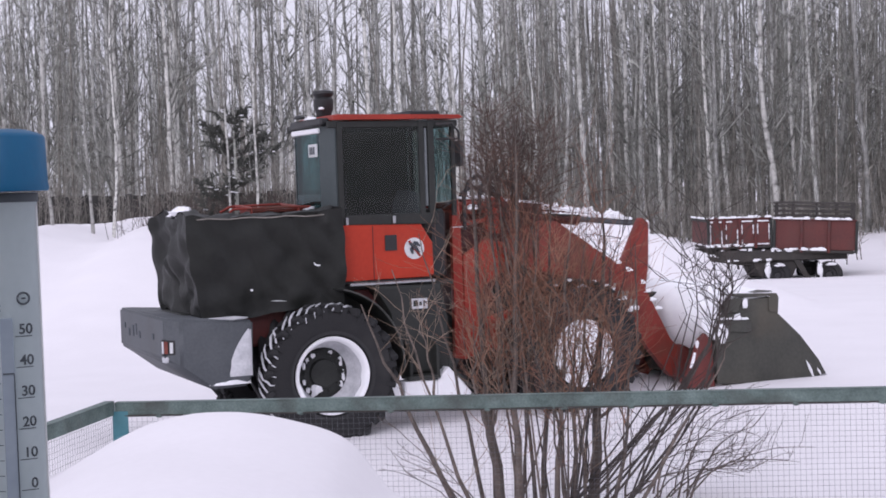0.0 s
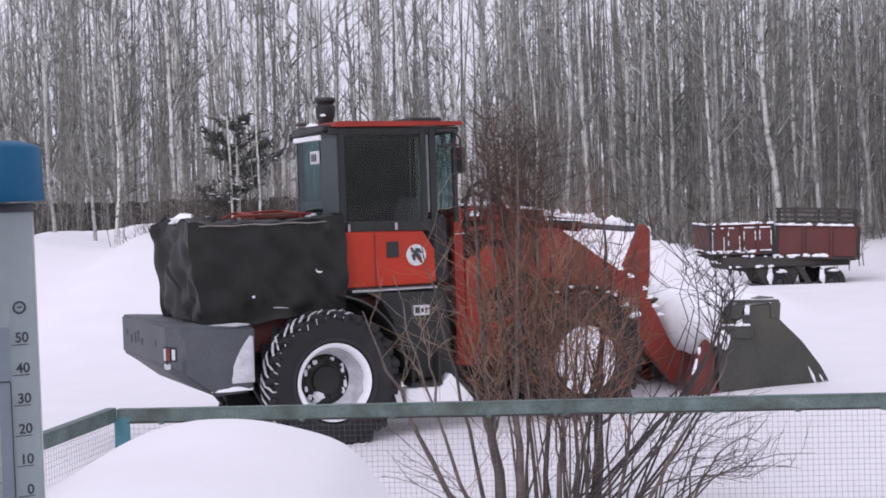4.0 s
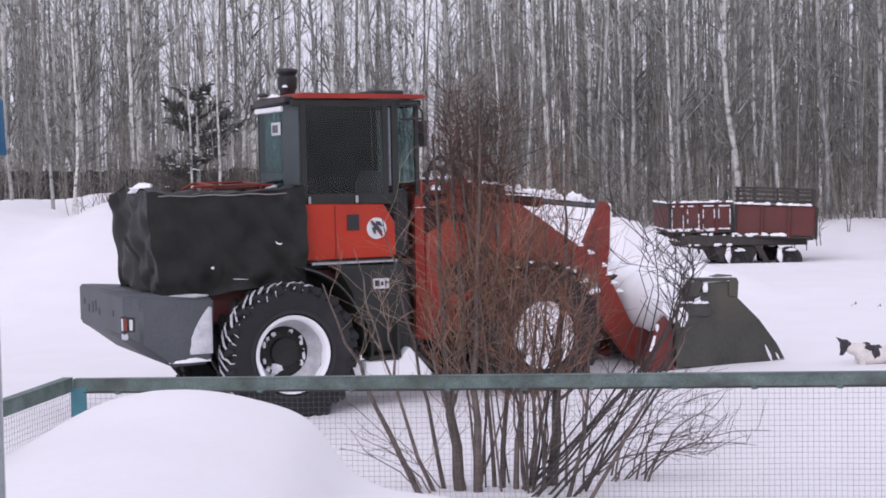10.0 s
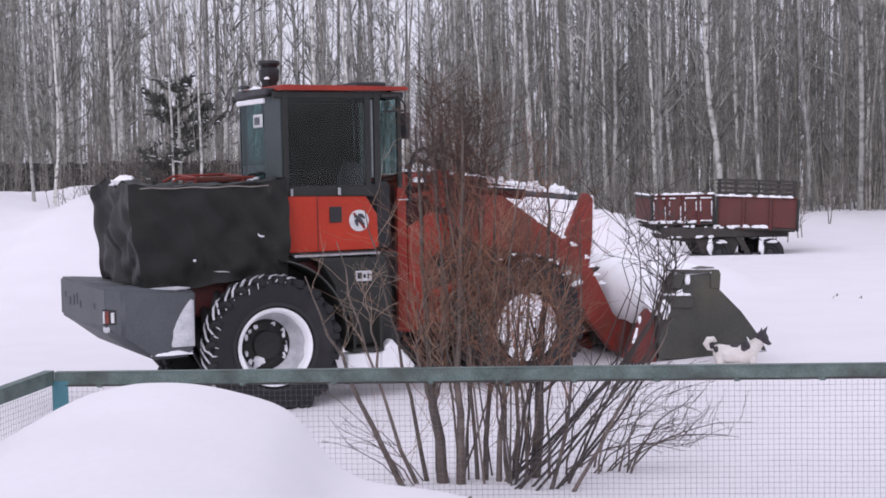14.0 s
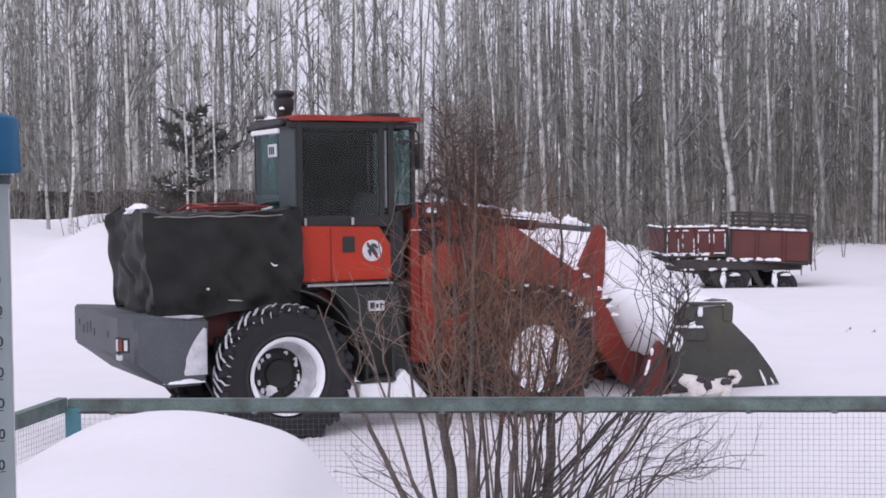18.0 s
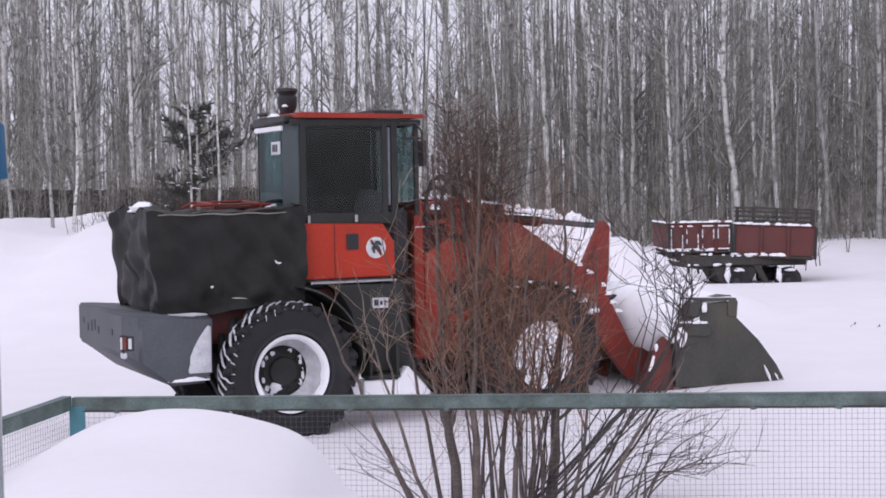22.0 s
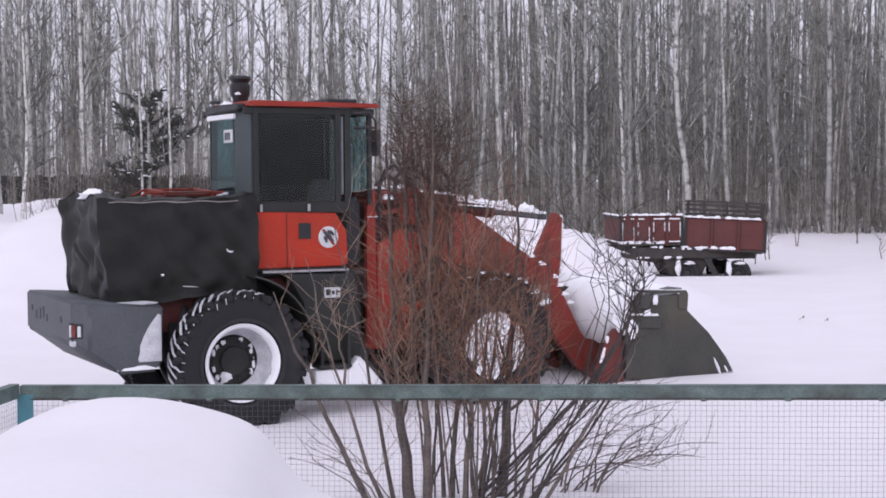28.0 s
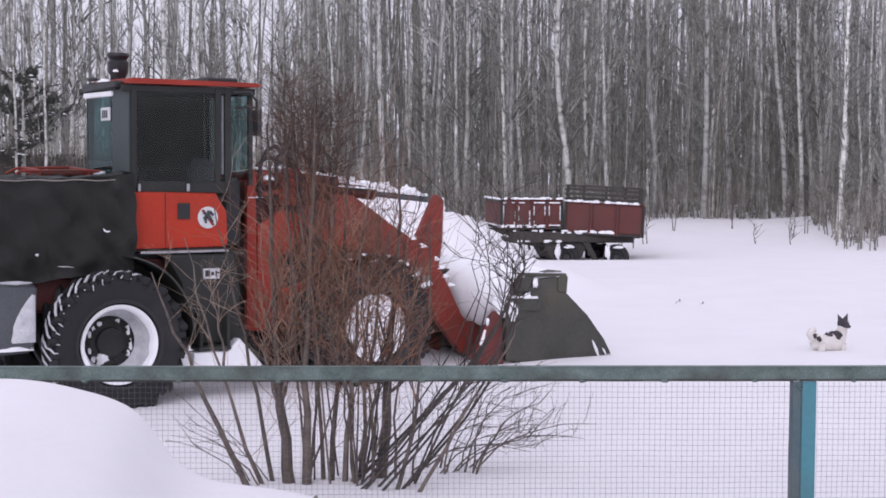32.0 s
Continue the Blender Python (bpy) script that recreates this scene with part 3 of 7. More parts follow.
def hood_cover(parent):
    """A quilted cover tied over the engine hood: a box with sagging, wrinkled sides."""
    nx, nz, ny = 40, 24, 26
    x0, x1, y0, y1, z0, z1 = -1.17, 0.24, 0.27, 1.60, 1.08, 1.985

    def wrinkle(p):
        q = Vector(p)
        n1 = noise.noise(Vector((q.x * 2.2, q.y * 2.2, q.z * 1.4)))
        n2 = noise.noise(Vector((q.x * 6 + q.z * 3, q.y * 6, q.z * 5 + 4)))
        n3 = abs(noise.noise(Vector((q.x * 3.2 + q.z * 2.4, q.y * 3.2, q.z * 1.0 + 9))))
        folds = 0.032 * ease(-0.70, -1.08, q.x) * ease(1.38, 1.6, q.z) * math.sin((q.z * 1.5 + q.x * 1.2 + 0.6 * q.y) * 13 + 2 * n1)
        return 0.040 * n1 + 0.022 * n2 - 0.045 * max(0, 0.22 - n3) / 0.22 + folds

    g = shape()
    verts, faces = [], []

    def sheet(point, nu, nv, normal):
        k = len(verts)
        for j in range(nv + 1):
            for i in range(nu + 1):
                p = Vector(point(i / nu, j / nv))
                edge = min(i, nu - i, j * 3 + 3, (nv - j)) / 4
                soft = (noise.noise_vector(p * 2.1) * 0.04 + noise.noise_vector(p * 5.3 + Vector((3, 1, 7))) * 0.03) * (1 + 0.5 * ease(-0.7, -1.1, p.x))
                verts.append(p + Vector(normal) * wrinkle(p) * min(1, edge) + soft)
        for j in range(nv):
            for i in range(nu):
                a = k + j * (nu + 1) + i
                faces.append((a, a + 1, a + nu + 2, a + nu + 1))

    def rear_lean(v):       # the rear bulges out above and is drawn in below
        return x0 + 0.045 - 0.05 * ease(0.36, 0.58, v)

    def low(u):             # uneven lower hem
        return z0 + 0.05 * ease(0.35, 0.6, u) + 0.02 * math.sin(u * 17)

    def top(u):
        return z1 - 0.03 * math.sin(u * math.pi) ** 2 + 0.015 * u

    def side_point(yy):
        return lambda u, v: ((rear_lean(v)) * (1 - u) + x1 * u, yy + (0.03 * (1 - u) * (1 if yy < 1 else -1)), low(u) * (1 - v) + top(u) * v)

    sheet(side_point(y0), nx, nz, (0, -1, 0))
    sheet(side_point(y1), nx, nz, (0, 1, 0))
    sheet(lambda u, v: (rear_lean(v), (y0 + 0.03) * (1 - u) + (y1 - 0.03) * u, low(0) * (1 - v) + top(0) * v), ny, nz, (-1, 0, 0))
    sheet(lambda u, v: (rear_lean(1) * (1 - u) + x1 * u, (y0 + 0.03 * (1 - u)) * (1 - v) + (y1 - 0.03 * (1 - u)) * v, top(u) + 0.02 * math.sin(v * math.pi)), nx, ny, (0, 0, 1))
    sheet(lambda u, v: (x1, y0 * (1 - u) + y1 * u, low(1) * (1 - v) + top(1) * v), ny, nz, (1, 0, 0))
    add(g, verts, faces)
    cover = part("hood_cover", g, TARP, parent, "dark wrinkled quilted cover tied over the engine", 60)
    g = shape()
    tube(g, [(-1.1 + 0.1 * s, 0.262 + 0.004 * (s % 2), 1.955 + 0.006 * math.sin(s * 1.7)) for s in range(14)], 0.006, 5)
    part("seam", g, CORD, cover)
    part("snow_speck", lump(shape(), (-0.64, 0.235, 1.32), (0.014, 0.02, 0.012), 1, 5, 8, 0.4, False), SNOW_LUMP, cover)
    part("snow_speck", tube(shape(), [(-0.055, 0.225, 1.535), (-0.045, 0.225, 1.515), (-0.015, 0.225, 1.505), (0.005, 0.225, 1.512)], [0.003, 0.007, 0.008, 0.003], 6), SNOW_LUMP, cover)
    part("frayed_hem", tube(shape(), [(-0.47, 0.212, 1.218), (-0.43, 0.213, 1.214), (-0.38, 0.214, 1.212), (-0.33, 0.215, 1.205)], [0.002, 0.005, 0.004, 0.002], 5), LABEL_WHITE, cover)


def cab(parent):
    y0, y1 = 0.40, 1.50
    xr, xf = 0.20, 1.46
    zb, zt = 1.90, 2.80
    body = holder("cab", parent)
    tagged(body, "glazed operator cab with dark frame")
    g = block(shape(), xr + 0.02, xf - 0.05, y0 + 0.02, y1 - 0.02, 1.25, 1.30, 0.01)
    part("cab_floor", g, DARK, body)
    part("sill_band", block(shape(), xr + 0.03, 1.25, y0 - 0.02, y0 + 0.02, 1.83, 1.94, 0.008), DARK, body)
    part("far_wall", block(shape(), xr + 0.03, 1.25, y1 - 0.02, y1 + 0.02, 1.3, 1.94, 0.008), DARK, body)
    for zz, xx in ((1.885, 0.33), (1.885, 0.80)):
        part("hinge", block(shape(), xx - 0.014, xx + 0.014, y0 - 0.04, y0 - 0.02, zz - 0.035, zz + 0.035, 0.004), STEEL, body)
    g = block(shape(), xr - 0.01, xr + 0.03, y0 + 0.2, y1 - 0.2, 1.3, 2.02, 0.008)
    part("rear_wall", g, DARK, body)
    # pillars
    def pillar(a, b, c, d, mat=DARK, w=0.05, dd=0.05):
        m = shape()
        p, q = Vector((a, b, zb)), Vector((c, d, zt))
        verts = []
        for v in (p, q):
            verts += [v + Vector((-w / 2, -dd / 2, 0)), v + Vector((w / 2, -dd / 2, 0)), v + Vector((w / 2, dd / 2, 0)), v + Vector((-w / 2, dd / 2, 0))]
        add(m, verts, [(0, 1, 2, 3), (7, 6, 5, 4), (0, 4, 5, 1), (1, 5, 6, 2), (2, 6, 7, 3), (3, 7, 4, 0)])
        part("pillar", m, mat, body)
    # broad slanting rear corner panels
    for ya, yb in ((y0, y0 + 0.20), (y1, y1 - 0.24)):
        m = shape()
        verts = []
        for z in (1.93, zt):
            verts += [(xr + 0.05, ya, z), (xr - 0.03, yb, z), (xr + 0.0, yb, z), (xr + 0.085, ya, z)]
        add(m, verts, [(3, 2, 1, 0), (4, 5, 6, 7), (0, 1, 5, 4), (1, 2, 6, 5), (2, 3, 7, 6), (3, 0, 4, 7)])
        part("corner_panel", m, PANEL, body)
    for yy in (y0, y1):
        pillar(xr + 0.09, yy, xr + 0.09, yy)
        pillar(1.10, yy, 1.10, yy, DARK, 0.05, 0.05)
        pillar(1.20, yy, 1.20, yy, DARK, 0.06, 0.05)
        pillar(xf, yy + (0.06 if yy < 1 else -0.06), xf, yy + (0.06 if yy < 1 else -0.06), DARK, 0.04, 0.04)
    g = shape()
    block(g, xr - 0.02, xf + 0.02, y0 - 0.02, y0 + 0.03, zt - 0.06, zt, 0.006)
    block(g, xr - 0.02, xf + 0.02, y1 - 0.03, y1 + 0.02, zt - 0.06, zt, 0.006)
    block(g, xr - 0.04, xr + 0.0, y0 + 0.1, y1 - 0.1, zt - 0.04, zt, 0.006)
    block(g, xf - 0.02, xf + 0.02, y0 + 0.05, y1 - 0.05, zt - 0.06, zt, 0.006)
    part("head_rail", g, DARK, body)
    # dark upper part of the rear, with a strip of snow
    g = block(shape(), xr - 0.05, xr - 0.02, y0 + 0.18, y1 - 0.20, 2.70, 2.748, 0.008)
    part("snow_strip", g, SNOW_LUMP, body, "strip of snow over the rear window")
    # panes
    def pane(name, pts, mat=CLEAR_GLASS):
        n = len(pts)
        a = [Vector(p) for p in pts]
        nor = (a[1] - a[0]).cross(a[2] - a[0]).normalized() * 0.005
        m = shape()
        add(m, [v for v in a] + [v + nor for v in a], [tuple(range(n)), tuple(range(2 * n - 1, n - 1, -1))] + [(i, (i + 1) % n, n + (i + 1) % n, n + i) for i in range(n)])
        ob = part(name, m, mat, body)
        ob.visible_shadow = False
        return ob
    # a dark sheet added inside the far window darkens the cab
    part("inner_lining", block(shape(), 0.70, 1.43, y1 - 0.05, y1 - 0.03, 1.3, zt - 0.06, 0.006), BACKING_GREY, body, "dark backing added to make the door window look dark")
    pane("door_pane", [(0.32, y0, 1.94), (1.07, y0, 1.94), (1.07, y0, zt - 0.06), (0.32, y0, zt - 0.06)], DARKENED_GLASS)
    pane("side_pane", [(0.32, y1, 1.94), (1.07, y1, 1.94), (1.07, y1, zt - 0.06), (0.32, y1, zt - 0.06)])
    pane("rear_pane", [(xr - 0.025, y0 + 0.2, 2.02), (xr - 0.025, y1 - 0.24, 2.02), (xr - 0.025, y1 - 0.24, zt - 0.05), (xr - 0.025, y0 + 0.2, zt - 0.05)], GLASS)
    pane("quarter_pane", [(1.235, y0, 1.95), (xf - 0.025, y0 + 0.05, 2.02), (xf - 0.025, y0 + 0.05, zt - 0.06), (1.235, y0, zt - 0.06)])
    pane("quarter_pane", [(1.235, y1, 1.95), (xf - 0.025, y1 - 0.05, 2.02), (xf - 0.025, y1 - 0.05, zt - 0.06), (1.235, y1, zt - 0.06)])
    pane("front_pane", [(xf, y0 + 0.09, 1.95), (xf, y1 - 0.09, 1.95), (xf, y1 - 0.09, zt - 0.06), (xf, y0 + 0.09, zt - 0.06)])
    # an unreadable plate behind the rear glass
    plate = part("rear_plate", block(shape(), xr - 0.045, xr - 0.03, 0.63, 0.85, 2.485, 2.605, 0.004), LABEL_WHITE, body, "white plate with dark marks")
    for yy, w in ((0.68, 0.03), (0.73, 0.03), (0.78, 0.03)):
        part("mark", block(shape(), xr - 0.050, xr - 0.0455, yy, yy + w, 2.51, 2.58, 0.001), INK, plate)
    # seat and controls
    g = shape()
    block(g, 0.45, 0.85, 0.75, 1.15, 1.62, 1.74, 0.04)
    block(g, 0.38, 0.50, 0.76, 1.14, 1.72, 2.32, 0.05)
    block(g, 0.40, 0.48, 0.86, 1.04, 2.34, 2.52, 0.04)
    block(g, 0.55, 0.75, 0.85, 1.05, 1.3, 1.62, 0.03)
    part("driver_seat", g, SEAT, body, "black operator seat with headrest")
    g = shape()
    ring = [(1.12 + 0.05 * math.cos(a), 0.95 + 0.19 * math.sin(a), 1.86 + 0.15 * math.cos(a)) for a in [2 * math.pi * i / 20 for i in range(21)]]
    tube(g, ring, 0.014, 6)
    tube(g, [(1.12, 0.95, 1.86), (1.26, 0.95, 1.40)], 0.03, 8)
    part("steering_wheel", g, BLACK, body)
    g = block(shape(), 1.22, 1.42, 0.55, 1.38, 1.3, 1.97, 0.04)
    part("dashboard", g, BLACK, body)
    part("steering_console", slab(shape(), [(1.07, 1.30), (1.20, 1.30), (1.22, 2.12), (1.12, 2.15), (1.06, 2.02)], 0.70, 1.05, 0.03), CAST, body, "grey steering console")
    # roof
    g = shape()
    slab(g, [(0.22, 2.81), (1.50, 2.812), (1.54, 2.825), (1.50, 2.85), (0.26, 2.862), (0.225, 2.85)], 0.34, 1.28, 0.02)
    part("roof", g, RED, body, "red overhanging cab roof")
    g = block(shape(), 0.13, 0.219, 0.44, 1.28, 2.765, 2.835, 0.015)
    part("roof_vent_box", g, BLACK, body)
    part("roof_hatch", block(shape(), 1.10, 1.42, 0.62, 1.15, 2.845, 2.905, 0.015), BLACK, body, "low black roof hatch")
    g = shape()
    lump(g, (0.19, 0.86, 2.84), (0.05, 0.10, 0.025), 3, rough=0.4)
    part("roof_snow", g, SNOW_LUMP, body)
    part("work_lamp", lump(shape(), (0.15, 1.06, 2.86), (0.05, 0.09, 0.035), 4, 8, 12, 0.15), BLACK, body, "black work lamp on the rear roof edge")
    # the reflection on the dark door pillar, put in as a pale strip
    part("door_seal", block(shape(), 1.135, 1.165, y0 - 0.012, y0 + 0.02, 2.0, zt - 0.07, 0.006), REFLECTION_GREY, body, "pale strip standing for a reflection on the door pillar")
    # mirror on a bent arm
    g = shape()
    tube(g, [(1.25, 0.36, 2.76), (1.38, 0.28, 2.76), (1.43, 0.25, 2.68), (1.43, 0.25, 2.36)], 0.013, 6)
    tube(g, [(1.25, 0.36, 2.62), (1.42, 0.25, 2.62)], 0.011, 6)
    mirror = part("mirror_arm", g, BLACK, body)
    part("mirror", block(shape(), 1.405, 1.44, 0.17, 0.30, 2.36, 2.60, 0.012), BLACK, mirror, "black rear-view mirror")
    # lower door panel, red with a dark hole and a round mark
    g = shape()
    slab(g, [(0.27, 1.335), (1.13, 1.335), (1.18, 1.36), (1.17, 1.66), (1.06, 1.832), (0.26, 1.852)], 0.345, 0.39, 0.012)
    door = part("door_panel", g, RED_DOOR, body, "bright red lower door panel")
    part("door_rim", slab(shape(), [(0.26, 1.312), (1.14, 1.312), (1.14, 1.333), (0.26, 1.333)], 0.34, 0.385, 0.003), BLACK, door)
    part("door_recess", block(shape(), 0.685, 0.805, 0.338, 0.344, 1.60, 1.745, 0.002), BLACK, door, "dark square handle recess")
    part("door_seam", block(shape(), 0.565, 0.572, 0.3405, 0.3445, 1.345, 1.835, 0.001), MAROON, door)
    g = shape()
    turned(g, [(0.338, 0.0), (0.338, 0.098), (0.344, 0.1)], 32, (0.98, 0, 1.61))
    disc = part("round_mark", g, LABEL_WHITE, door, "round white sticker with a dark slanting shape")
    for a, b, c, d in ((0.93, 1.66, 1.03, 1.57), (0.97, 1.665, 1.035, 1.63), (0.94, 1.62, 0.96, 1.56)):
        g = tube(shape(), [(a, 0.334, b), ((a + c) / 2, 0.334, (b + d) / 2 + 0.008), (c, 0.334, d)], [0.012, 0.02, 0.008], 5)
        part("mark", g, INK, disc)
    part("slash", slab(shape(), [(0.915, 1.675), (0.935, 1.69), (1.045, 1.545), (1.025, 1.53)], 0.3365, 0.3378, 0.0005), RED, disc)
    return body


def loader():
    top = thing("wheel_loader", LOADER, "red wheel loader with dark quilted engine cover parked in snow", "wheel loader")
    # chassis
    g = shape()
    block(g, -1.2, 1.25, 0.62, 1.33, 0.62, 1.12, 0.03)
    block(g, -0.10, 0.10, 0.30, 1.66, 0.47, 0.72, 0.05)
    part("rear_frame", g, DARK, top)
    g = block(shape(), -0.70, 0.15, 0.42, 1.53, 0.80, 1.18, 0.03)
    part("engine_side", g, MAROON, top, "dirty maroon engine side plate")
    # dark chassis filler, added where snow would shine through under the cab
    part("cab_mount", block(shape(), 0.10, 1.2, 0.46, 1.5, 0.98, 1.27, 0.03), DARK, top)
    # counterweight
    g = shape()
    side = [(-1.34, 1.12), (-0.70, 1.075), (-0.715, 0.60), (-0.76, 0.51), (-1.08, 0.50), (-1.34, 0.70)]
    verts, faces = [], []
    for y, pts in ((0.04, side), (1.90, side)):
        verts += [(x, y, z) for x, z in pts]
    n = len(side)
    faces += [tuple(range(n)), tuple(range(2 * n - 1, n - 1, -1))]
    for i in range(n - 1):
        faces.append((i, n + i, n + i + 1, i + 1))
    k = len(verts)
    verts += [(-1.46, 0.15, 1.13), (-1.46, 1.79, 1.13), (-1.46, 1.79, 0.775), (-1.46, 0.15, 0.775)]
    faces += [(k, k + 3, k + 2, k + 1), (0, k, k + 1, n), (5, n + 5, k + 2, k + 3), (0, 5, k + 3, k), (n, k + 1, k + 2, n + 5)]
    add(g, verts, faces)
    bm = bmesh.new()
    mesh = mesh_of("counterweight", g, CAST)
    bm.from_mesh(mesh)
    bmesh.ops.bevel(bm, geom=list(bm.edges), offset=0.02, segments=2, affect="EDGES")
    bm.to_mesh(mesh)
    bm.free()
    mesh.polygons.foreach_set("use_smooth", [True] * len(mesh.polygons))
    weight = new("counterweight", mesh)
    weight.parent = top
    tagged(weight, "grey cast rear counterweight with snow on it")
    m = Matrix.Translation((-1.42, 0.135, 0.875)) @ Matrix.Rotation(radians(-40), 4, "Z")
    lamp = part("tail_lamp", block(shape(), -0.07, 0.07, -0.02, 0.012, -0.06, 0.075, 0.008, m), BLACK, weight, "rear lamp cluster")
    part("lens", block(shape(), -0.058, -0.040, -0.03, -0.015, -0.045, 0.06, 0.005, m), FROST_AND_SHADE, lamp, "pale frosted lamp lens")
    part("lens", block(shape(), -0.036, -0.002, -0.03, -0.015, -0.045, 0.06, 0.005, m), LAMP_RED, lamp, "red and orange lamp lens")
    part("lens", block(shape(), 0.016, 0.046, -0.03, -0.015, -0.04, 0.05, 0.005, m), LABEL_WHITE, lamp, "white lamp lens")
    part("lamp_snow", lump(shape(), (-0.03, -0.02, -0.10), (0.03, 0.012, 0.022), 3, 6, 9, 0.8, False, m), FROST_AND_SHADE, lamp, "thin frozen snow under the lamp")
    m2 = Matrix.Translation((-1.462, 0.97, 0.95))
    for yy, zz, hh in ((0.62, 0.03, 0.05), (0.45, -0.02, 0.07), (0.30, 0.0, 0.10), (0.18, 0.02, 0.10), (0.05, -0.02, 0.06), (-0.45, 0.0, 0.05)):
        part("mark", block(shape(), -0.004, 0.004, yy - 0.03, yy + 0.03, zz - hh / 2, zz + hh / 2, 0.001, m2), INK, weight)
    g = shape()
    verts, faces = [], []
    for j in range(15):
        for i in range(9):
            u, v = i / 8, j / 14
            wide = 0.03 + 0.17 * (1 - v ** 2.2) + 0.012 * noise.noise(Vector((v * 7, 1, 0)))
            verts.append((-0.722 - wide * (1 - u), 0.036 - 0.022 * math.sin(u * math.pi) ** 0.6 * math.sin((0.04 + 0.92 * v) * math.pi) ** 0.6, 0.60 + 0.40 * v + 0.02 * noise.noise(Vector((u * 4, 5, 0))) * (v > 0.9)))
    for j in range(14):
        for i in range(8):
            a = j * 9 + i
            faces.append((a, a + 1, a + 10, a + 9))
    add(g, verts, faces)
    part("side_snow", g, FROST_AND_SHADE, weight, "frozen snow crust on the counterweight side")
    part("ledge_snow", lump(shape(), (-0.90, 0.20, 1.085), (0.20, 0.15, 0.02), 2, rough=0.3), FROST_AND_SHADE, weight)
    part("ledge_snow", lump(shape(), (-0.90, 0.10, 0.535), (0.20, 0.09, 0.045), 7, rough=0.4), SNOW_LUMP, weight)
    hood_cover(top)
    # red bars and snow on the hood
    g = shape()
    tube(g, [(-0.66, 0.75, 2.0), (-0.62, 0.75, 2.03), (-0.10, 0.75, 2.035), (0.12, 0.75, 2.03)], 0.012, 6)
    tube(g, [(-0.60, 1.25, 2.0), (-0.50, 1.25, 2.05), (0.0, 1.25, 2.06), (0.12, 1.25, 2.04)], 0.012, 6)
    for xx in (-0.45, 0.0):
        tube(g, [(xx, 0.75, 2.035), (xx, 1.25, 2.055)], 0.014, 6)
        tube(g, [(xx, 0.75, 1.94), (xx, 0.75, 2.035)], 0.014, 6)
    block(g, -0.42, 0.12, 0.78, 1.22, 1.99, 2.02, 0.01)
    part("hood_rail", g, BOOM_RED, top, "red hood rails under a thin snow cover")
    g = shape()
    lump(g, (-1.07, 0.87, 1.985), (0.10, 0.19, 0.085), 1, rough=0.6)
    part("hood_snow", g, SNOW_LUMP, top, "clump of snow left on the hood cover")
    g = shape()
    lump(g, (0.12, 0.85, 1.99), (0.07, 0.22, 0.05), 6, rough=0.4)
    part("cab_foot_snow", g, FROST_AND_SHADE, top)
    # wheels
    rear = wheel(top, 0.0, 0.21, -1, False, "rear wheel with snow packed in its rim")
    tread_snow(rear, -1)
    wheel(top, 0.0, 1.74, 1, False, "far rear wheel with snow in its rim")
    wheel(top, 2.58, 0.21, -1, True, "front wheel with a disc full of snow")
    wheel(top, 2.58, 1.74, 1, True, "far front wheel with a disc full of snow")
    # fenders: bent strips
    def fender(x, ya, yb, a0, a1, r):
        g = shape()
        verts, faces = [], []
        k = 14
        for i in range(k + 1):
            a = radians(a0 + (a1 - a0) * i / k)
            for rr in (r, r + 0.018):
                for yy in (ya, yb):
                    verts.append((x + rr * math.cos(a), yy, (0.585 if x < 1 else 0.56) + rr * math.sin(a)))
        for i in range(k):
            b, c = i * 4, (i + 1) * 4
            faces += [(b, b + 1, c + 1, c), (b + 3, b + 2, c + 2, c + 3), (b + 2, b, c, c + 2), (b + 1, b + 3, c + 3, c + 1)]
        faces += [(0, 2, 3, 1), (4 * k + 1, 4 * k + 3, 4 * k + 2, 4 * k)]
        add(g, verts, faces)
        wing = part("fender", g, DARK, top)
        if x > 1:
            return
        # the edge that catches light is drawn as a paler grey bar
        lip = [(x + (r + 0.009) * math.cos(radians(a0 + (a1 - a0) * i / k)), ya - 0.004, 0.585 + (r + 0.009) * math.sin(radians(a0 + (a1 - a0) * i / k))) for i in range(k + 1)]
        part("lip", tube(shape(), lip, 0.009, 6), BACKING_GREY, wing, "fender edge in paler grey to stand for light on it")
    fender(-0.01, 0.03, 0.45, -3, 78, 0.71)
    fender(0.0, 1.5, 1.92, -3, 78, 0.72)
    fender(2.58, 0.10, 0.45, 52, 140, 0.665)
    fender(2.58, 1.5, 1.85, 52, 140, 0.665)
    for i, (deg, long) in enumerate(((62, 0.05), (74, 0.02), (97, 0.035), (111, 0.02))):
        a = radians(deg)
        part("fender_snow", lump(shape(), (2.58 + 0.68 * math.cos(a), 0.11, 0.562 + 0.68 * math.sin(a)), (long, 0.02, 0.012), i + 210, 5, 8, 0.6, False), SNOW_LUMP, top)
    # tank with steps under the cab
    g = slab(shape(), [(0.52, 1.29), (1.20, 1.27), (1.27, 0.95), (1.27, 0.45), (0.80, 0.44), (0.72, 0.70), (0.66, 1.05)], 0.25, 0.60, 0.025)
    tank = part("side_tank", g, DARK, top, "dark side tank with a small plate")
    part("tank_plate", block(shape(), 0.892, 1.050, 0.238, 0.249, 1.055, 1.150, 0.003), FROST_AND_SHADE, tank, "small grey label plate")
    for x0, x1, z0, z1 in ((0.905, 0.950, 1.078, 1.135), (0.965, 0.990, 1.085, 1.120), (1.005, 1.020, 1.075, 1.128), (1.020, 1.042, 1.105, 1.118)):
        part("mark", block(shape(), x0, x1, 0.2345, 0.2378, z0, z1, 0.001), DARK, tank)
    g = block(shape(), 0.30, 1.15, 0.26, 0.62, 1.295, 1.32, 0.008)
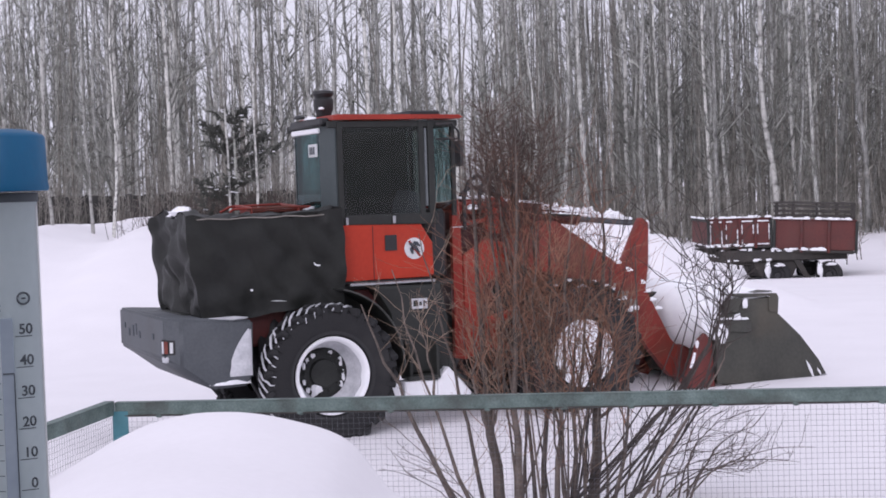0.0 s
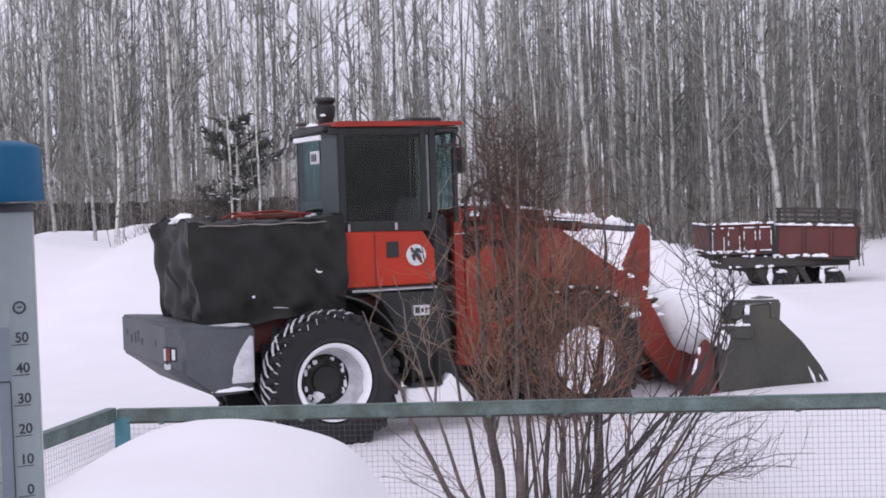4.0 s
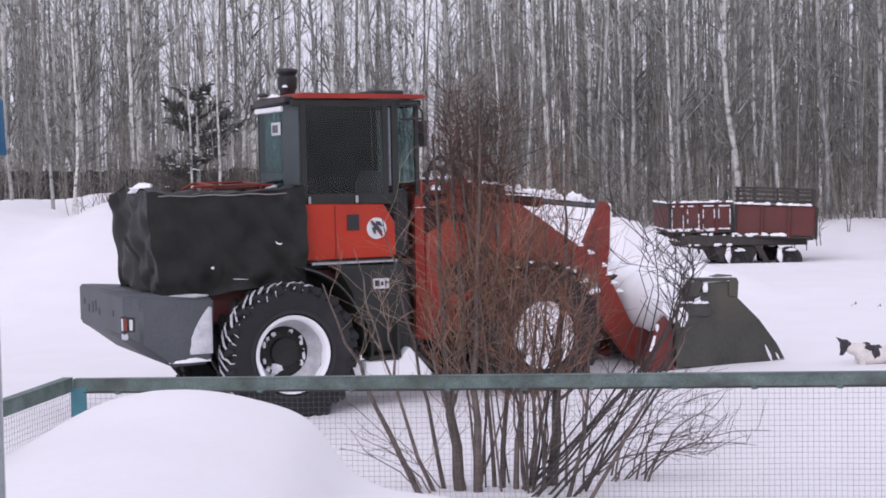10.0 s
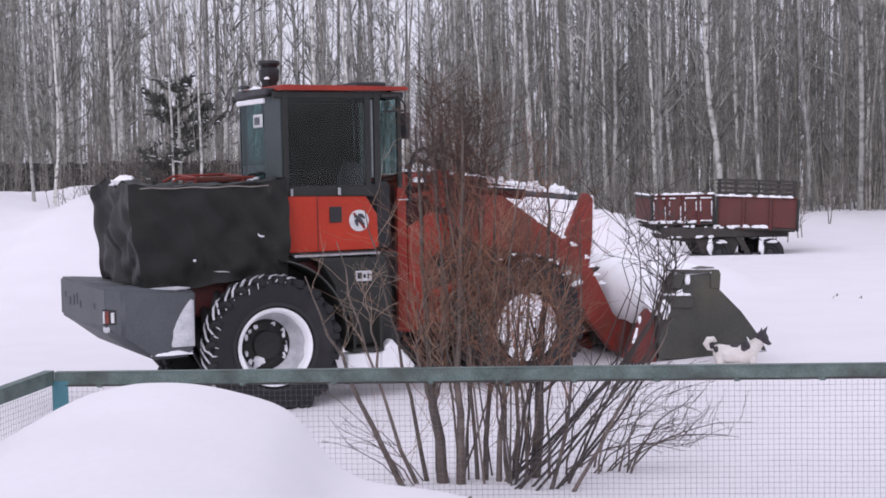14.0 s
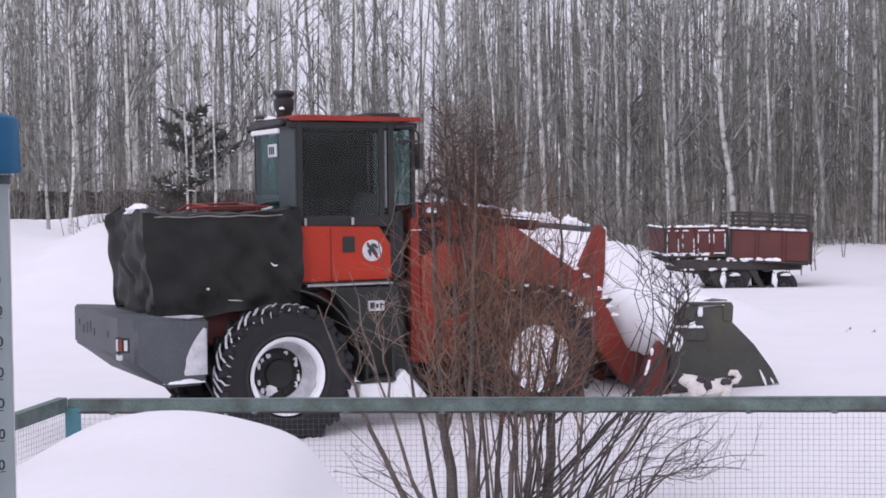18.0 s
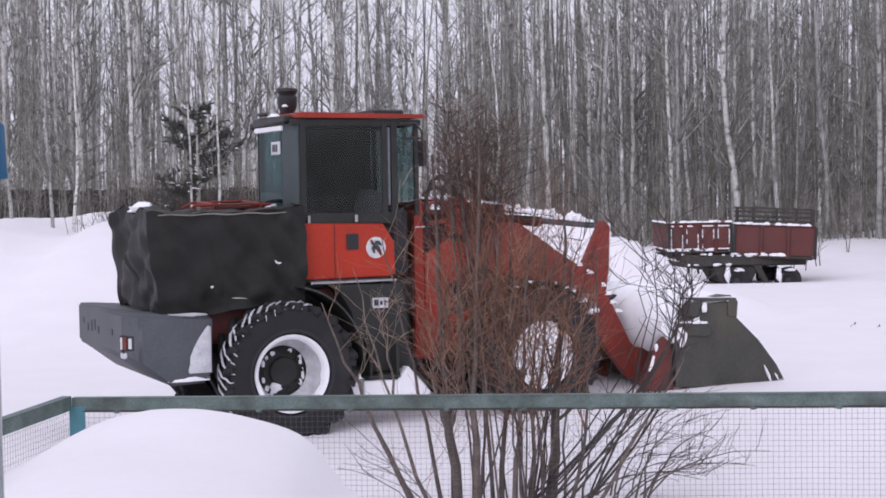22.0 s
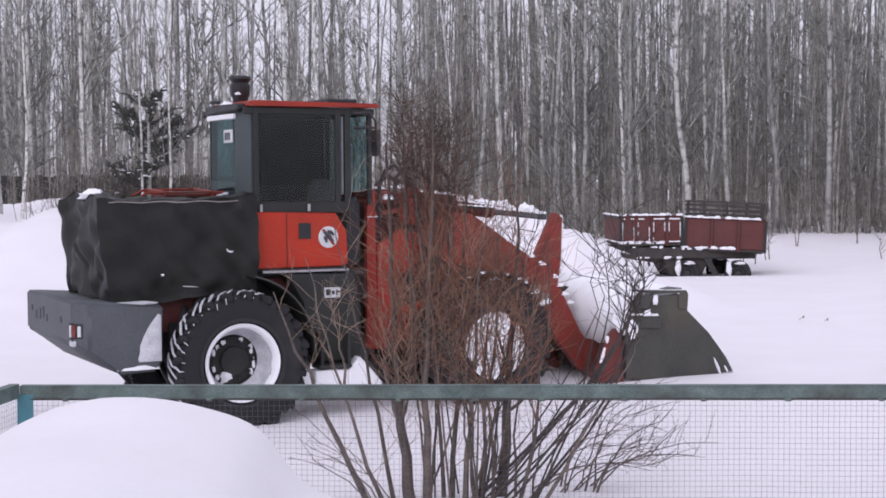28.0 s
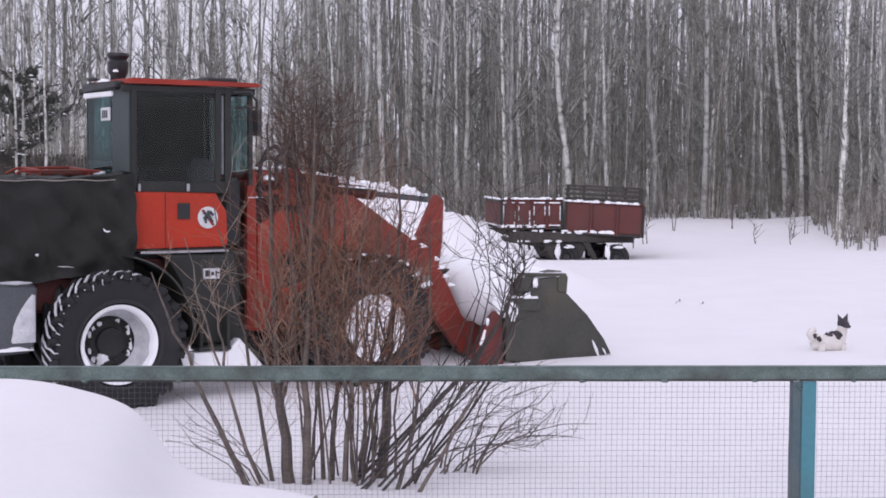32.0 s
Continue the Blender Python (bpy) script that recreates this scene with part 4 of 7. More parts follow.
    part("step_plate", g, STEEL, top, "worn foot plate under the door")
    g = shape()
    block(g, 0.78, 1.10, 0.10, 0.30, 0.415, 0.45, 0.01)
    block(g, 0.80, 0.83, 0.12, 0.28, 0.44, 0.75, 0.006)
    block(g, 1.07, 1.10, 0.12, 0.28, 0.44, 0.75, 0.006)
    part("step", g, DARK, top)
    # angular snow packed on the lower step and its slanting bracket
    for outline in ([(0.575, 0.20), (0.575, 0.315), (0.638, 0.463), (0.735, 0.31), (0.735, 0.20)],
                    [(0.745, 0.20), (0.745, 0.402), (0.92, 0.408), (1.075, 0.394), (1.075, 0.20)],
                    [(1.08, 0.20), (1.08, 0.40), (1.197, 0.505), (1.33, 0.365), (1.42, 0.255), (1.40, 0.20)]):
        part("step_snow", slab(shape(), outline, 0.12, 0.30, 0.010), SNOW_LUMP, top)
    part("step_bracket", tube(shape(), [(1.19, 0.11, 0.60), (1.205, 0.11, 0.52), (1.45, 0.11, 0.265)], 0.014, 7), DARK, top)
    part("inner_side", slab(shape(), [(0.40, 1.25), (0.74, 1.25), (0.84, 0.9), (0.80, 0.5), (0.55, 0.5), (0.62, 0.9)], 0.43, 0.455, 0.01), MAROON, top, "dirty maroon inner side plate")
    cab(top)
    # air filter stack
    g = shape()
    turned(g, [(2.55, 0.0), (2.55, 0.075), (2.90, 0.072), (2.935, 0.090), (3.03, 0.094), (3.05, 0.078), (3.085, 0.104), (3.11, 0.098), (3.125, 0.0)], 20, (0.35, 0.92, 0), "z")
    stack = part("air_intake", g, BLACK, top, "black air pre-cleaner above the cab roof")
    g = lump(shape(), (0.29, 0.825, 2.935), (0.028, 0.02, 0.02), 2, rough=0.4)
    part("snow_clump", g, SNOW_LUMP, stack)
    # front frame and boom
    g = shape()
    for ya in (0.62, 1.27):
        slab(g, [(1.50, 0.52), (1.61, 0.50), (1.60, 1.78), (1.59, 2.03), (1.55, 2.06), (1.51, 2.03)], ya, ya + 0.06, 0.01)
        slab(g, [(1.87, 1.72), (2.02, 1.70), (2.085, 2.02), (2.06, 2.06), (1.89, 2.06)], ya - 0.01, ya + 0.05, 0.01)
        slab(g, [(1.615, 0.5), (1.72, 0.52), (1.80, 1.18), (2.10, 1.36), (2.10, 1.60), (1.88, 1.66), (1.615, 1.50)], ya + 0.004, ya + 0.056, 0.01)
    slab(g, [(1.55, 1.78), (1.88, 1.82), (1.88, 1.86), (1.55, 1.82)], 0.63, 0.67, 0.006)
    block(g, 1.54, 2.60, 0.72, 1.23, 0.55, 0.85, 0.02)
    block(g, 1.58, 2.00, 0.68, 1.27, 1.90, 2.02, 0.02)
    block(g, 2.45, 2.71, 0.40, 1.56, 0.47, 0.70, 0.05)
    part("front_frame", g, RED, top, "red boom tower of the front frame")
    # dark filler stands for the shaded open gap in the tower
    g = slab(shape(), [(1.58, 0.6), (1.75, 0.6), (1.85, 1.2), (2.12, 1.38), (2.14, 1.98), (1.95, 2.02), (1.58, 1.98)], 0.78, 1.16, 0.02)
    part("tower_core", g, MAROON, top, "dark filler for the shaded gap between the tower plates")
    block_g = block(shape(), 1.22, 1.60, 0.72, 1.22, 0.55, 0.95, 0.03)
    part("pivot_joint", block_g, DARK, top)
    # a dark box added to hide the bright background over the axle
    part("front_housing", block(shape(), 1.95, 3.2, 0.72, 1.24, 0.56, 1.22, 0.05), DARK, top, "dark filler added in the gap over the front axle")
    # filler added to keep bright snow from showing between the arms
    part("frame_web", slab(shape(), [(1.66, 1.0), (3.05, 1.0), (3.0, 1.24), (2.2, 1.48), (1.7, 1.52)], 0.74, 1.14, 0.02), MAROON, top, "maroon filler added in the gap between the boom arms")
    arm = [(2.06, 1.68), (2.42, 1.81), (2.58, 1.80), (3.06, 1.48), (3.52, 1.19), (3.65, 0.96), (3.87, 0.55), (4.14, 0.29), (4.26, 0.16), (4.17, 0.06), (3.86, 0.165),
           (3.60, 0.475), (3.36, 0.83), (3.15, 1.13), (2.67, 1.25), (2.23, 1.36), (1.99, 1.54)]
    for ya in (0.48, 1.38):
        g = shape()
        verts, faces = [], []
        k = len(arm)
        for y in (ya, ya + 0.085):
            verts += [(x, y, z) for x, z in arm]
        upper = list(range(0, 9))
        lower = list(range(16, 8, -1))
        for s in (0, 1):
            ring = []
            for i in range(8):
                a, b, c, d = upper[i], upper[i + 1], lower[min(i + 1, 7)], lower[min(i, 7)]
                q = [a + s * k, b + s * k, c + s * k, d + s * k]
                q = list(dict.fromkeys(q))
                ring.append(tuple(q if s else reversed(q)))
            faces += ring
        for i in range(k):
            j = (i + 1) % k
            faces.append((i, j, j + k, i + k))
        add(g, verts, faces)
        part("boom_arm", g, BOOM_RED, top, "bent red boom arm")
    g = shape()
    tube(g, [(3.25, 0.56, 1.15), (3.25, 1.40, 1.15)], 0.10, 14)
    part("cross_tube", g, RED, top)
    g = slab(shape(), [(3.81, 1.71), (3.85, 1.78), (3.92, 1.73), (3.91, 1.30), (3.86, 0.98), (3.70, 0.98), (3.50, 1.17), (3.64, 1.38)], 0.90, 1.04, 0.015)
    crank = part("bell_crank", g, BOOM_RED, top, "upright red bell crank")
    g = shape()
    tube(g, [(2.05, 0.97, 1.93), (3.10, 0.97, 1.80)], 0.068, 12)
    for i in range(9):
        part("snow_patch", lump(shape(), (3.925 - 0.003 * i, 0.95, 1.70 - 0.065 * i), (0.025 + 0.012 * (i % 3), 0.04, 0.045), i + 90, 5, 8, 0.6, False), SNOW_LUMP, crank)
    tilt = part("tilt_cylinder", g, MAROON, top, "tilt cylinder with snow along its top")
    g = tube(shape(), [(3.10, 0.97, 1.80), (3.74, 0.97, 1.735)], 0.03, 10)
    part("piston_rod", g, CAST, tilt)
    rnd = random.Random(3)
    for i in range(10):
        part("snow_patch", lump(shape(), (2.64 + 0.068 * i, 0.97, 1.925 - 0.0085 * i), (0.026 + 0.014 * rnd.random(), 0.05, 0.04 + 0.035 * rnd.random()), i, 6, 9, 0.5), SNOW_LUMP, tilt)
    for i in range(6):
        part("snow_patch", lump(shape(), (3.34 + 0.075 * i, 0.98, 1.81 - 0.008 * i), (0.05, 0.06, 0.03 + 0.06 * rnd.random()), i + 20, 6, 9, 0.7), SNOW_LUMP, tilt)
    g = slab(shape(), [(2.04, 2.025), (2.50, 1.975), (2.50, 1.76), (2.10, 1.70)], 0.62, 0.68, 0.01)
    guard = part("cylinder_guard", g, MAROON, top, "dirty dark cylinder guard plate")
    for i in range(7):
        part("snow_patch", lump(shape(), (2.06 + 0.07 * i, 0.65, 2.022 - 0.0076 * i), (0.045, 0.035, 0.014 + 0.014 * rnd.random()), i + 130, 5, 8, 0.4), SNOW_LUMP, guard)
    g = slab(shape(), [(2.51, 1.888), (3.08, 1.845), (3.08, 1.825), (2.51, 1.865)], 0.86, 0.90, 0.004)
    ledge = part("pipe_ledge", g, DARK, top)
    for i in range(9):
        part("snow_patch", lump(shape(), (2.54 + 0.063 * i, 0.875, 1.884 - 0.0047 * i), (0.034, 0.025, 0.014 + 0.010 * rnd.random()), i + 150, 5, 8, 0.4), SNOW_LUMP, ledge)
    for ya in (0.60, 1.34):
        g = tube(shape(), [(1.85, ya, 0.85), (2.65, ya, 1.05)], 0.05, 12)
        lift = part("lift_cylinder", g, RED, top)
        part("piston_rod", tube(shape(), [(2.65, ya, 1.05), (3.10, ya, 1.17)], 0.028, 10), STEEL, lift)
    g = tube(shape(), [(3.76, 0.97, 1.02), (4.28, 0.97, 0.90)], 0.035, 8)
    part("tilt_link", g, DARK, top)
    g = slab(shape(), [(3.58, 1.20), (3.75, 1.05), (3.68, 0.96), (3.50, 1.10)], 0.70, 0.76, 0.008)
    part("hose_bracket", g, STEEL, top)
    # pipe fittings and snow where the boom meets the bell crank
    for i in range(7):
        x, z = 3.14 + 0.048 * i, 1.09 - 0.030 * i + 0.03 * math.sin(i * 2.1)
        part("pipe_fitting", tube(shape(), [(x - 0.02, 0.45, z - 0.06), (x + 0.02, 0.445, z + 0.07)], 0.013, 7), CORD, top)
    for i in range(5):
        part("snow_patch", lump(shape(), (3.17 + 0.07 * i, 0.44, 1.05 - 0.045 * i + 0.06 * math.sin(i * 3.0 + 1)), (0.028, 0.02, 0.028), i + 70, 5, 8, 0.6, False), SNOW_LUMP, top)
    # snow on the boom and the tower
    def patch(x, y, z, sx, sy, sz, seed):
        part("snow_patch", lump(shape(), (x, y, z), (sx, sy, sz), seed, 6, 10, 0.5), SNOW_LUMP, top)
    for i in range(6):
        u = i / 5
        patch(1.72 + 0.36 * u, 0.80 + 0.1 * rnd.random(), 2.05 - 0.02 * u, 0.06, 0.08, 0.02 + 0.02 * rnd.random(), i + 20)
    patch(1.74, 0.64, 1.95, 0.06, 0.03, 0.045, 31)
    patch(1.60, 0.64, 1.78, 0.09, 0.03, 0.02, 32)
    for i in range(6):
        patch(2.75 + 0.13 * i, 0.52, 1.69 - 0.085 * i, 0.06, 0.05, 0.02 + 0.025 * rnd.random(), i + 40)
    for i in range(4):
        patch(3.56 + 0.06 * i, 0.50, 1.13 - 0.09 * i, 0.05, 0.03, 0.03, i + 50)
    patch(4.08, 0.50, 0.36, 0.04, 0.03, 0.10, 61)
    # hoses
    for pts in ([(1.64, 0.62, 1.75), (1.64, 0.61, 2.08), (1.70, 0.61, 2.22), (1.80, 0.62, 2.275), (1.92, 0.64, 2.20), (2.0, 0.66, 2.06)],
                [(1.82, 0.66, 1.9), (1.84, 0.66, 2.16), (1.96, 0.66, 2.26), (2.14, 0.68, 2.19), (2.34, 0.72, 2.06), (2.5, 0.80, 1.96)],
                [(1.72, 0.90, 1.9), (1.75, 0.90, 2.10), (1.88, 0.92, 2.17), (2.1, 0.94, 2.09), (2.2, 0.95, 2.0)]):
        part("hose", tube(shape(), pts, 0.021, 8), BLACK, top)
    bucket(top)


def bucket(top):
    """A loading bucket: two side plates, a bent back shell, an edge and a spill guard."""
    b = holder("bucket", top)
    tagged(b, "dark steel loading bucket resting on the snow")
    outline = [(4.06, 0.12), (4.06, 0.62), (4.12, 0.79), (4.28, 0.93), (4.76, 0.955), (4.82, 0.78), (5.10, 0.535), (5.33, 0.265), (5.42, 0.115), (5.27, 0.08), (4.92, 0.05)]
    for ya in (-0.06, 1.97):
        part("side_plate", slab(shape(), outline, ya, ya + 0.035, 0.008), BUCKET, b)
    inner = [(5.36, 0.10), (4.95, 0.07), (4.5, 0.08), (4.20, 0.16), (4.09, 0.36), (4.10, 0.62), (4.18, 0.80), (4.35, 0.93), (4.58, 0.975), (4.77, 0.98)]
    verts, faces = [], []
    k = len(inner)
    for y in (-0.03, 1.975):
        for off in (0.0, 0.03):
            for i, (x, z) in enumerate(inner):
                xa, za = inner[max(i - 1, 0)]
                xb, zb = inner[min(i + 1, k - 1)]
                d = math.hypot(xb - xa, zb - za)
                verts.append((x - (zb - za) / d * off, y, z + (xb - xa) / d * off))
    for i in range(k - 1):
        faces += [(i, i + 1, 2 * k + i + 1, 2 * k + i), (k + i, 3 * k + i, 3 * k + i + 1, k + i + 1)]
    faces += [(0, 2 * k, 3 * k, k), (k - 1, 2 * k - 1, 4 * k - 1, 3 * k - 1)]
    part("shell", add(shape(), verts, faces), BUCKET, b)
    g = block(shape(), 5.25, 5.42, -0.06, 2.0, 0.085, 0.115, 0.008)
    part("cutting_edge", g, STEEL, b, "worn bright cutting edge")
    for i in range(8):
        y = -0.03 + i * 0.283
        g = shape()
        slab(g, [(5.31, 0.07), (5.31, 0.15), (5.41, 0.125), (5.47, 0.09), (5.41, 0.075)], y, y + 0.06, 0.008)
        part("tooth", g, STEEL, b)
    g = slab(shape(), [(4.10, 1.015), (4.76, 0.985), (4.76, 0.962), (4.40, 0.962)], -0.07, 0.02, 0.004)
    part("spill_guard", g, BUCKET, b)
    g = slab(shape(), [(4.70, 0.80), (4.81, 0.785), (4.825, 0.94), (4.80, 0.985), (4.75, 0.99), (4.70, 0.95)], -0.074, -0.0605, 0.005)
    part("guard_corner", g, BUCKET, b)
    g = slab(shape(), [(4.09, 0.645), (4.09, 0.757), (4.47, 0.735), (4.47, 0.61)], -0.085, -0.062, 0.006)
    part("wear_plate", g, BUCKET, b)
    g = slab(shape(), [(4.10, 0.83), (4.17, 0.955), (4.38, 0.97), (4.30, 0.82)], -0.085, -0.062, 0.004)
    part("rib", g, BUCKET, b)
    g = slab(shape(), [(3.945, 0.632), (4.03, 0.57), (4.055, 0.09), (3.70, 0.10), (3.66, 0.18), (3.76, 0.30), (3.87, 0.57)], -0.02, 0.03, 0.006)
    part("bucket_lug", g, LUG_RED, b, "scraped dull red bucket bracket")
    for ya in (0.44, 1.36):
        g = slab(shape(), [(4.02, 0.60), (4.12, 0.64), (4.12, 0.10), (3.98, 0.10), (3.90, 0.16)], ya, ya + 0.16, 0.01)
        part("bucket_lug", g, LUG_RED, b, "scraped dull red bucket bracket")
    g = slab(shape(), [(4.10, 0.98), (4.28, 1.00), (4.30, 0.80), (4.05, 0.82)], 0.90, 1.04, 0.01)
    part("bucket_lug", g, RED, b)
    def patch(x, y, z, sx, sy, sz, seed, rough=0.5, flat=True):
        part("snow_patch", lump(shape(), (x, y, z), (sx, sy, sz), seed, 7, 12, rough, flat), SNOW_LUMP, b)
    for i in range(4):
        patch(4.13 + 0.085 * i, -0.085, 0.765 - 0.006 * i, 0.045, 0.025, 0.018 + 0.03 * (i == 2), i, 0.6)
    patch(4.125, -0.075, 0.63, 0.055, 0.025, 0.095, 14, 0.5, False)
    patch(4.39, -0.09, 0.90, 0.03, 0.02, 0.05, 15, 0.5, False)
    patch(3.85, -0.02, 0.53, 0.018, 0.02, 0.04, 16, 0.5, False)
    part("snow_patch", tube(shape(), [(3.815, -0.03, 0.45), (3.79, -0.032, 0.37), (3.76, -0.03, 0.30)], [0.012, 0.017, 0.012], 7), SNOW_LUMP, b)
    part("snow_patch", tube(shape(), [(5.16, -0.065, 0.27), (5.185, -0.068, 0.22), (5.215, -0.068, 0.16), (5.245, -0.065, 0.10)], [0.004, 0.013, 0.017, 0.008], 7), SNOW_LUMP, b)
    part("snow_patch", tube(shape(), [(5.30, -0.062, 0.18), (5.32, -0.064, 0.15), (5.345, -0.062, 0.11)], [0.003, 0.012, 0.008], 7), SNOW_LUMP, b)
    # snow lying against the back and over the top of the bucket
    g = shape()
    verts, faces = [], []
    for j in range(25):
        y = -0.03 + 2.03 * j / 24
        k = 0.07 * noise.noise(Vector((y * 2.5, 0, 2))) + 0.04 * noise.noise(Vector((y * 7, 0, 4)))
        rise = ease(0.04, 0.45, y)
        low = 0.60 - 0.12 * rise
        for x, z in ((4.09, low - 0.06), (3.98 - 0.5 * k, low), (3.90 - 0.7 * k, 0.72 + 0.04 * rise), (3.95 - 0.5 * k, 0.85 + 0.10 * rise + k), (4.10, 0.93 + 0.12 * rise + k), (4.26, 0.97 + 0.10 * rise + k),
                     (4.55, 1.0 + 0.075 * rise + 0.6 * k * rise), (4.78, 1.0 + 0.025 * rise)):
            verts.append((x, y, z))
    for j in range(24):
        for i in range(7):
            a = j * 8 + i
            faces.append((a, a + 1, a + 9, a + 8))
    faces += [tuple(range(8)), tuple(range(24 * 8 + 7, 24 * 8 - 1, -1))]
    add(g, verts, faces)
    part("back_snow", g, SNOW_LUMP, b, "thick snow heaped on the back of the bucket", 70)
    patch(4.8, 1.0, 0.10, 0.42, 0.88, 0.40, 45, 0.2)


loader()


# ---- the wire fence ----
def rail_bar(g, a, b, h=0.075, w=0.05):
    """An angle iron from a to b."""
    a, b = Vector(a), Vector(b)
    d = (b - a)
    m = Matrix.Translation(a) @ Matrix.Rotation(math.atan2(d.y, d.x), 4, "Z")
    n = d.length
    block(g, 0, n, -0.004, 0.004, -h, 0, 0.0015, m)
    block(g, 0, n, -0.004, w, -0.006, 0.002, 0.0015, m)


def wire_panel(g, a, b, z0, z1, cell=0.0288, r=0.00082):
    a, b = Vector(a), Vector(b)
    d = b - a
    n = round(d.length / cell)

    def bulge(u, z):
        return Vector((0, 0.010 * noise.noise(Vector((u * 3, z * 3, 4))), 0.004 * noise.noise(Vector((u * 6, z * 2, 9)))))
    for i in range(n + 1):
        u = i / n
        p = a + d * u
        pts = [Vector((p.x, p.y, z0 + (z1 - z0) * k / 4)) + bulge(u * d.length, z0 + (z1 - z0) * k / 4) for k in range(5)]
        tube(g, pts, r, 3, False)
    rows = round((z1 - z0) / cell)
    for j in range(rows + 1):
        z = z0 + (z1 - z0) * j / rows
        pts = [Vector((a.x + d.x * k / 24, a.y + d.y * k / 24, z)) + bulge(k / 24 * d.length, z) for k in range(25)]
        tube(g, pts, r, 3, False)


def fence_y(x):
    return FENCE_Y0 + FENCE_SLOPE * x


def fence():
    top = thing("wire_fence", pose(0, 0, 0), "low teal-painted steel fence with square wire mesh, half buried in snow", "fence")
    zt = 1.055
    corner = (-1.80, fence_y(-1.80))
    joint = 2.94
    g = shape()
    rail_bar(g, (*corner, zt), (joint + 0.0115, fence_y(joint + 0.0115), zt))
    part("rail", g, TEAL_RAIL, top, "chipped grey-green top rail")
    g = shape()
    rail_bar(g, (joint + 0.012, fence_y(joint + 0.012), zt), (8.2, fence_y(8.2), zt))
    part("rail", g, TEAL_RAIL, top, "chipped grey-green top rail")
    end = (corner[0] - 0.19 * 3.2, corner[1] - 3.2)
    g = shape()
    rail_bar(g, (end[0], end[1], zt + 0.01), (corner[0] - 0.005, corner[1], zt + 0.01))
    part("rail", g, TEAL_RAIL, top, "chipped grey-green top rail")
    rnd = random.Random(12)
    for i in range(15):
        x = -1.55 + 0.43 * i + rnd.uniform(-0.1, 0.1)
        if abs(x - joint) < 0.15:
            continue
        part("wire_tie", lump(shape(), (x, fence_y(x) - 0.006, zt - 0.072), (0.016 + 0.01 * rnd.random(), 0.008, 0.010), i, 5, 8, 0.5, False), TEAL_RAIL, top)
    # dark bars along the rail's lower edge draw its shadow
    for xa, xb in ((-1.79, 0.55), (0.56, joint), (joint + 0.02, 8.0)):
        g = tube(shape(), [(xa + (xb - xa) * k / 12, fence_y(xa + (xb - xa) * k / 12) - 0.007, zt - 0.070 + 0.002 * math.sin(k * 2.3)) for k in range(13)], 0.0045, 5)
        part("edge_wire", g, RACK_WOOD, top, "dark bar standing for the shadow under the rail")
    # posts
    def post(x, y, w, mat, z1):
        g = shape()
        block(g, x - w / 2, x + w / 2, y - 0.004, y + 0.004, -0.1, z1, 0.002)
        block(g, x - w / 2, x - w / 2 + 0.006, y, y + 0.05, -0.1, z1, 0.002)
        part("post", g, mat, top)
    post(corner[0] + 0.03, corner[1] - 0.012, 0.085, TEAL_BRIGHT, zt - 0.045)
    post(joint + 0.006, fence_y(joint) - 0.001, 0.044, TEAL, zt - 0.077)
    post(joint + 0.075, fence_y(joint) - 0.001, 0.078, TEAL_BRIGHT, zt - 0.077)
    post(7.6, fence_y(7.6) - 0.012, 0.085, TEAL_BRIGHT, zt - 0.05)
    g = shape()
    tube(g, [(joint + 0.0, fence_y(joint) - 0.012, 0.96), (joint + 0.03, fence_y(joint) - 0.012, 0.93)], 0.006, 5)
    part("weld_strap", g, TEAL, top)
    for x0, x1 in ((corner[0] + 0.06, joint - 0.03), (joint + 0.12, 7.55)):
        g = shape()
        wire_panel(g, (x0, fence_y(x0) + 0.006, 0), (x1, fence_y(x1) + 0.006, 0), 0.12, zt - 0.02)
        part("wire_mesh", g, WIRE, top, "square welded wire mesh", 180)
    g = shape()
    wire_panel(g, (end[0], end[1], 0), (corner[0] - 0.006, corner[1] - 0.02, 0), 0.3, zt - 0.02)
    part("wire_mesh", g, WIRE, top, "square welded wire mesh", 180)


fence()


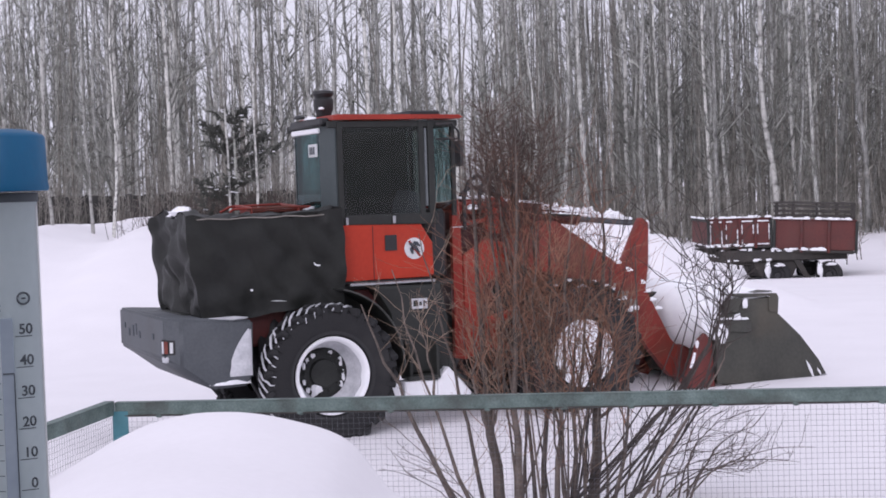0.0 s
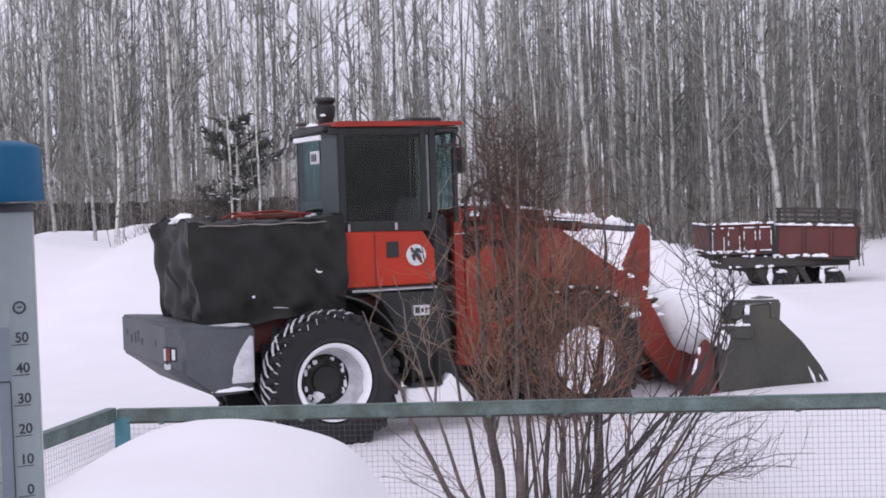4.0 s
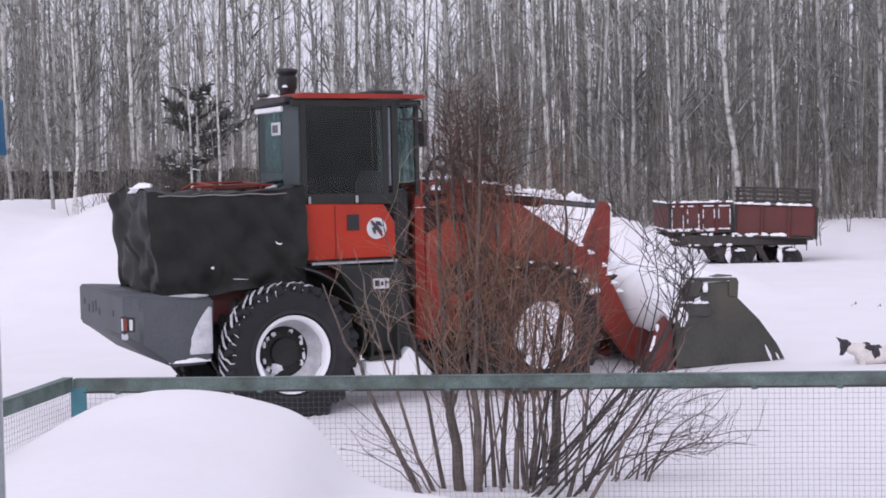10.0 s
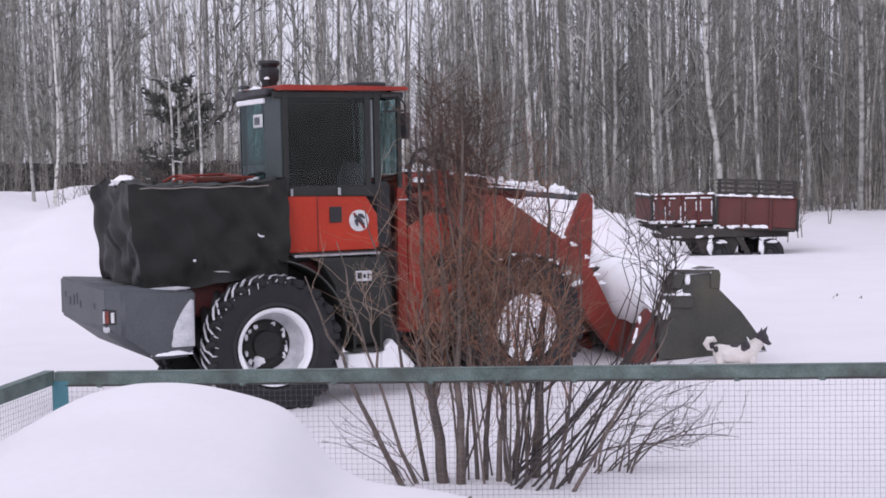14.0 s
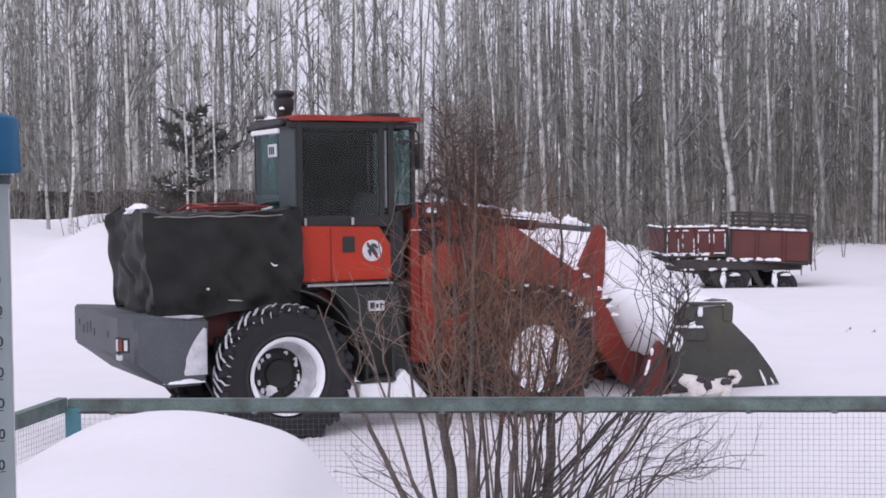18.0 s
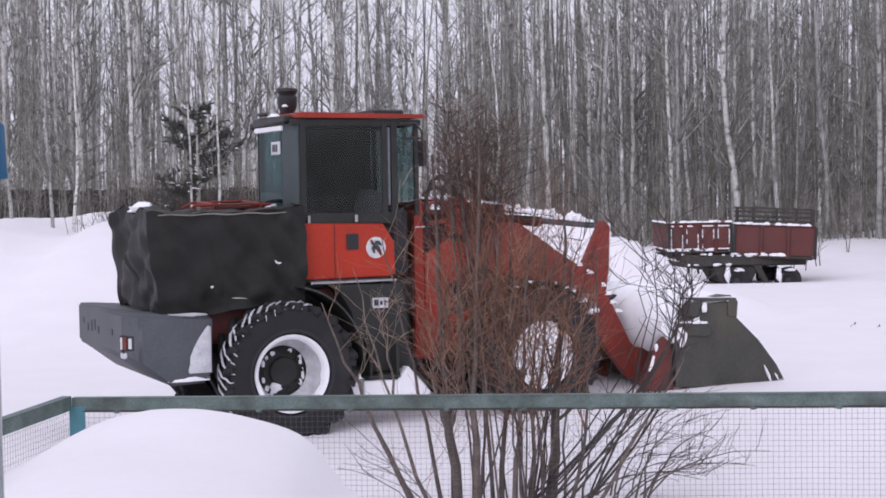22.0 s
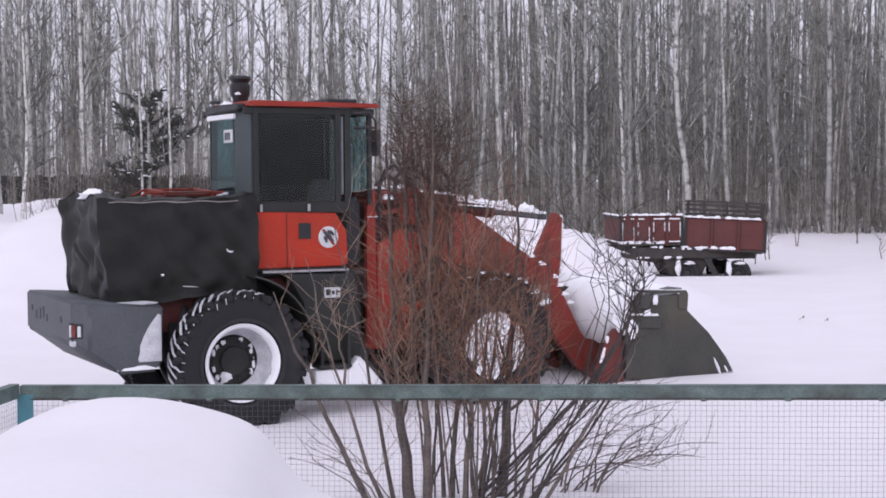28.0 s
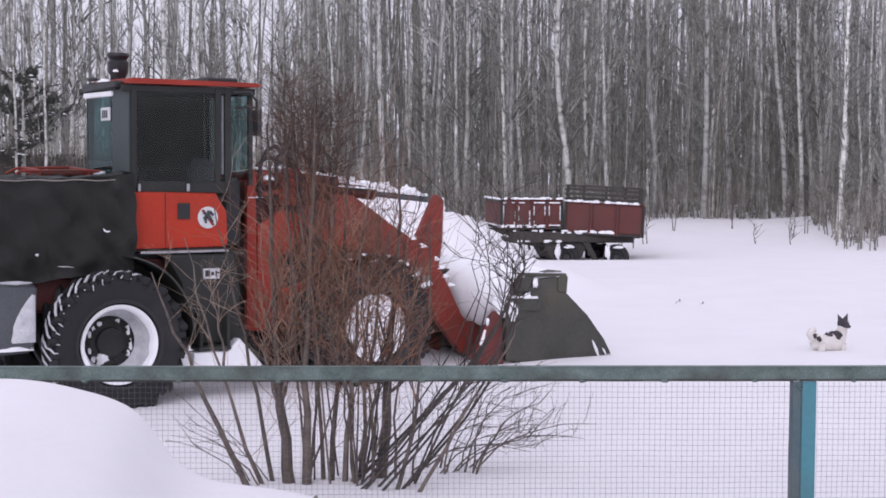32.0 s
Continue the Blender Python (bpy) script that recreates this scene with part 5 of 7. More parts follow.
# ---- the leafless bush behind the fence ----
def bush():
    rnd = random.Random(21)
    top = thing("bush", pose(0.64, 9.55, 0.02), "leafless reddish-brown willow bush behind the fence", "bush")

    def shoot(start, way, length, r, bend, steps=6, lift=0.03):
        pts, rad, p, w = [Vector(start)], [r], Vector(start), Vector(way).normalized()
        for s in range(steps):
            w = (w + Vector((rnd.gauss(0, bend), rnd.gauss(0, bend), rnd.gauss(lift, bend * 0.6)))).normalized()
            p = p + w * (length / steps)
            pts.append(p.copy())
            rad.append(r * (1 - 0.86 * (s + 1) / steps) + 0.0007)
        return pts, rad

    def bent(base, mid, tip, r, steps=10, shake=0.012):
        """A limb from its foot past a middle point to its tip."""
        pull = mid * 2 - (base + tip) * 0.5
        pts, rad = [], []
        for s in range(steps + 1):
            u = s / steps
            pts.append(base * (1 - u) ** 2 + pull * 2 * u * (1 - u) + tip * u * u + Vector((rnd.gauss(0, shake), rnd.gauss(0, shake), 0)) * min(1, 3 * u))
            rad.append(r * (1 - 0.88 * u ** 0.8) + 0.0008)
        return pts, rad

    def twigs(t, pts, at, count, reach, side_way, fork=2, thick=(0.0014, 0.0030)):
        """Fine forked twigs along the stretch of a limb from share at[0] to at[1]."""
        n = len(pts) - 1
        for q in range(count):
            u = rnd.uniform(*at) * n
            i = min(int(u), n - 1)
            side = side_way()
            ln = rnd.uniform(*reach)
            tp, tr = shoot(pts[i].lerp(pts[i + 1], u - i), side, ln, rnd.uniform(*thick), 0.15, 5)
            tube(t, tp, tr, 3, False)
            for _ in range(fork):
                sp, sr = shoot(tp[rnd.randrange(1, 5)], side + Vector((rnd.gauss(0, 0.55), rnd.gauss(0, 0.5), rnd.gauss(0, 0.35))), ln * 0.5, thick[0] * 0.85, 0.2, 3)
                tube(t, sp, sr, 3, False)

    def limb(pts, rad, bark, spray, spray_bark, label):
        stem = part("stem", tube(shape(), pts, rad, 7 if rad[0] > 0.02 else 5), bark, top)
        if spray[0]:
            tagged(part("twig_spray", spray, spray_bark, stem, "", 180), label, kind="stuff")

    mains = []

    def fork_of(x, z):
        """The point of the main stems nearest to a place over the snow."""
        return min((p for pts in mains for p in pts), key=lambda p: abs(p.x - x) + 1.5 * abs(p.z - z)).copy()

    def upward():
        return Vector((rnd.gauss(0, 0.50), rnd.gauss(0, 0.40), rnd.uniform(0.35, 1.1)))

    # main stems: foot (x, y), x at rail height, tip (x, z), thickness
    for bx, by, mx, tx, tz, r in ((-0.30, 0.0, -0.39, -0.44, 2.35, 0.046), (-0.20, -0.08, -0.19, -0.15, 2.65, 0.036), (0.29, 0.12, 0.36, 0.44, 1.95, 0.044),
                                  (-0.04, 0.05, 0.02, 0.10, 2.55, 0.023), (0.05, 0.0, 0.11, 0.24, 2.2, 0.022), (-0.08, 0.10, -0.15, -0.30, 2.6, 0.018), (0.15, 0.06, 0.24, 0.40, 1.9, 0.018),
                                  (-0.54, -0.10, -0.90, -1.20, 1.40, 0.024), (-0.45, 0.0, -0.74, -0.98, 1.62, 0.018), (-0.40, 0.08, -0.60, -0.78, 1.85, 0.018),
                                  (0.32, -0.35, 0.52, 0.58, 1.75, 0.017), (0.42, -0.45, 0.92, 1.16, 1.10, 0.015)):
        pts, rad = bent(Vector((bx, by, -0.06)), Vector((mx, by * 0.8, 0.74 + 0.25 * (tz > 1.8))), Vector((tx, by * 0.5 + rnd.gauss(0, 0.1), tz)), r)
        mains.append(pts)
        t = shape()
        outer = mx < -0.5 or mx > 0.5
        twigs(t, pts, (0.12, 0.4), 2 if outer else 3, (0.2, 0.5), upward)
        twigs(t, pts, (0.42, 1.0 if tz < 2.1 else 0.78), (4 if mx < 0 else 3) if outer else 16 if tx > 0.2 else 19, (0.2, 0.55) if outer else (0.22, 0.7), upward)
        spray = (BUSH_TAN, "fine grey-brown twigs") if mx < -0.5 else (BUSH_DARK, "dark brown twigs") if mx > 0.5 else (BUSH_TWIG, "fine reddish-brown twigs")
        limb(pts, rad, BUSH_STEM, t, *spray)
        if tz > 2.1:
            t = shape()
            twigs(t, pts, (0.75, 1.0), 16, (0.14, 0.42), upward, 2, (0.0013, 0.0026))
            tagged(part("twig_spray", t, BUSH_TIP, top.children[-1], "", 180), "dark brown twig ends", kind="stuff")
    # thinner stems standing close between them
    for i in range(25):
        bx = rnd.uniform(-0.42, 0.34) if i < 19 else rnd.uniform(-0.44, -0.26)
        tx = bx * 1.5 + rnd.gauss(-0.02, 0.22)
        tz = rnd.uniform(1.3, 2.5) if -0.5 < tx < 0.25 else rnd.uniform(1.1, 1.7)
        low = 0.0 if i % 3 == 0 else rnd.uniform(0.45, 0.8)
        if low:
            base = fork_of(bx + (tx - bx) * low / tz, low)
        else:
            bx = rnd.choice((-0.26, 0.10, 0.22)) + rnd.gauss(0, 0.05)
            base = Vector((bx, rnd.uniform(-0.3, 0.1), -0.05))
            tx = bx + rnd.gauss(0, 0.30)
        tip = Vector((tx, rnd.gauss(0, 0.2), tz))
        pts, rad = bent(base, base.lerp(tip, 0.5) + Vector((rnd.gauss(0, 0.05), 0, 0.02)), tip, rnd.uniform(0.006, 0.014), 9)
        t = shape()
        twigs(t, pts, (0.35, 1.0 if tz < 1.9 else 0.75), 9 if tx < -0.5 else 12 if tx > 0.12 else 17, (0.2, 0.55), upward)
        tan = bx < -0.3
        limb(pts, rad, BUSH_STEM, t, BUSH_TAN if tan else BUSH_TWIG, "fine grey-brown twigs" if tan else "fine reddish-brown twigs")
    # tall shoots that make the dark crown, most of them forking from the main stems
    for i in range(17):
        bx, tx = rnd.uniform(-0.3, 0.06), rnd.uniform(-0.42, 0.10)
        base = Vector((bx, rnd.uniform(-0.1, 0.3), 0.0)) if i % 4 == 0 else fork_of(bx, rnd.uniform(0.8, 1.3))
        tip = Vector((tx, rnd.uniform(-0.1, 0.3), rnd.uniform(2.3, 2.78)))
        pts, rad = bent(base, base.lerp(tip, 0.5) + Vector((rnd.gauss(0, 0.06), 0, 0)), tip, rnd.uniform(0.006, 0.011), 9)
        t = shape()
        twigs(t, pts, (0.73 if i % 4 == 0 else 0.52, 0.98), 26, (0.12, 0.38), lambda: Vector((rnd.gauss(0, 0.6), rnd.gauss(0, 0.4), rnd.uniform(0.1, 0.9))), 2, (0.0013, 0.0027))
        limb(pts, rad, BUSH_STEM, t, BUSH_TIP, "dark reddish-brown twigs")
    # low limbs that fan out flat over the snow on the bucket side
    for i in range(18):
        base = Vector((rnd.uniform(0.50, 1.0), rnd.uniform(0.1, 0.5), 0.0))
        reach = rnd.uniform(0.15, 0.95)
        rise = rnd.uniform(0.12, 0.35) if reach > 0.5 else rnd.uniform(0.25, 0.70)
        tip = base + Vector((reach, rnd.gauss(0, 0.15), rise))
        pts, rad = bent(base, base.lerp(tip, 0.5) + Vector((-0.05, 0, 0.10)), tip, rnd.uniform(0.005, 0.009), 8)
        t = shape()
        twigs(t, pts, (0.3, 1.0), 5, (0.14, 0.42), lambda: Vector((rnd.uniform(0.1, 1), rnd.gauss(0, 0.4), rnd.gauss(0.35, 0.35))), 1, (0.0017, 0.0032))
        limb(pts, rad, BUSH_STEM, t, BUSH_STEM, "fine grey-brown twigs")
    for i in range(5):
        base = Vector((rnd.uniform(-0.55, -0.42), rnd.uniform(-0.2, 0.1), 0.0))
        tip = base + Vector((rnd.uniform(-0.6, -0.35), rnd.gauss(0, 0.1), rnd.uniform(0.25, 0.6)))
        pts, rad = bent(base, base.lerp(tip, 0.5) + Vector((0.03, 0, 0.05)), tip, rnd.uniform(0.004, 0.007), 8)
        t = shape()
        twigs(t, pts, (0.35, 1.0), 3, (0.1, 0.35), lambda: Vector((rnd.uniform(-1, 0), rnd.gauss(0, 0.4), rnd.gauss(0.4, 0.3))), 1)
        limb(pts, rad, BUSH_STEM, t, BUSH_STEM, "fine grey-brown twigs")
    # dark crooked shoots before the heaped snow
    for i in range(17):
        if i < 13:
            base = Vector((rnd.uniform(0.04, 0.48), rnd.uniform(-0.42, 0.1), 0.0))
            mid = Vector((rnd.uniform(0.84, 1.12), base.y, 1.08))
            tip = Vector((rnd.uniform(0.66, 1.25), base.y + rnd.gauss(0, 0.1), rnd.uniform(1.40, 2.0)))
        else:
            base = Vector((rnd.uniform(0.14, 0.30), rnd.uniform(-0.3, 0.2), 0.0))
            tip = Vector((rnd.uniform(0.42, 0.70), base.y + rnd.gauss(0, 0.1), rnd.uniform(1.5, 1.9)))
            mid = base.lerp(tip, 0.5) + Vector((rnd.gauss(-0.05, 0.03), 0, 0))
        pts, rad = bent(base, mid, tip, rnd.uniform(0.0055, 0.0105), 10, 0.022)
        t = shape()
        twigs(t, pts, (0.5, 1.0), 6, (0.15, 0.45), lambda: Vector((rnd.gauss(0, 0.6), rnd.gauss(0, 0.3), rnd.uniform(0.3, 1))), 1, (0.0022, 0.0038))
        twigs(t, pts, (0.12, 0.38), 3, (0.15, 0.4), lambda: Vector((rnd.gauss(0.25, 0.5), rnd.gauss(0, 0.3), rnd.uniform(0.3, 0.9))), 1, (0.0022, 0.0036))
        limb(pts, rad, BUSH_DARK, t, BUSH_DARK, "dark brown twigs")
    # short whippy growth before the front wheel
    for i in range(22):
        low = 0.0 if i % 6 == 0 else rnd.uniform(0.45, 0.65)
        base = Vector((rnd.choice((-0.3, 0.15)) + rnd.gauss(0, 0.08), rnd.uniform(-0.3, 0.2), low))
        if low:
            base = fork_of(rnd.uniform(-0.42, 0.55), low)
        tip = base + Vector((rnd.gauss(0.0, 0.12), rnd.gauss(0, 0.1), rnd.uniform(0.9, 1.35) - low * 0.6))
        pts, rad = bent(base, base.lerp(tip, 0.5) + Vector((rnd.gauss(0, 0.05), 0, 0)), tip, rnd.uniform(0.005, 0.009), 8)
        t = shape()
        twigs(t, pts, (0.2, 1.0), 12, (0.15, 0.5), upward, 1)
        tan = i % 2 == 0
        limb(pts, rad, BUSH_STEM, t, BUSH_TAN if tan else BUSH_TWIG, "fine grey-brown twigs" if tan else "fine reddish-brown twigs")


bush()


# ---- the farm trailer ----
def trailer():
    top = thing("farm_trailer", pose(7.42, 33.0, -0.14), "faded red farm trailer with a slatted rack, sunk in snow", "trailer")
    # two bays of the bed: the near one is turned a little towards the house
    def bay(m, length, z0, z1, ribs, name):
        body = holder(name, top, m)
        tagged(body, "faded dark red sideboard with snow on its edges")
        part("bed_floor", block(shape(), 0.05, length - 0.05, 0.05, 2.1, z0 - 0.08, z0, 0.01), RACK_WOOD, body)
        for ya in (0.0, 2.1):
            part("sideboard", block(shape(), 0, length, ya, ya + 0.04, z0, z1, 0.01), TRAILER_RED, body)
        for xa in (0.0, length - 0.04):
            part("end_board", block(shape(), xa, xa + 0.04, 0.045, 2.095, z0, z1, 0.01), TRAILER_RED, body)
        for i in range(ribs + 1):
            x = length * i / ribs
            part("rib", block(shape(), x - 0.03, x + 0.03, -0.05, -0.003, z0 - 0.06, z1, 0.01), DARK if i in (0, ribs) else MAROON, body)
        part("edge", block(shape(), 0, length, -0.03, 0.05, z1, z1 + 0.03, 0.008), MAROON, body)
        part("edge", block(shape(), -0.03, -0.002, 0.045, 2.095, z1 - 0.05, z1 + 0.02, 0.008), DARK, body)
        for i in range(12):
            part("edge_snow", lump(shape(), (-0.02, 0.12 + 0.17 * i, z1 + 0.02), (0.045, 0.10, 0.035), i + 30, 5, 8, 0.5), SNOW_LUMP, body)
            part("edge_snow", lump(shape(), (-0.03, 0.12 + 0.17 * i, z0 + 0.02), (0.03, 0.08, 0.025), i + 50, 5, 8, 0.5), SNOW_LUMP, body)
        part("edge", block(shape(), 0, length, -0.04, 0.02, z0 - 0.05, z0 - 0.004, 0.008), RACK_WOOD, body)
        g = shape()
        rnd = random.Random(len(name) + ribs)
        k = int(length / 0.12)
        for i in range(k):
            if rnd.random() < 0.9:
                lump(g, (length * (i + 0.5) / k, 0.0, z1 + 0.028), (0.09, 0.07, 0.03 + 0.03 * rnd.random()), i, 5, 8, 0.4)
        for i in range(int(length / 0.2)):
            if rnd.random() < 0.6:
                lump(g, (rnd.random() * length, -0.045, z0 - 0.004), (0.10, 0.03, 0.03 + 0.04 * rnd.random()), i + 50, 5, 8, 0.4)
        lump(g, (length / 2, 1.05, z0 + 0.1), (length * 0.47, 0.98, z1 - z0 - 0.08), 3, 8, 16, 0.12)
        part("bed_snow", g, SNOW_LUMP, body, "snow filling the bed")
        return body
    left = bay(Matrix.Translation((-1.42, 0.35, 0)), 1.42, 0.78, 1.39, 4, "bed_bay")
    bay(Matrix.Translation((0.02, 0.32, 0)) @ Matrix.Rotation(radians(2.6), 4, "Y") @ Matrix.Rotation(radians(-14), 4, "Z"), 1.79, 0.69, 1.35, 3, "bed_bay")
    # snow outlines on the panels of the farther bay
    rnd = random.Random(8)
    for i in range(4):
        xa, xb = 0.355 * i + 0.05, 0.355 * i + 0.305
        for x in (xa, xb):
            for z in (0.88, 0.99, 1.10, 1.21):
                if rnd.random() < 0.55:
                    part("panel_snow", lump(shape(), (x, -0.02, z), (0.014, 0.02, 0.06), rnd.randrange(99), 5, 7, 0.5, False), SNOW_LUMP, left)
        for k in range(4):
            for z in (0.82, 1.34):
                if rnd.random() < 0.7:
                    part("panel_snow", lump(shape(), (xa + (xb - xa) * (k + 0.5) / 4, -0.02, z), (0.045, 0.02, 0.018), rnd.randrange(99), 5, 7, 0.5, False), SNOW_LUMP, left)
    # slatted rack
    rack = holder("rack", top, Matrix.Translation((0.02, 0.45, 0)) @ Matrix.Rotation(radians(2.6), 4, "Y") @ Matrix.Rotation(radians(-14), 4, "Z"))
    tagged(rack, "dark wooden slatted rack")
    for x in (0.05, 0.42, 0.95, 1.40, 1.76):
        part("rack_post", block(shape(), x - 0.025, x + 0.025, 0.0, 0.05, 1.36, 1.76, 0.006), RACK_WOOD, rack)
        part("rack_post", block(shape(), x - 0.025, x + 0.025, 1.9, 1.95, 1.36, 1.76, 0.006), RACK_WOOD, rack)
    for z in (1.44, 1.55, 1.66, 1.74):
        part("slat", block(shape(), 0.0, 1.76, -0.02, 0.0, z - 0.02, z + 0.02, 0.005), RACK_WOOD, rack)
        part("slat", block(shape(), 0.0, 1.76, 1.88, 1.90, z - 0.02, z + 0.02, 0.005), RACK_WOOD, rack)
    # chassis, drawbar and wheels
    g = shape()
    block(g, -1.5, 1.7, 0.45, 0.57, 0.52, 0.70, 0.02)
    block(g, -1.5, 1.7, 1.75, 1.87, 0.52, 0.70, 0.02)
    block(g, -1.2, 1.68, 0.22, 2.0, 0.42, 0.68, 0.03)
    slab(g, [(-0.45, 0.42), (0.62, 0.42), (0.45, 0.05), (-0.25, 0.05)], 0.3, 1.9, 0.02)
    slab(g, [(0.45, 0.45), (0.62, 0.45), (0.85, 0.02), (0.72, 0.02)], 0.24, 0.32, 0.01)
    chassis = part("chassis", g, RACK_WOOD, top)
    rnd = random.Random(31)
    for i in range(16):
        part("snow_patch", lump(shape(), (-1.15 + 0.13 * i + rnd.gauss(0, 0.03), 0.20, rnd.choice((0.46, 0.66, 0.68, 0.70))), (rnd.uniform(0.03, 0.09), 0.03, rnd.uniform(0.015, 0.035)), i + 300, 5, 8, 0.6, False), SNOW_LUMP, chassis)
    part("tow_plate", block(shape(), 1.70, 1.86, 0.1, 0.5, 0.72, 0.80, 0.01), RACK_WOOD, chassis)
    bar = part("drawbar", tube(shape(), [(-0.2, 0.5, 0.36), (-0.7, 0.4, 0.40), (-1.3, 0.3, 0.50), (-1.7, 0.3, 0.56)], 0.055, 8), RACK_WOOD, top)
    for i in range(9):
        part("snow_clump", lump(shape(), (-0.3 - 0.15 * i, 0.36, 0.42 + 0.018 * i), (0.11, 0.06, 0.03 + 0.03 * (i % 3)), i + 60, 6, 9, 0.6), SNOW_LUMP, bar)
    for i in range(4):
        part("tie_rod", tube(shape(), [(-0.35 - 0.2 * i, 0.5, 0.40), (-0.30 - 0.22 * i, 0.42, 0.16 + 0.05 * i)], 0.028, 7), RACK_WOOD, bar)
    for x, y in ((0.10, 0.25), (0.10, 1.95), (1.20, 0.0), (1.20, 1.8)):
        w = holder("wheel", top, pose(x, y, 0.10, 0, 0, -14))
        tagged(w, "black trailer wheel half buried in snow")
        g = shape()
        turned(g, [(-0.11, 0.18), (-0.12, 0.26), (-0.09, 0.30), (0.09, 0.30), (0.12, 0.26), (0.11, 0.18)], 26)
        part("tyre", g, RUBBER, w)
        g = shape()
        turned(g, [(-0.10, 0.185), (-0.06, 0.16), (-0.04, 0.08), (-0.10, 0.07), (-0.10, 0.0)], 20)
        part("rim", g, BLACK, w)
        part("snow_clump", lump(shape(), (-0.20, -0.11, 0.12), (0.06, 0.05, 0.16), int(x * 9 + y * 5), rough=0.6, flat=False), SNOW_LUMP, w)
        part("snow_clump", lump(shape(), (0.05, -0.10, 0.24), (0.12, 0.05, 0.035), int(x * 7 + y * 3) + 4, rough=0.6, flat=False), SNOW_LUMP, w)


trailer()


# ---- the wood: bare birches and aspens ----
def bare_tree(seed, height, r0, first, density, spread_angle):
    """Trunk and crown shapes of one bare tree."""
    rnd = random.Random(seed)
    trunk, crown = shape(), shape()
    pts, rad, p = [], [], Vector((0, 0, -0.2))
    drift = Vector((rnd.gauss(0, 0.014), rnd.gauss(0, 0.014), 0))
    sway, turn, phase = rnd.uniform(0.04, 0.16), rnd.uniform(0, 6.28), rnd.uniform(0, 6.28)
    n = 16
    for i in range(n + 1):
        u = i / n
        s = sway * (math.sin(phase + u * 7) - math.sin(phase)) * min(1, 4 * u)
        pts.append(p + Vector((math.cos(turn) * s, math.sin(turn) * s, 0)))
        rad.append(r0 * (1 - 0.80 * u) * (1 + 0.25 * max(0, 1 - 8 * u)) + 0.006)
        p = p + Vector((drift.x + rnd.gauss(0, 0.022), drift.y + rnd.gauss(0, 0.022), 1)) * (height / n)
    tube(trunk, pts, rad, 7)
    z = first
    while z < height * 0.96:
        u = z / height * n
        i = min(int(u), n - 1)
        at = pts[i].lerp(pts[i + 1], u - i)
        a = rnd.uniform(0, 2 * math.pi)
        big = rnd.random() < 0.16
        up = rnd.uniform(*spread_angle) + (0.15 if big else 0)
        ln = (0.5 + 1.3 * rnd.random()) * (1.2 - 0.7 * z / height) * (1.9 if big else 1)
        way = Vector((math.cos(a) * math.cos(up), math.sin(a) * math.cos(up), math.sin(up)))
        foot = (0.42 if big else 0.26) * rad[i] + 0.004
        bp, br, q, w = [at.copy()], [foot], at.copy(), way.copy()
        for s in range(5):
            w = (w + Vector((rnd.gauss(0, 0.20), rnd.gauss(0, 0.20), rnd.gauss(0.10, 0.16)))).normalized()
            q = q + w * ln / 5
            bp.append(q.copy())
            br.append(foot * (1 - 0.78 * (s + 1) / 5) + 0.003)
        tube(crown, bp, br, 4 if big else 3, False)
        for s in range(rnd.choice((4, 5, 6)) if big else rnd.choice((2, 3, 4))):
            k = rnd.randrange(1, 6)
            tw = ((bp[k] - bp[k - 1]).normalized() + Vector((rnd.gauss(0, 0.55), rnd.gauss(0, 0.55), rnd.gauss(0.15, 0.4)))).normalized()
            e = bp[k] + tw * ln * rnd.uniform(0.2, 0.45)
            mid = bp[k].lerp(e, 0.5) + Vector((rnd.gauss(0, 0.03), rnd.gauss(0, 0.03), 0.02))
            tube(crown, [bp[k], mid, e], [min(br[k] * 0.8, 0.014), 0.008, 0.004], 3, False)
            if rnd.random() < 0.6:
                e2 = mid + (tw + Vector((rnd.gauss(0, 0.7), rnd.gauss(0, 0.7), rnd.gauss(0, 0.4)))).normalized() * ln * 0.22
                tube(crown, [mid, e2], [0.007, 0.003], 3, False)
        z += rnd.expovariate(density)
    return trunk, crown


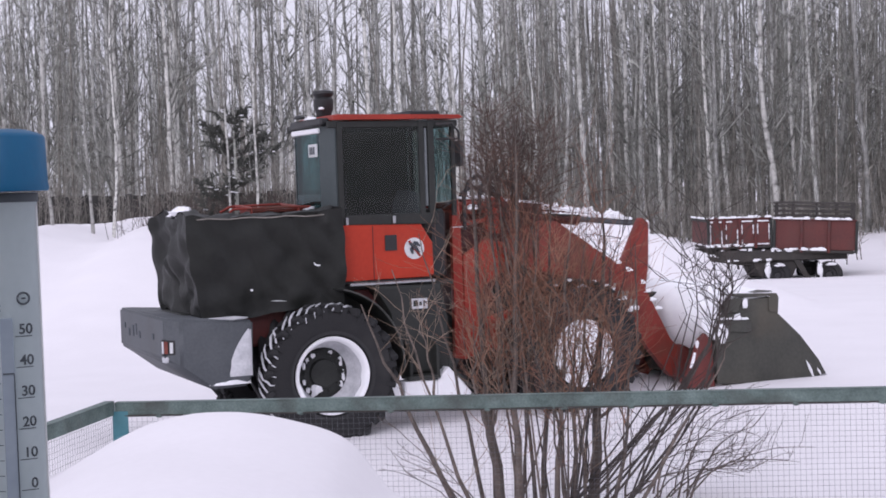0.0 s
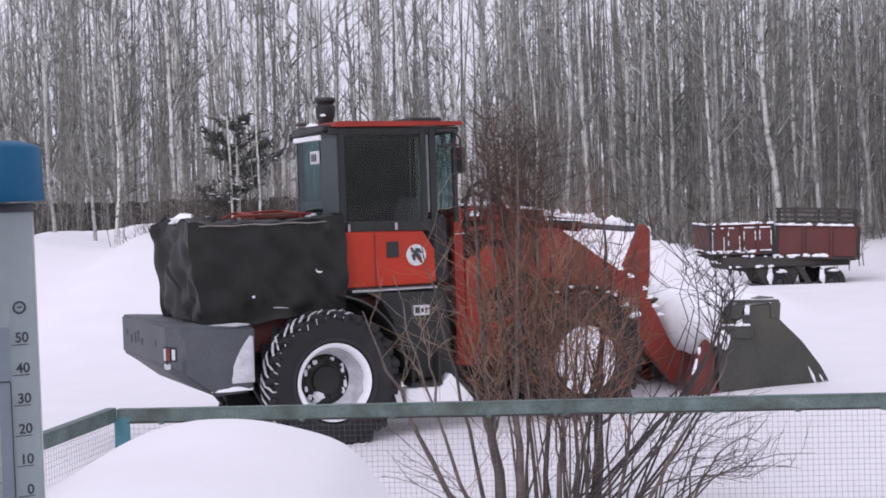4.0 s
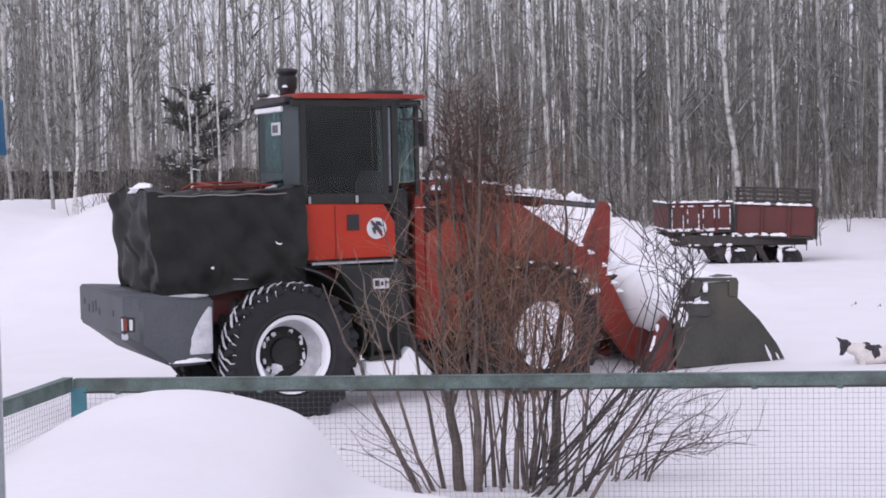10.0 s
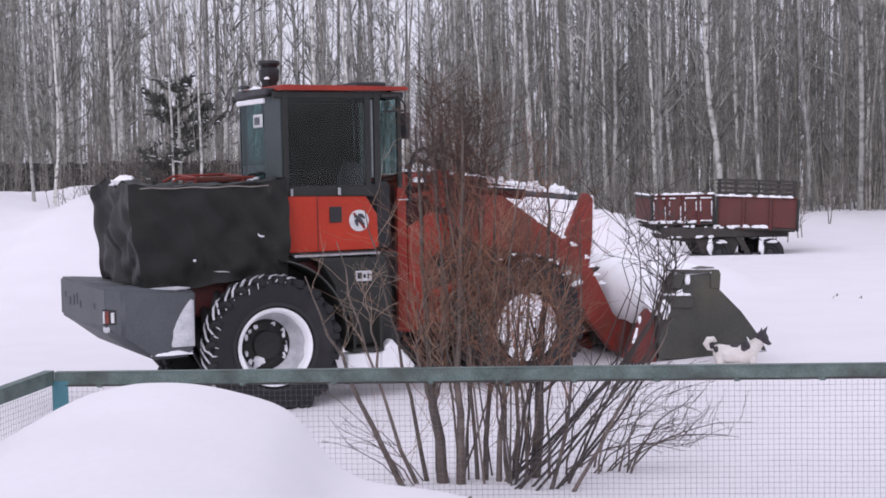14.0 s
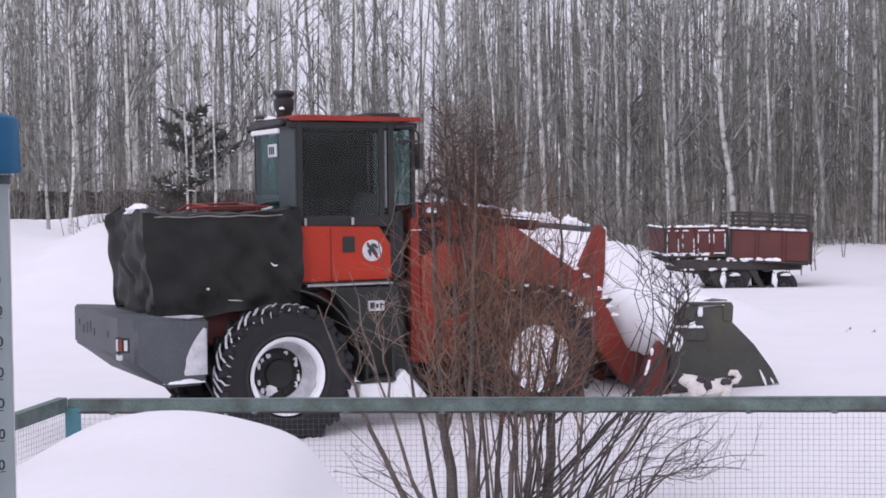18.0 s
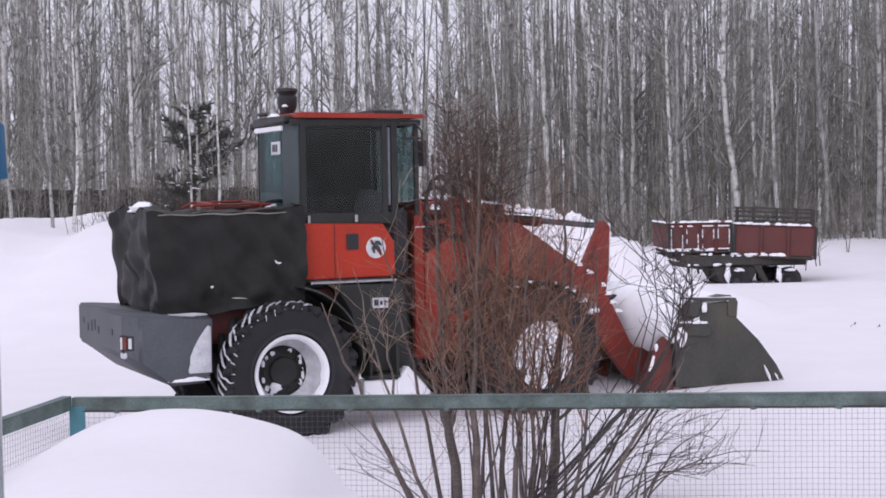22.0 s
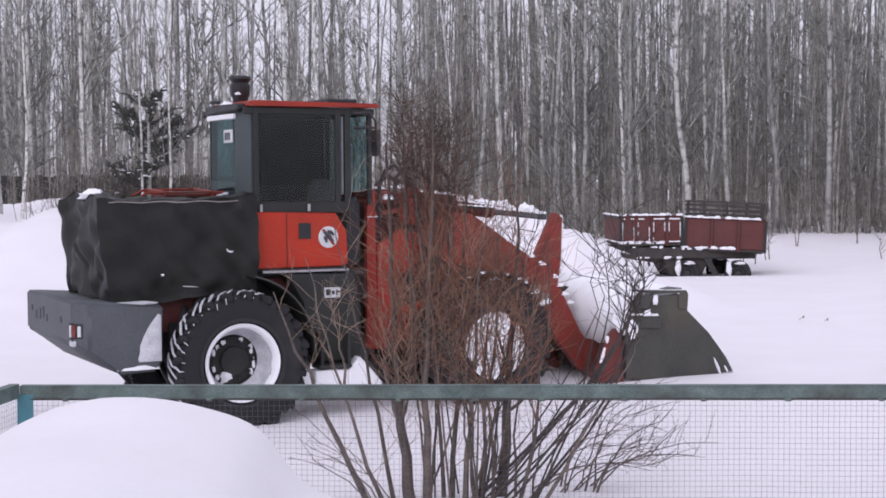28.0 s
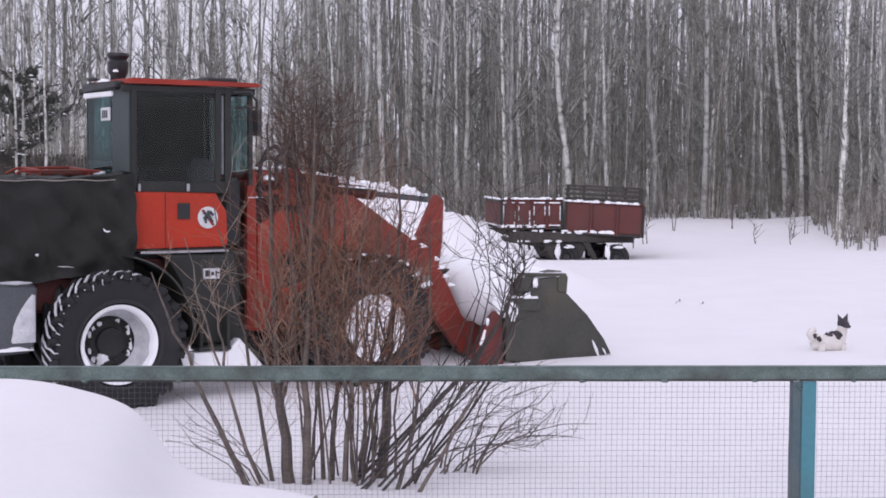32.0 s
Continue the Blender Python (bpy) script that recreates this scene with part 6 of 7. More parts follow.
def wood():
    rnd = random.Random(77)
    kinds = []
    for s in range(8):
        trunk, crown = bare_tree(100 + s, rnd.uniform(12, 15), rnd.uniform(0.055, 0.095), rnd.uniform(1.8, 3.6), 4.2, (0.55, 1.15))
        kinds.append((mesh_of("trunk", trunk, BIRCH, 180), mesh_of("crown", crown, BIRCH_TWIG, 180), "birch_tree", "slender bare birch with pale bark standing in snow", "birch"))
    for s in range(10):
        trunk, crown = bare_tree(200 + s, rnd.uniform(11, 14.5), rnd.uniform(0.05, 0.092), rnd.uniform(0.8, 2.2), 4.2, (0.5, 1.2))
        kinds.append((mesh_of("trunk", trunk, ASPEN, 180), mesh_of("crown", crown, TWIG, 180), "aspen_tree", "bare grey-barked aspen standing in snow", "aspen"))

    def plant(kind, x, y, turn, lean=(0, 0), size=1.0):
        trunk, crown, name, label, category = kinds[kind]
        t = thing(name, pose(x, y, ground(x, y) - 0.1, lean[1], lean[0], turn) @ Matrix.Scale(size, 4), label, category, "trees of the bare wood")
        for nm, me in (("trunk", trunk), ("crown", crown)):
            o = new(nm, me)
            o.parent = t

    # pale trunks that stand out at the edge of the wood
    for x, y, lean in ((-11.8, 45, 0), (-9.7, 45, 1), (-8.3, 46, -1), (-5.1, 47, 0.5), (-4.75, 47, 0), (-3.1, 46, 0.5), (9.0, 46, 0), (11.0, 45.5, 0.3),
                       (17.8, 45, 0), (18.45, 45, -0.4), (19.2, 45, 0.6), (19.7, 44.5, 4.5), (21.6, 46, 0), (13.6, 47, 1), (6.1, 48, 0), (2.2, 47, 0.5), (0.4, 48, -0.5), (15.3, 47, 0)):
        plant(rnd.randrange(8), x, y, rnd.uniform(0, 360), (lean, rnd.gauss(0, 0.8)))
    n = 0
    while n < 325:
        x, y = rnd.uniform(-21, 29), 45 + 24 * rnd.random() ** 1.3
        if abs(x - 4) > y * 0.62:
            continue
        thin = 0.46 if -9 < x < 1.5 else 0.84 if -9 < x < 5 else 0.82 if x < -1.5 else 1.0
        if rnd.random() > thin:
            continue
        plant(rnd.choice(list(range(18)) + list(range(8, 18))), x, y, rnd.uniform(0, 360), (rnd.gauss(0, 1.4), rnd.gauss(0, 1.4)), rnd.uniform(0.75, 1.15))
        n += 1
    # the wood comes forward along the field's far side
    for i in range(22):
        y = 44 - 9 * rnd.random() ** 1.5
        x = 14.6 + (y - 33.5) * 0.31 + 7 * rnd.random() ** 1.4
        plant(rnd.choice((0, 2, 4, 8, 9, 10, 11, 12, 13, 15, 17)), x, y, rnd.uniform(0, 360), (rnd.gauss(0, 1.5), rnd.gauss(0, 1.5)), rnd.uniform(0.55, 0.95))
    # two thin pale stems before the young pine
    for x, y, size in ((-4.05, 28.4, 0.42), (-3.55, 28.5, 0.36), (-7.9, 30, 0.45), (-7.2, 30.5, 0.5), (-6.9, 31, 0.45)):
        plant(rnd.randrange(8), x, y, rnd.uniform(0, 360), (rnd.gauss(0, 1), 0), size)
    # thin young growth between the trunks, and the far rows of the wood
    g = shape()
    for i in range(980):
        x = rnd.uniform(-20, 28)
        y = rnd.uniform(44.5, 64)
        if x < 2 and rnd.random() < 0.62:
            continue
        z = ground(x, y) - 0.1
        h = rnd.uniform(2.0, 10.0)
        r = 0.012 + 0.0035 * h
        lx, ly = rnd.gauss(0, 0.05), rnd.gauss(0, 0.05)
        p = [Vector((x + lx * h * u * u + rnd.gauss(0, 0.02), y + ly * h * u, z + h * u)) for u in (0, 0.25, 0.5, 0.75, 1)]
        tube(g, p, [r, r * 0.85, r * 0.6, r * 0.4, 0.004], 4, False)
        for b in range(int(4 + h * 2.4)):
            u = rnd.uniform(0.15, 0.97)
            k = min(int(u * 4), 3)
            q = p[k].lerp(p[k + 1], u * 4 - k)
            a, ln = rnd.uniform(0, 6.28), rnd.uniform(0.3, 1.1) * (1.2 - 0.6 * u)
            e = q + Vector((math.cos(a) * 0.55, math.sin(a) * 0.55, rnd.uniform(0.5, 1.0))) * ln
            tube(g, [q, q.lerp(e, 0.5) + Vector((rnd.gauss(0, 0.04), 0, -0.03)), e], [0.007, 0.005, 0.003], 3, False)
            for _ in range(2):
                e2 = q.lerp(e, rnd.uniform(0.3, 0.8)) + Vector((rnd.gauss(0, 0.22), rnd.gauss(0, 0.22), rnd.uniform(0.05, 0.35)))
                tube(g, [q.lerp(e, 0.4), e2], [0.004, 0.0025], 3, False)
    for i in range(420):
        x, y = rnd.uniform(-24, 40), rnd.uniform(62, 76)
        if x < -4 and rnd.random() < 0.5:
            continue
        z = ground(x, y) - 0.1
        h = rnd.uniform(1.5, 5.5)
        p, e = Vector((x, y, z)), Vector((x + rnd.gauss(0, 0.25), y, z + h))
        tube(g, [p, e], [0.03, 0.006], 3, False)
        for b in range(16):
            q = p.lerp(e, rnd.uniform(0.05, 0.95))
            d = Vector((rnd.gauss(0, 0.55), rnd.gauss(0, 0.3), rnd.uniform(0.3, 1.1)))
            tube(g, [q, q + d], [0.016, 0.006], 3, False)
    # brush at the foot of the wood
    for i in range(900):
        x, y = rnd.uniform(2, 29), 44.6 + 6 * rnd.random() ** 1.5
        z = ground(x, y) - 0.05
        h = rnd.uniform(0.5, 2.6)
        p, e = Vector((x, y, z)), Vector((x + rnd.gauss(0, 0.2), y, z + h))
        tube(g, [p, e], [0.02, 0.005], 3, False)
        for b in range(7):
            q = p.lerp(e, rnd.uniform(0.05, 0.95))
            tube(g, [q, q + Vector((rnd.gauss(0, 0.25), rnd.gauss(0, 0.15), rnd.uniform(0.05, 0.55)))], [0.012, 0.004], 3, False)
    # thicket where the wood comes forward
    for i in range(380):
        y = 44 - 10 * rnd.random() ** 1.6
        x = 14.4 + (y - 33.5) * 0.31 + 8 * rnd.random() ** 1.3
        z = ground(x, y) - 0.05
        h = rnd.uniform(0.5, 2.4)
        p, e = Vector((x, y, z)), Vector((x + rnd.gauss(0, 0.15), y, z + h))
        tube(g, [p, e], [0.022, 0.005], 3, False)
        for b in range(7):
            q = p.lerp(e, rnd.uniform(0.1, 0.95))
            tube(g, [q, q + Vector((rnd.gauss(0, 0.22), rnd.gauss(0, 0.15), rnd.uniform(0.05, 0.5)))], [0.011, 0.004], 3, False)
    # brush along the old board fence
    for i in range(420):
        x, y = rnd.uniform(-21, -2.5), rnd.uniform(42.6, 43.9)
        z = ground(x, y) - 0.05
        h = rnd.uniform(0.6, 2.3)
        p, e = Vector((x, y, z)), Vector((x + rnd.gauss(0, 0.15), y, z + h))
        tube(g, [p, e], [0.018, 0.005], 3, False)
        for b in range(7):
            q = p.lerp(e, rnd.uniform(0.1, 0.95))
            tube(g, [q, q + Vector((rnd.gauss(0, 0.2), rnd.gauss(0, 0.15), rnd.uniform(0.05, 0.5)))], [0.010, 0.004], 3, False)
    ob = new("undergrowth", mesh_of("undergrowth", g, BROWN_TWIG, 180))
    tagged(ob, "thin brown saplings crowding between the trunks", "undergrowth", kind="stuff")
    g = shape()
    for i in range(820):
        y = rnd.uniform(66, 100)
        x = rnd.uniform(-0.50 * y, 0.58 * y)
        if x < 0.055 * y and rnd.random() < (0.74 if x > -20 else 0.5):
            continue
        h, r = rnd.uniform(9, 18), rnd.uniform(0.04, 0.10)
        l = rnd.gauss(0, 0.03)
        z = ground(x, y)
        p = [Vector((x + l * h * u, y, z + h * u)) for u in (0, 0.5, 1)]
        tube(g, p, [r, r * 0.7, 0.02], 4, False)
        for b in range(16):
            u = rnd.uniform(0.05, 0.95)
            q = p[0].lerp(p[2], u)
            a, ln = rnd.uniform(0, 6.28), rnd.uniform(0.6, 2.0)
            e = q + Vector((math.cos(a) * 0.6, math.sin(a) * 0.6, 0.75)) * ln
            tube(g, [q, e], [0.014, 0.006], 3, False)
            e2 = q.lerp(e, 0.5) + Vector((rnd.gauss(0, 0.4), 0, rnd.uniform(0.1, 0.6)))
            tube(g, [q.lerp(e, 0.5), e2], [0.009, 0.005], 3, False)
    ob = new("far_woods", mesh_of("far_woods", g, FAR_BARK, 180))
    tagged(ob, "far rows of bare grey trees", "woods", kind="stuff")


wood()


# ---- young pine with snow on its boughs, and brush about it ----
def pine():
    rnd = random.Random(4)
    x, y = -4.02, 29.0
    z = ground(x, y)
    top = thing("young_pine", pose(x, y, z), "young dark pine with snow on its boughs", "pine")
    h = 3.85 - z
    part("trunk", tube(shape(), [(0, 0, -0.1), (0.02, 0, h * 0.5), (0, 0, h)], [0.055, 0.035, 0.008], 7), TWIG, top)
    needles = shape()
    zz = 0.35
    while zz < h - 0.1:
        u = zz / h
        for b in range(rnd.choice((4, 5, 6))):
            a = rnd.uniform(0, 6.28)
            ln = (0.16 + 0.85 * math.sin(math.pi * (0.10 + 0.90 * u)) ** 0.8 * (1.1 - 0.45 * u)) * 0.80 * rnd.uniform(0.7, 1.15)
            p0 = Vector((0, 0, zz + rnd.uniform(-0.05, 0.05)))
            pts = [p0 + Vector((math.cos(a) * ln * s, math.sin(a) * ln * s, ln * (-0.06 * s + 0.62 * s * s))) for s in (0, 0.35, 0.7, 1)]
            part("bough", tube(shape(), pts, [0.014, 0.011, 0.007, 0.004], 4), RACK_WOOD, top)
            # brushes of needles on the side shoots of the outer half
            for k in range(int(13 * ln) + 4):
                v = rnd.uniform(0.35, 1)
                q = pts[0].lerp(pts[3], v)
                q.z = p0.z + ln * (-0.06 * v + 0.62 * v * v)
                way = Vector((math.cos(a) + rnd.gauss(0, 0.7), math.sin(a) + rnd.gauss(0, 0.7), rnd.uniform(0.3, 1.5))).normalized()
                tip = q + way * rnd.uniform(0.12, 0.26)
                for _ in range(13):
                    c = q.lerp(tip, rnd.uniform(0.15, 1))
                    d = (way * 0.8 + Vector((rnd.gauss(0, 0.6), rnd.gauss(0, 0.6), rnd.gauss(0, 0.6)))).normalized()
                    tube(needles, [c, c + d * rnd.uniform(0.05, 0.11)], [0.013, 0.005], 3, False)
                if rnd.random() < 0.10 and u < 0.92:
                    part("bough_snow", lump(shape(), (tip.x, tip.y, tip.z), (0.03 + 0.03 * rnd.random(), 0.03, 0.022), int(zz * 100) + b + k, 5, 8, 0.6), SNOW_LUMP, top)
        zz += rnd.uniform(0.24, 0.36)
    part("needles", needles, NEEDLE, top, "", 180)
    # brown brush round the pine
    g = shape()
    for i in range(620):
        bx, by = rnd.gauss(0.2, 1.0), rnd.gauss(0.4, 0.5)
        l = rnd.uniform(0.35, 1.15)
        p = Vector((bx, by, -0.05))
        e = p + Vector((rnd.gauss(0, 0.2), rnd.gauss(0, 0.2), 1)) * l
        tube(g, [p, p.lerp(e, 0.5) + Vector((rnd.gauss(0, 0.05), 0, 0)), e], [0.008, 0.006, 0.003], 3, False)
        for _ in range(3):
            q = p.lerp(e, rnd.uniform(0.3, 0.9))
            tube(g, [q, q + Vector((rnd.gauss(0, 0.14), rnd.gauss(0, 0.14), rnd.uniform(0.02, 0.25)))], [0.005, 0.002], 3, False)
    b = new("brush", mesh_of("brush", g, BUSH_STEM, 180))
    b.matrix_world = pose(x, y, z)
    tagged(b, "low brown brush beside the pine", "brush", kind="stuff")


pine()


# ---- grey board fence at the edge of the wood ----
def board_fence():
    rnd = random.Random(6)
    top = thing("board_fence", pose(0, 44.0, 0), "old weathered grey board fence half hidden by snow", "fence")
    x = -21.0
    board = mesh_of("board", block(shape(), 0, 0.208, 0, 0.022, 0, 1.25, 0.006), BOARD)
    n = 0
    while x < -3.2:
        n += 1
        o = new("board", board)
        o.parent = top
        o.matrix_basis = pose(x, 0.03 * (n % 2), 1.18 + rnd.gauss(0, 0.03) - 0.012 * (x + 21), 0, rnd.gauss(0, 0.5), 0)
        x += 0.2
    for z in (1.45, 2.1):
        part("rail", block(shape(), -21, -3.2, 0.06, 0.11, z, z + 0.08, 0.008), BOARD, top)


board_fence()


# ---- dry stalks and small shrubs on the field ----
def shrub(x, y, h, seed, stems):
    rnd = random.Random(seed)
    top = thing("shrub", pose(x, y, ground(x, y)), "small leafless shrub poking out of the snow", "shrub", "shrubs at the wood's edge")
    for s in range(stems):
        p = Vector((rnd.gauss(0, 0.06 * stems ** 0.5), rnd.gauss(0, 0.05), -0.05))
        e = p + Vector((rnd.gauss(0, 0.07), rnd.gauss(0, 0.08), 1)) * h * rnd.uniform(0.6, 1)
        g = tube(shape(), [p, p.lerp(e, 0.5) + Vector((rnd.gauss(0, 0.03), 0, 0)), e], [0.016, 0.011, 0.004], 4)
        for _ in range(8):
            q = p.lerp(e, rnd.uniform(0.3, 0.95))
            tube(g, [q, q + Vector((rnd.gauss(0, 0.16), rnd.gauss(0, 0.1), rnd.uniform(0.05, 0.3)))], [0.007, 0.003], 3, False)
        part("stem", g, BUSH_STEM, top)


for i, (x, y, h, stems) in enumerate(((13.5, 37.5, 0.75, 1), (14.3, 37.0, 0.7, 1), (16.6, 38, 0.9, 2), (17.3, 38.5, 1.1, 3), (18.3, 38, 0.9, 2), (9.9, 37, 0.8, 3), (10.6, 38, 0.9, 2), (4.6, 31.5, 0.8, 6), (3.6, 30.5, 0.9, 7), (15.2, 39, 1.2, 2), (16.0, 40, 1.4, 2), (17.9, 39.5, 1.3, 2), (19.0, 39, 1.2, 2), (19.9, 38.5, 1.3, 3), (20.8, 39, 1.5, 3), (12.4, 41, 1.2, 2), (14.4, 41.5, 1.4, 2), (18.5, 41, 1.6, 3), (21.6, 40, 1.4, 3))):
    shrub(x, y, h, i, stems)


def stalk(x, y, h, lean, seed):
    g = tube(shape(), [(0, 0, -0.04), (lean * 0.5, 0, h * 0.6), (lean, 0.005, h)], [0.004, 0.004, 0.002], 5)
    lump(g, (lean, 0.0, h), (0.012, 0.012, 0.022), seed, 5, 7, 0.5, False)
    ob = new("dry_stalk", mesh_of("dry_stalk", g, CORD))
    ob.matrix_world = pose(x, y, ground(x, y))
    tagged(ob, "short dry weed stalk sticking out of the snow", "stalk", "dry stalks in the snow")


for i, (x, y, h, l) in enumerate(((1.30, 6.75, 0.05, 0.02), (0.36, 6.75, 0.045, -0.01), (1.45, 6.9, 0.03, 0.02), (6.22, 20.55, 0.05, 0.09), (6.55, 20.4, 0.025, 0.06), (-4.6, 12.2, 0.03, 0.04))):
    stalk(x, y, h, l, i)


# ---- window thermometer on its bracket ----
def thermometer():
    cx, cy = -0.1578, 0.545
    top = thing("window_thermometer", pose(cx, cy, 2.168), "window thermometer with blue cap and clear tube", "thermometer")
    g = shape()
    turned(g, [(-0.0125, 0.0), (-0.0125, 0.0142), (-0.0113, 0.0145), (-0.0095, 0.0142), (0.0072, 0.0137), (0.0080, 0.0131), (0.0090, 0.0108), (0.0101, 0.0070), (0.0105, 0.0030), (0.0106, 0.0)], 40, (0, 0, 0), "z")
    part("cap", g, BLUE_CAP, top, "bright blue plastic cap")
    g = block(shape(), -0.165, -0.010, -0.004, 0.004, -0.0125, 0.0035, 0.001)
    part("cap_arm", g, BLUE_CAP, top, "blue plastic holding arm")
    g = shape()
    turned(g, [(-0.21, 0.0), (-0.21, 0.0099), (-0.0130, 0.0099), (-0.0130, 0.0)], 40, (0, 0, 0), "z")
    body = part("tube", g, CLEAR_TUBE, top, "frosted clear plastic tube")
    body.matrix_basis = Matrix.Rotation(radians(15), 4, "Z")     # the scale is turned towards the window
    # dark band in place of the cap's shadow on the tube
    part("collar", turned(shape(), [(-0.0165, 0.0), (-0.0165, 0.0104), (-0.0132, 0.0104), (-0.0132, 0.0)], 40, (0, 0, 0), "z"), INK, body)
    strip = block(shape(), -0.0050, -0.0004, -0.0109, -0.0097, -0.205, -0.0585, 0.0002)
    part("scale_strip", strip, SCALE_STRIP, body, "grey-blue column of the scale")
    step = 0.01128
    z50 = -0.0655
    for i in range(13):
        z = z50 - step * i
        for sub in (0, 1):
            zz = z - sub * step / 2
            g = shape()
            if sub == 0:
                add(g, [(0.0002, -0.01035, zz), (0.0062, -0.0088, zz), (0.0062, -0.0088, zz + 0.00032), (0.0002, -0.01035, zz + 0.00032)], [(0, 1, 2, 3)])
            add(g, [(-0.0078, -0.0082, zz), (-0.0055, -0.0094, zz), (-0.0055, -0.0094, zz + 0.00028), (-0.0078, -0.0082, zz + 0.00028)], [(0, 1, 2, 3)])
            part("tick", g, INK, body)

    def writing(text, x, z, size):
        cu = bpy.data.curves.new("number", "FONT")
        cu.body, cu.size, cu.align_x = text, size, "CENTER"
        cu.extrude, cu.offset = 0.0001, 0.00009
        tmp = bpy.data.objects.new("number", cu)
        scene.collection.objects.link(tmp)
        me = bpy.data.meshes.new_from_object(tmp.evaluated_get(bpy.context.evaluated_depsgraph_get()))
        bpy.data.objects.remove(tmp)
        me.materials.clear()
        me.materials.append(INK)
        ob = new("number", me)
        ob.parent = body
        ob.matrix_basis = pose(x, -0.0107, z, 90, 0, 20)
    for i, text in enumerate(("50", "40", "30", "20", "10", "0")):
        writing(text, 0.0040 if text != "0" else 0.0049, z50 - step * i + 0.0012, 0.0052)
    writing("°C", -0.0064, -0.0560, 0.0036)
    g = shape()
    ring = [(0.0036 + 0.0021 * math.cos(a), -0.0104 + 0.35 * 0.0021 * math.cos(a), -0.0515 + 0.0021 * math.sin(a)) for a in [2 * math.pi * k / 24 for k in range(25)]]
    tube(g, ring, 0.00042, 5)
    tube(g, [(0.0030, -0.0106, -0.0515), (0.0044, -0.0101, -0.0515)], 0.0003, 5)
    part("ring_mark", g, INK, body)
    part("column_mark", block(shape(), -0.0046, -0.0006, -0.0112, -0.01095, z50 - 0.01335, z50 - 0.0129, 0.0001), INK, body, "short dark index line in the column")
    part("column_edge", block(shape(), -0.0008, -0.0004, -0.0112, -0.01095, -0.205, z50 - 0.0135, 0.0001), INK, body)
    # thin white bars imitate the light caught in the clear tube wall
    for xx in (-0.0094, 0.0094):
        part("tube_edge", tube(shape(), [(xx, -0.0032, -0.205), (xx, -0.0032, -0.018)], 0.00045, 6), LABEL_WHITE, body, "white line standing for light caught in the tube wall")
    g = block(shape(), -0.235, 0.0, -0.006, 0.006, -0.214, -0.206, 0.001)
    block(g, -0.235, -0.20, -0.0648, -0.004, -0.222, -0.198, 0.001)
    part("bracket", g, BLUE_CAP, top, "blue plastic lower bracket")


thermometer()


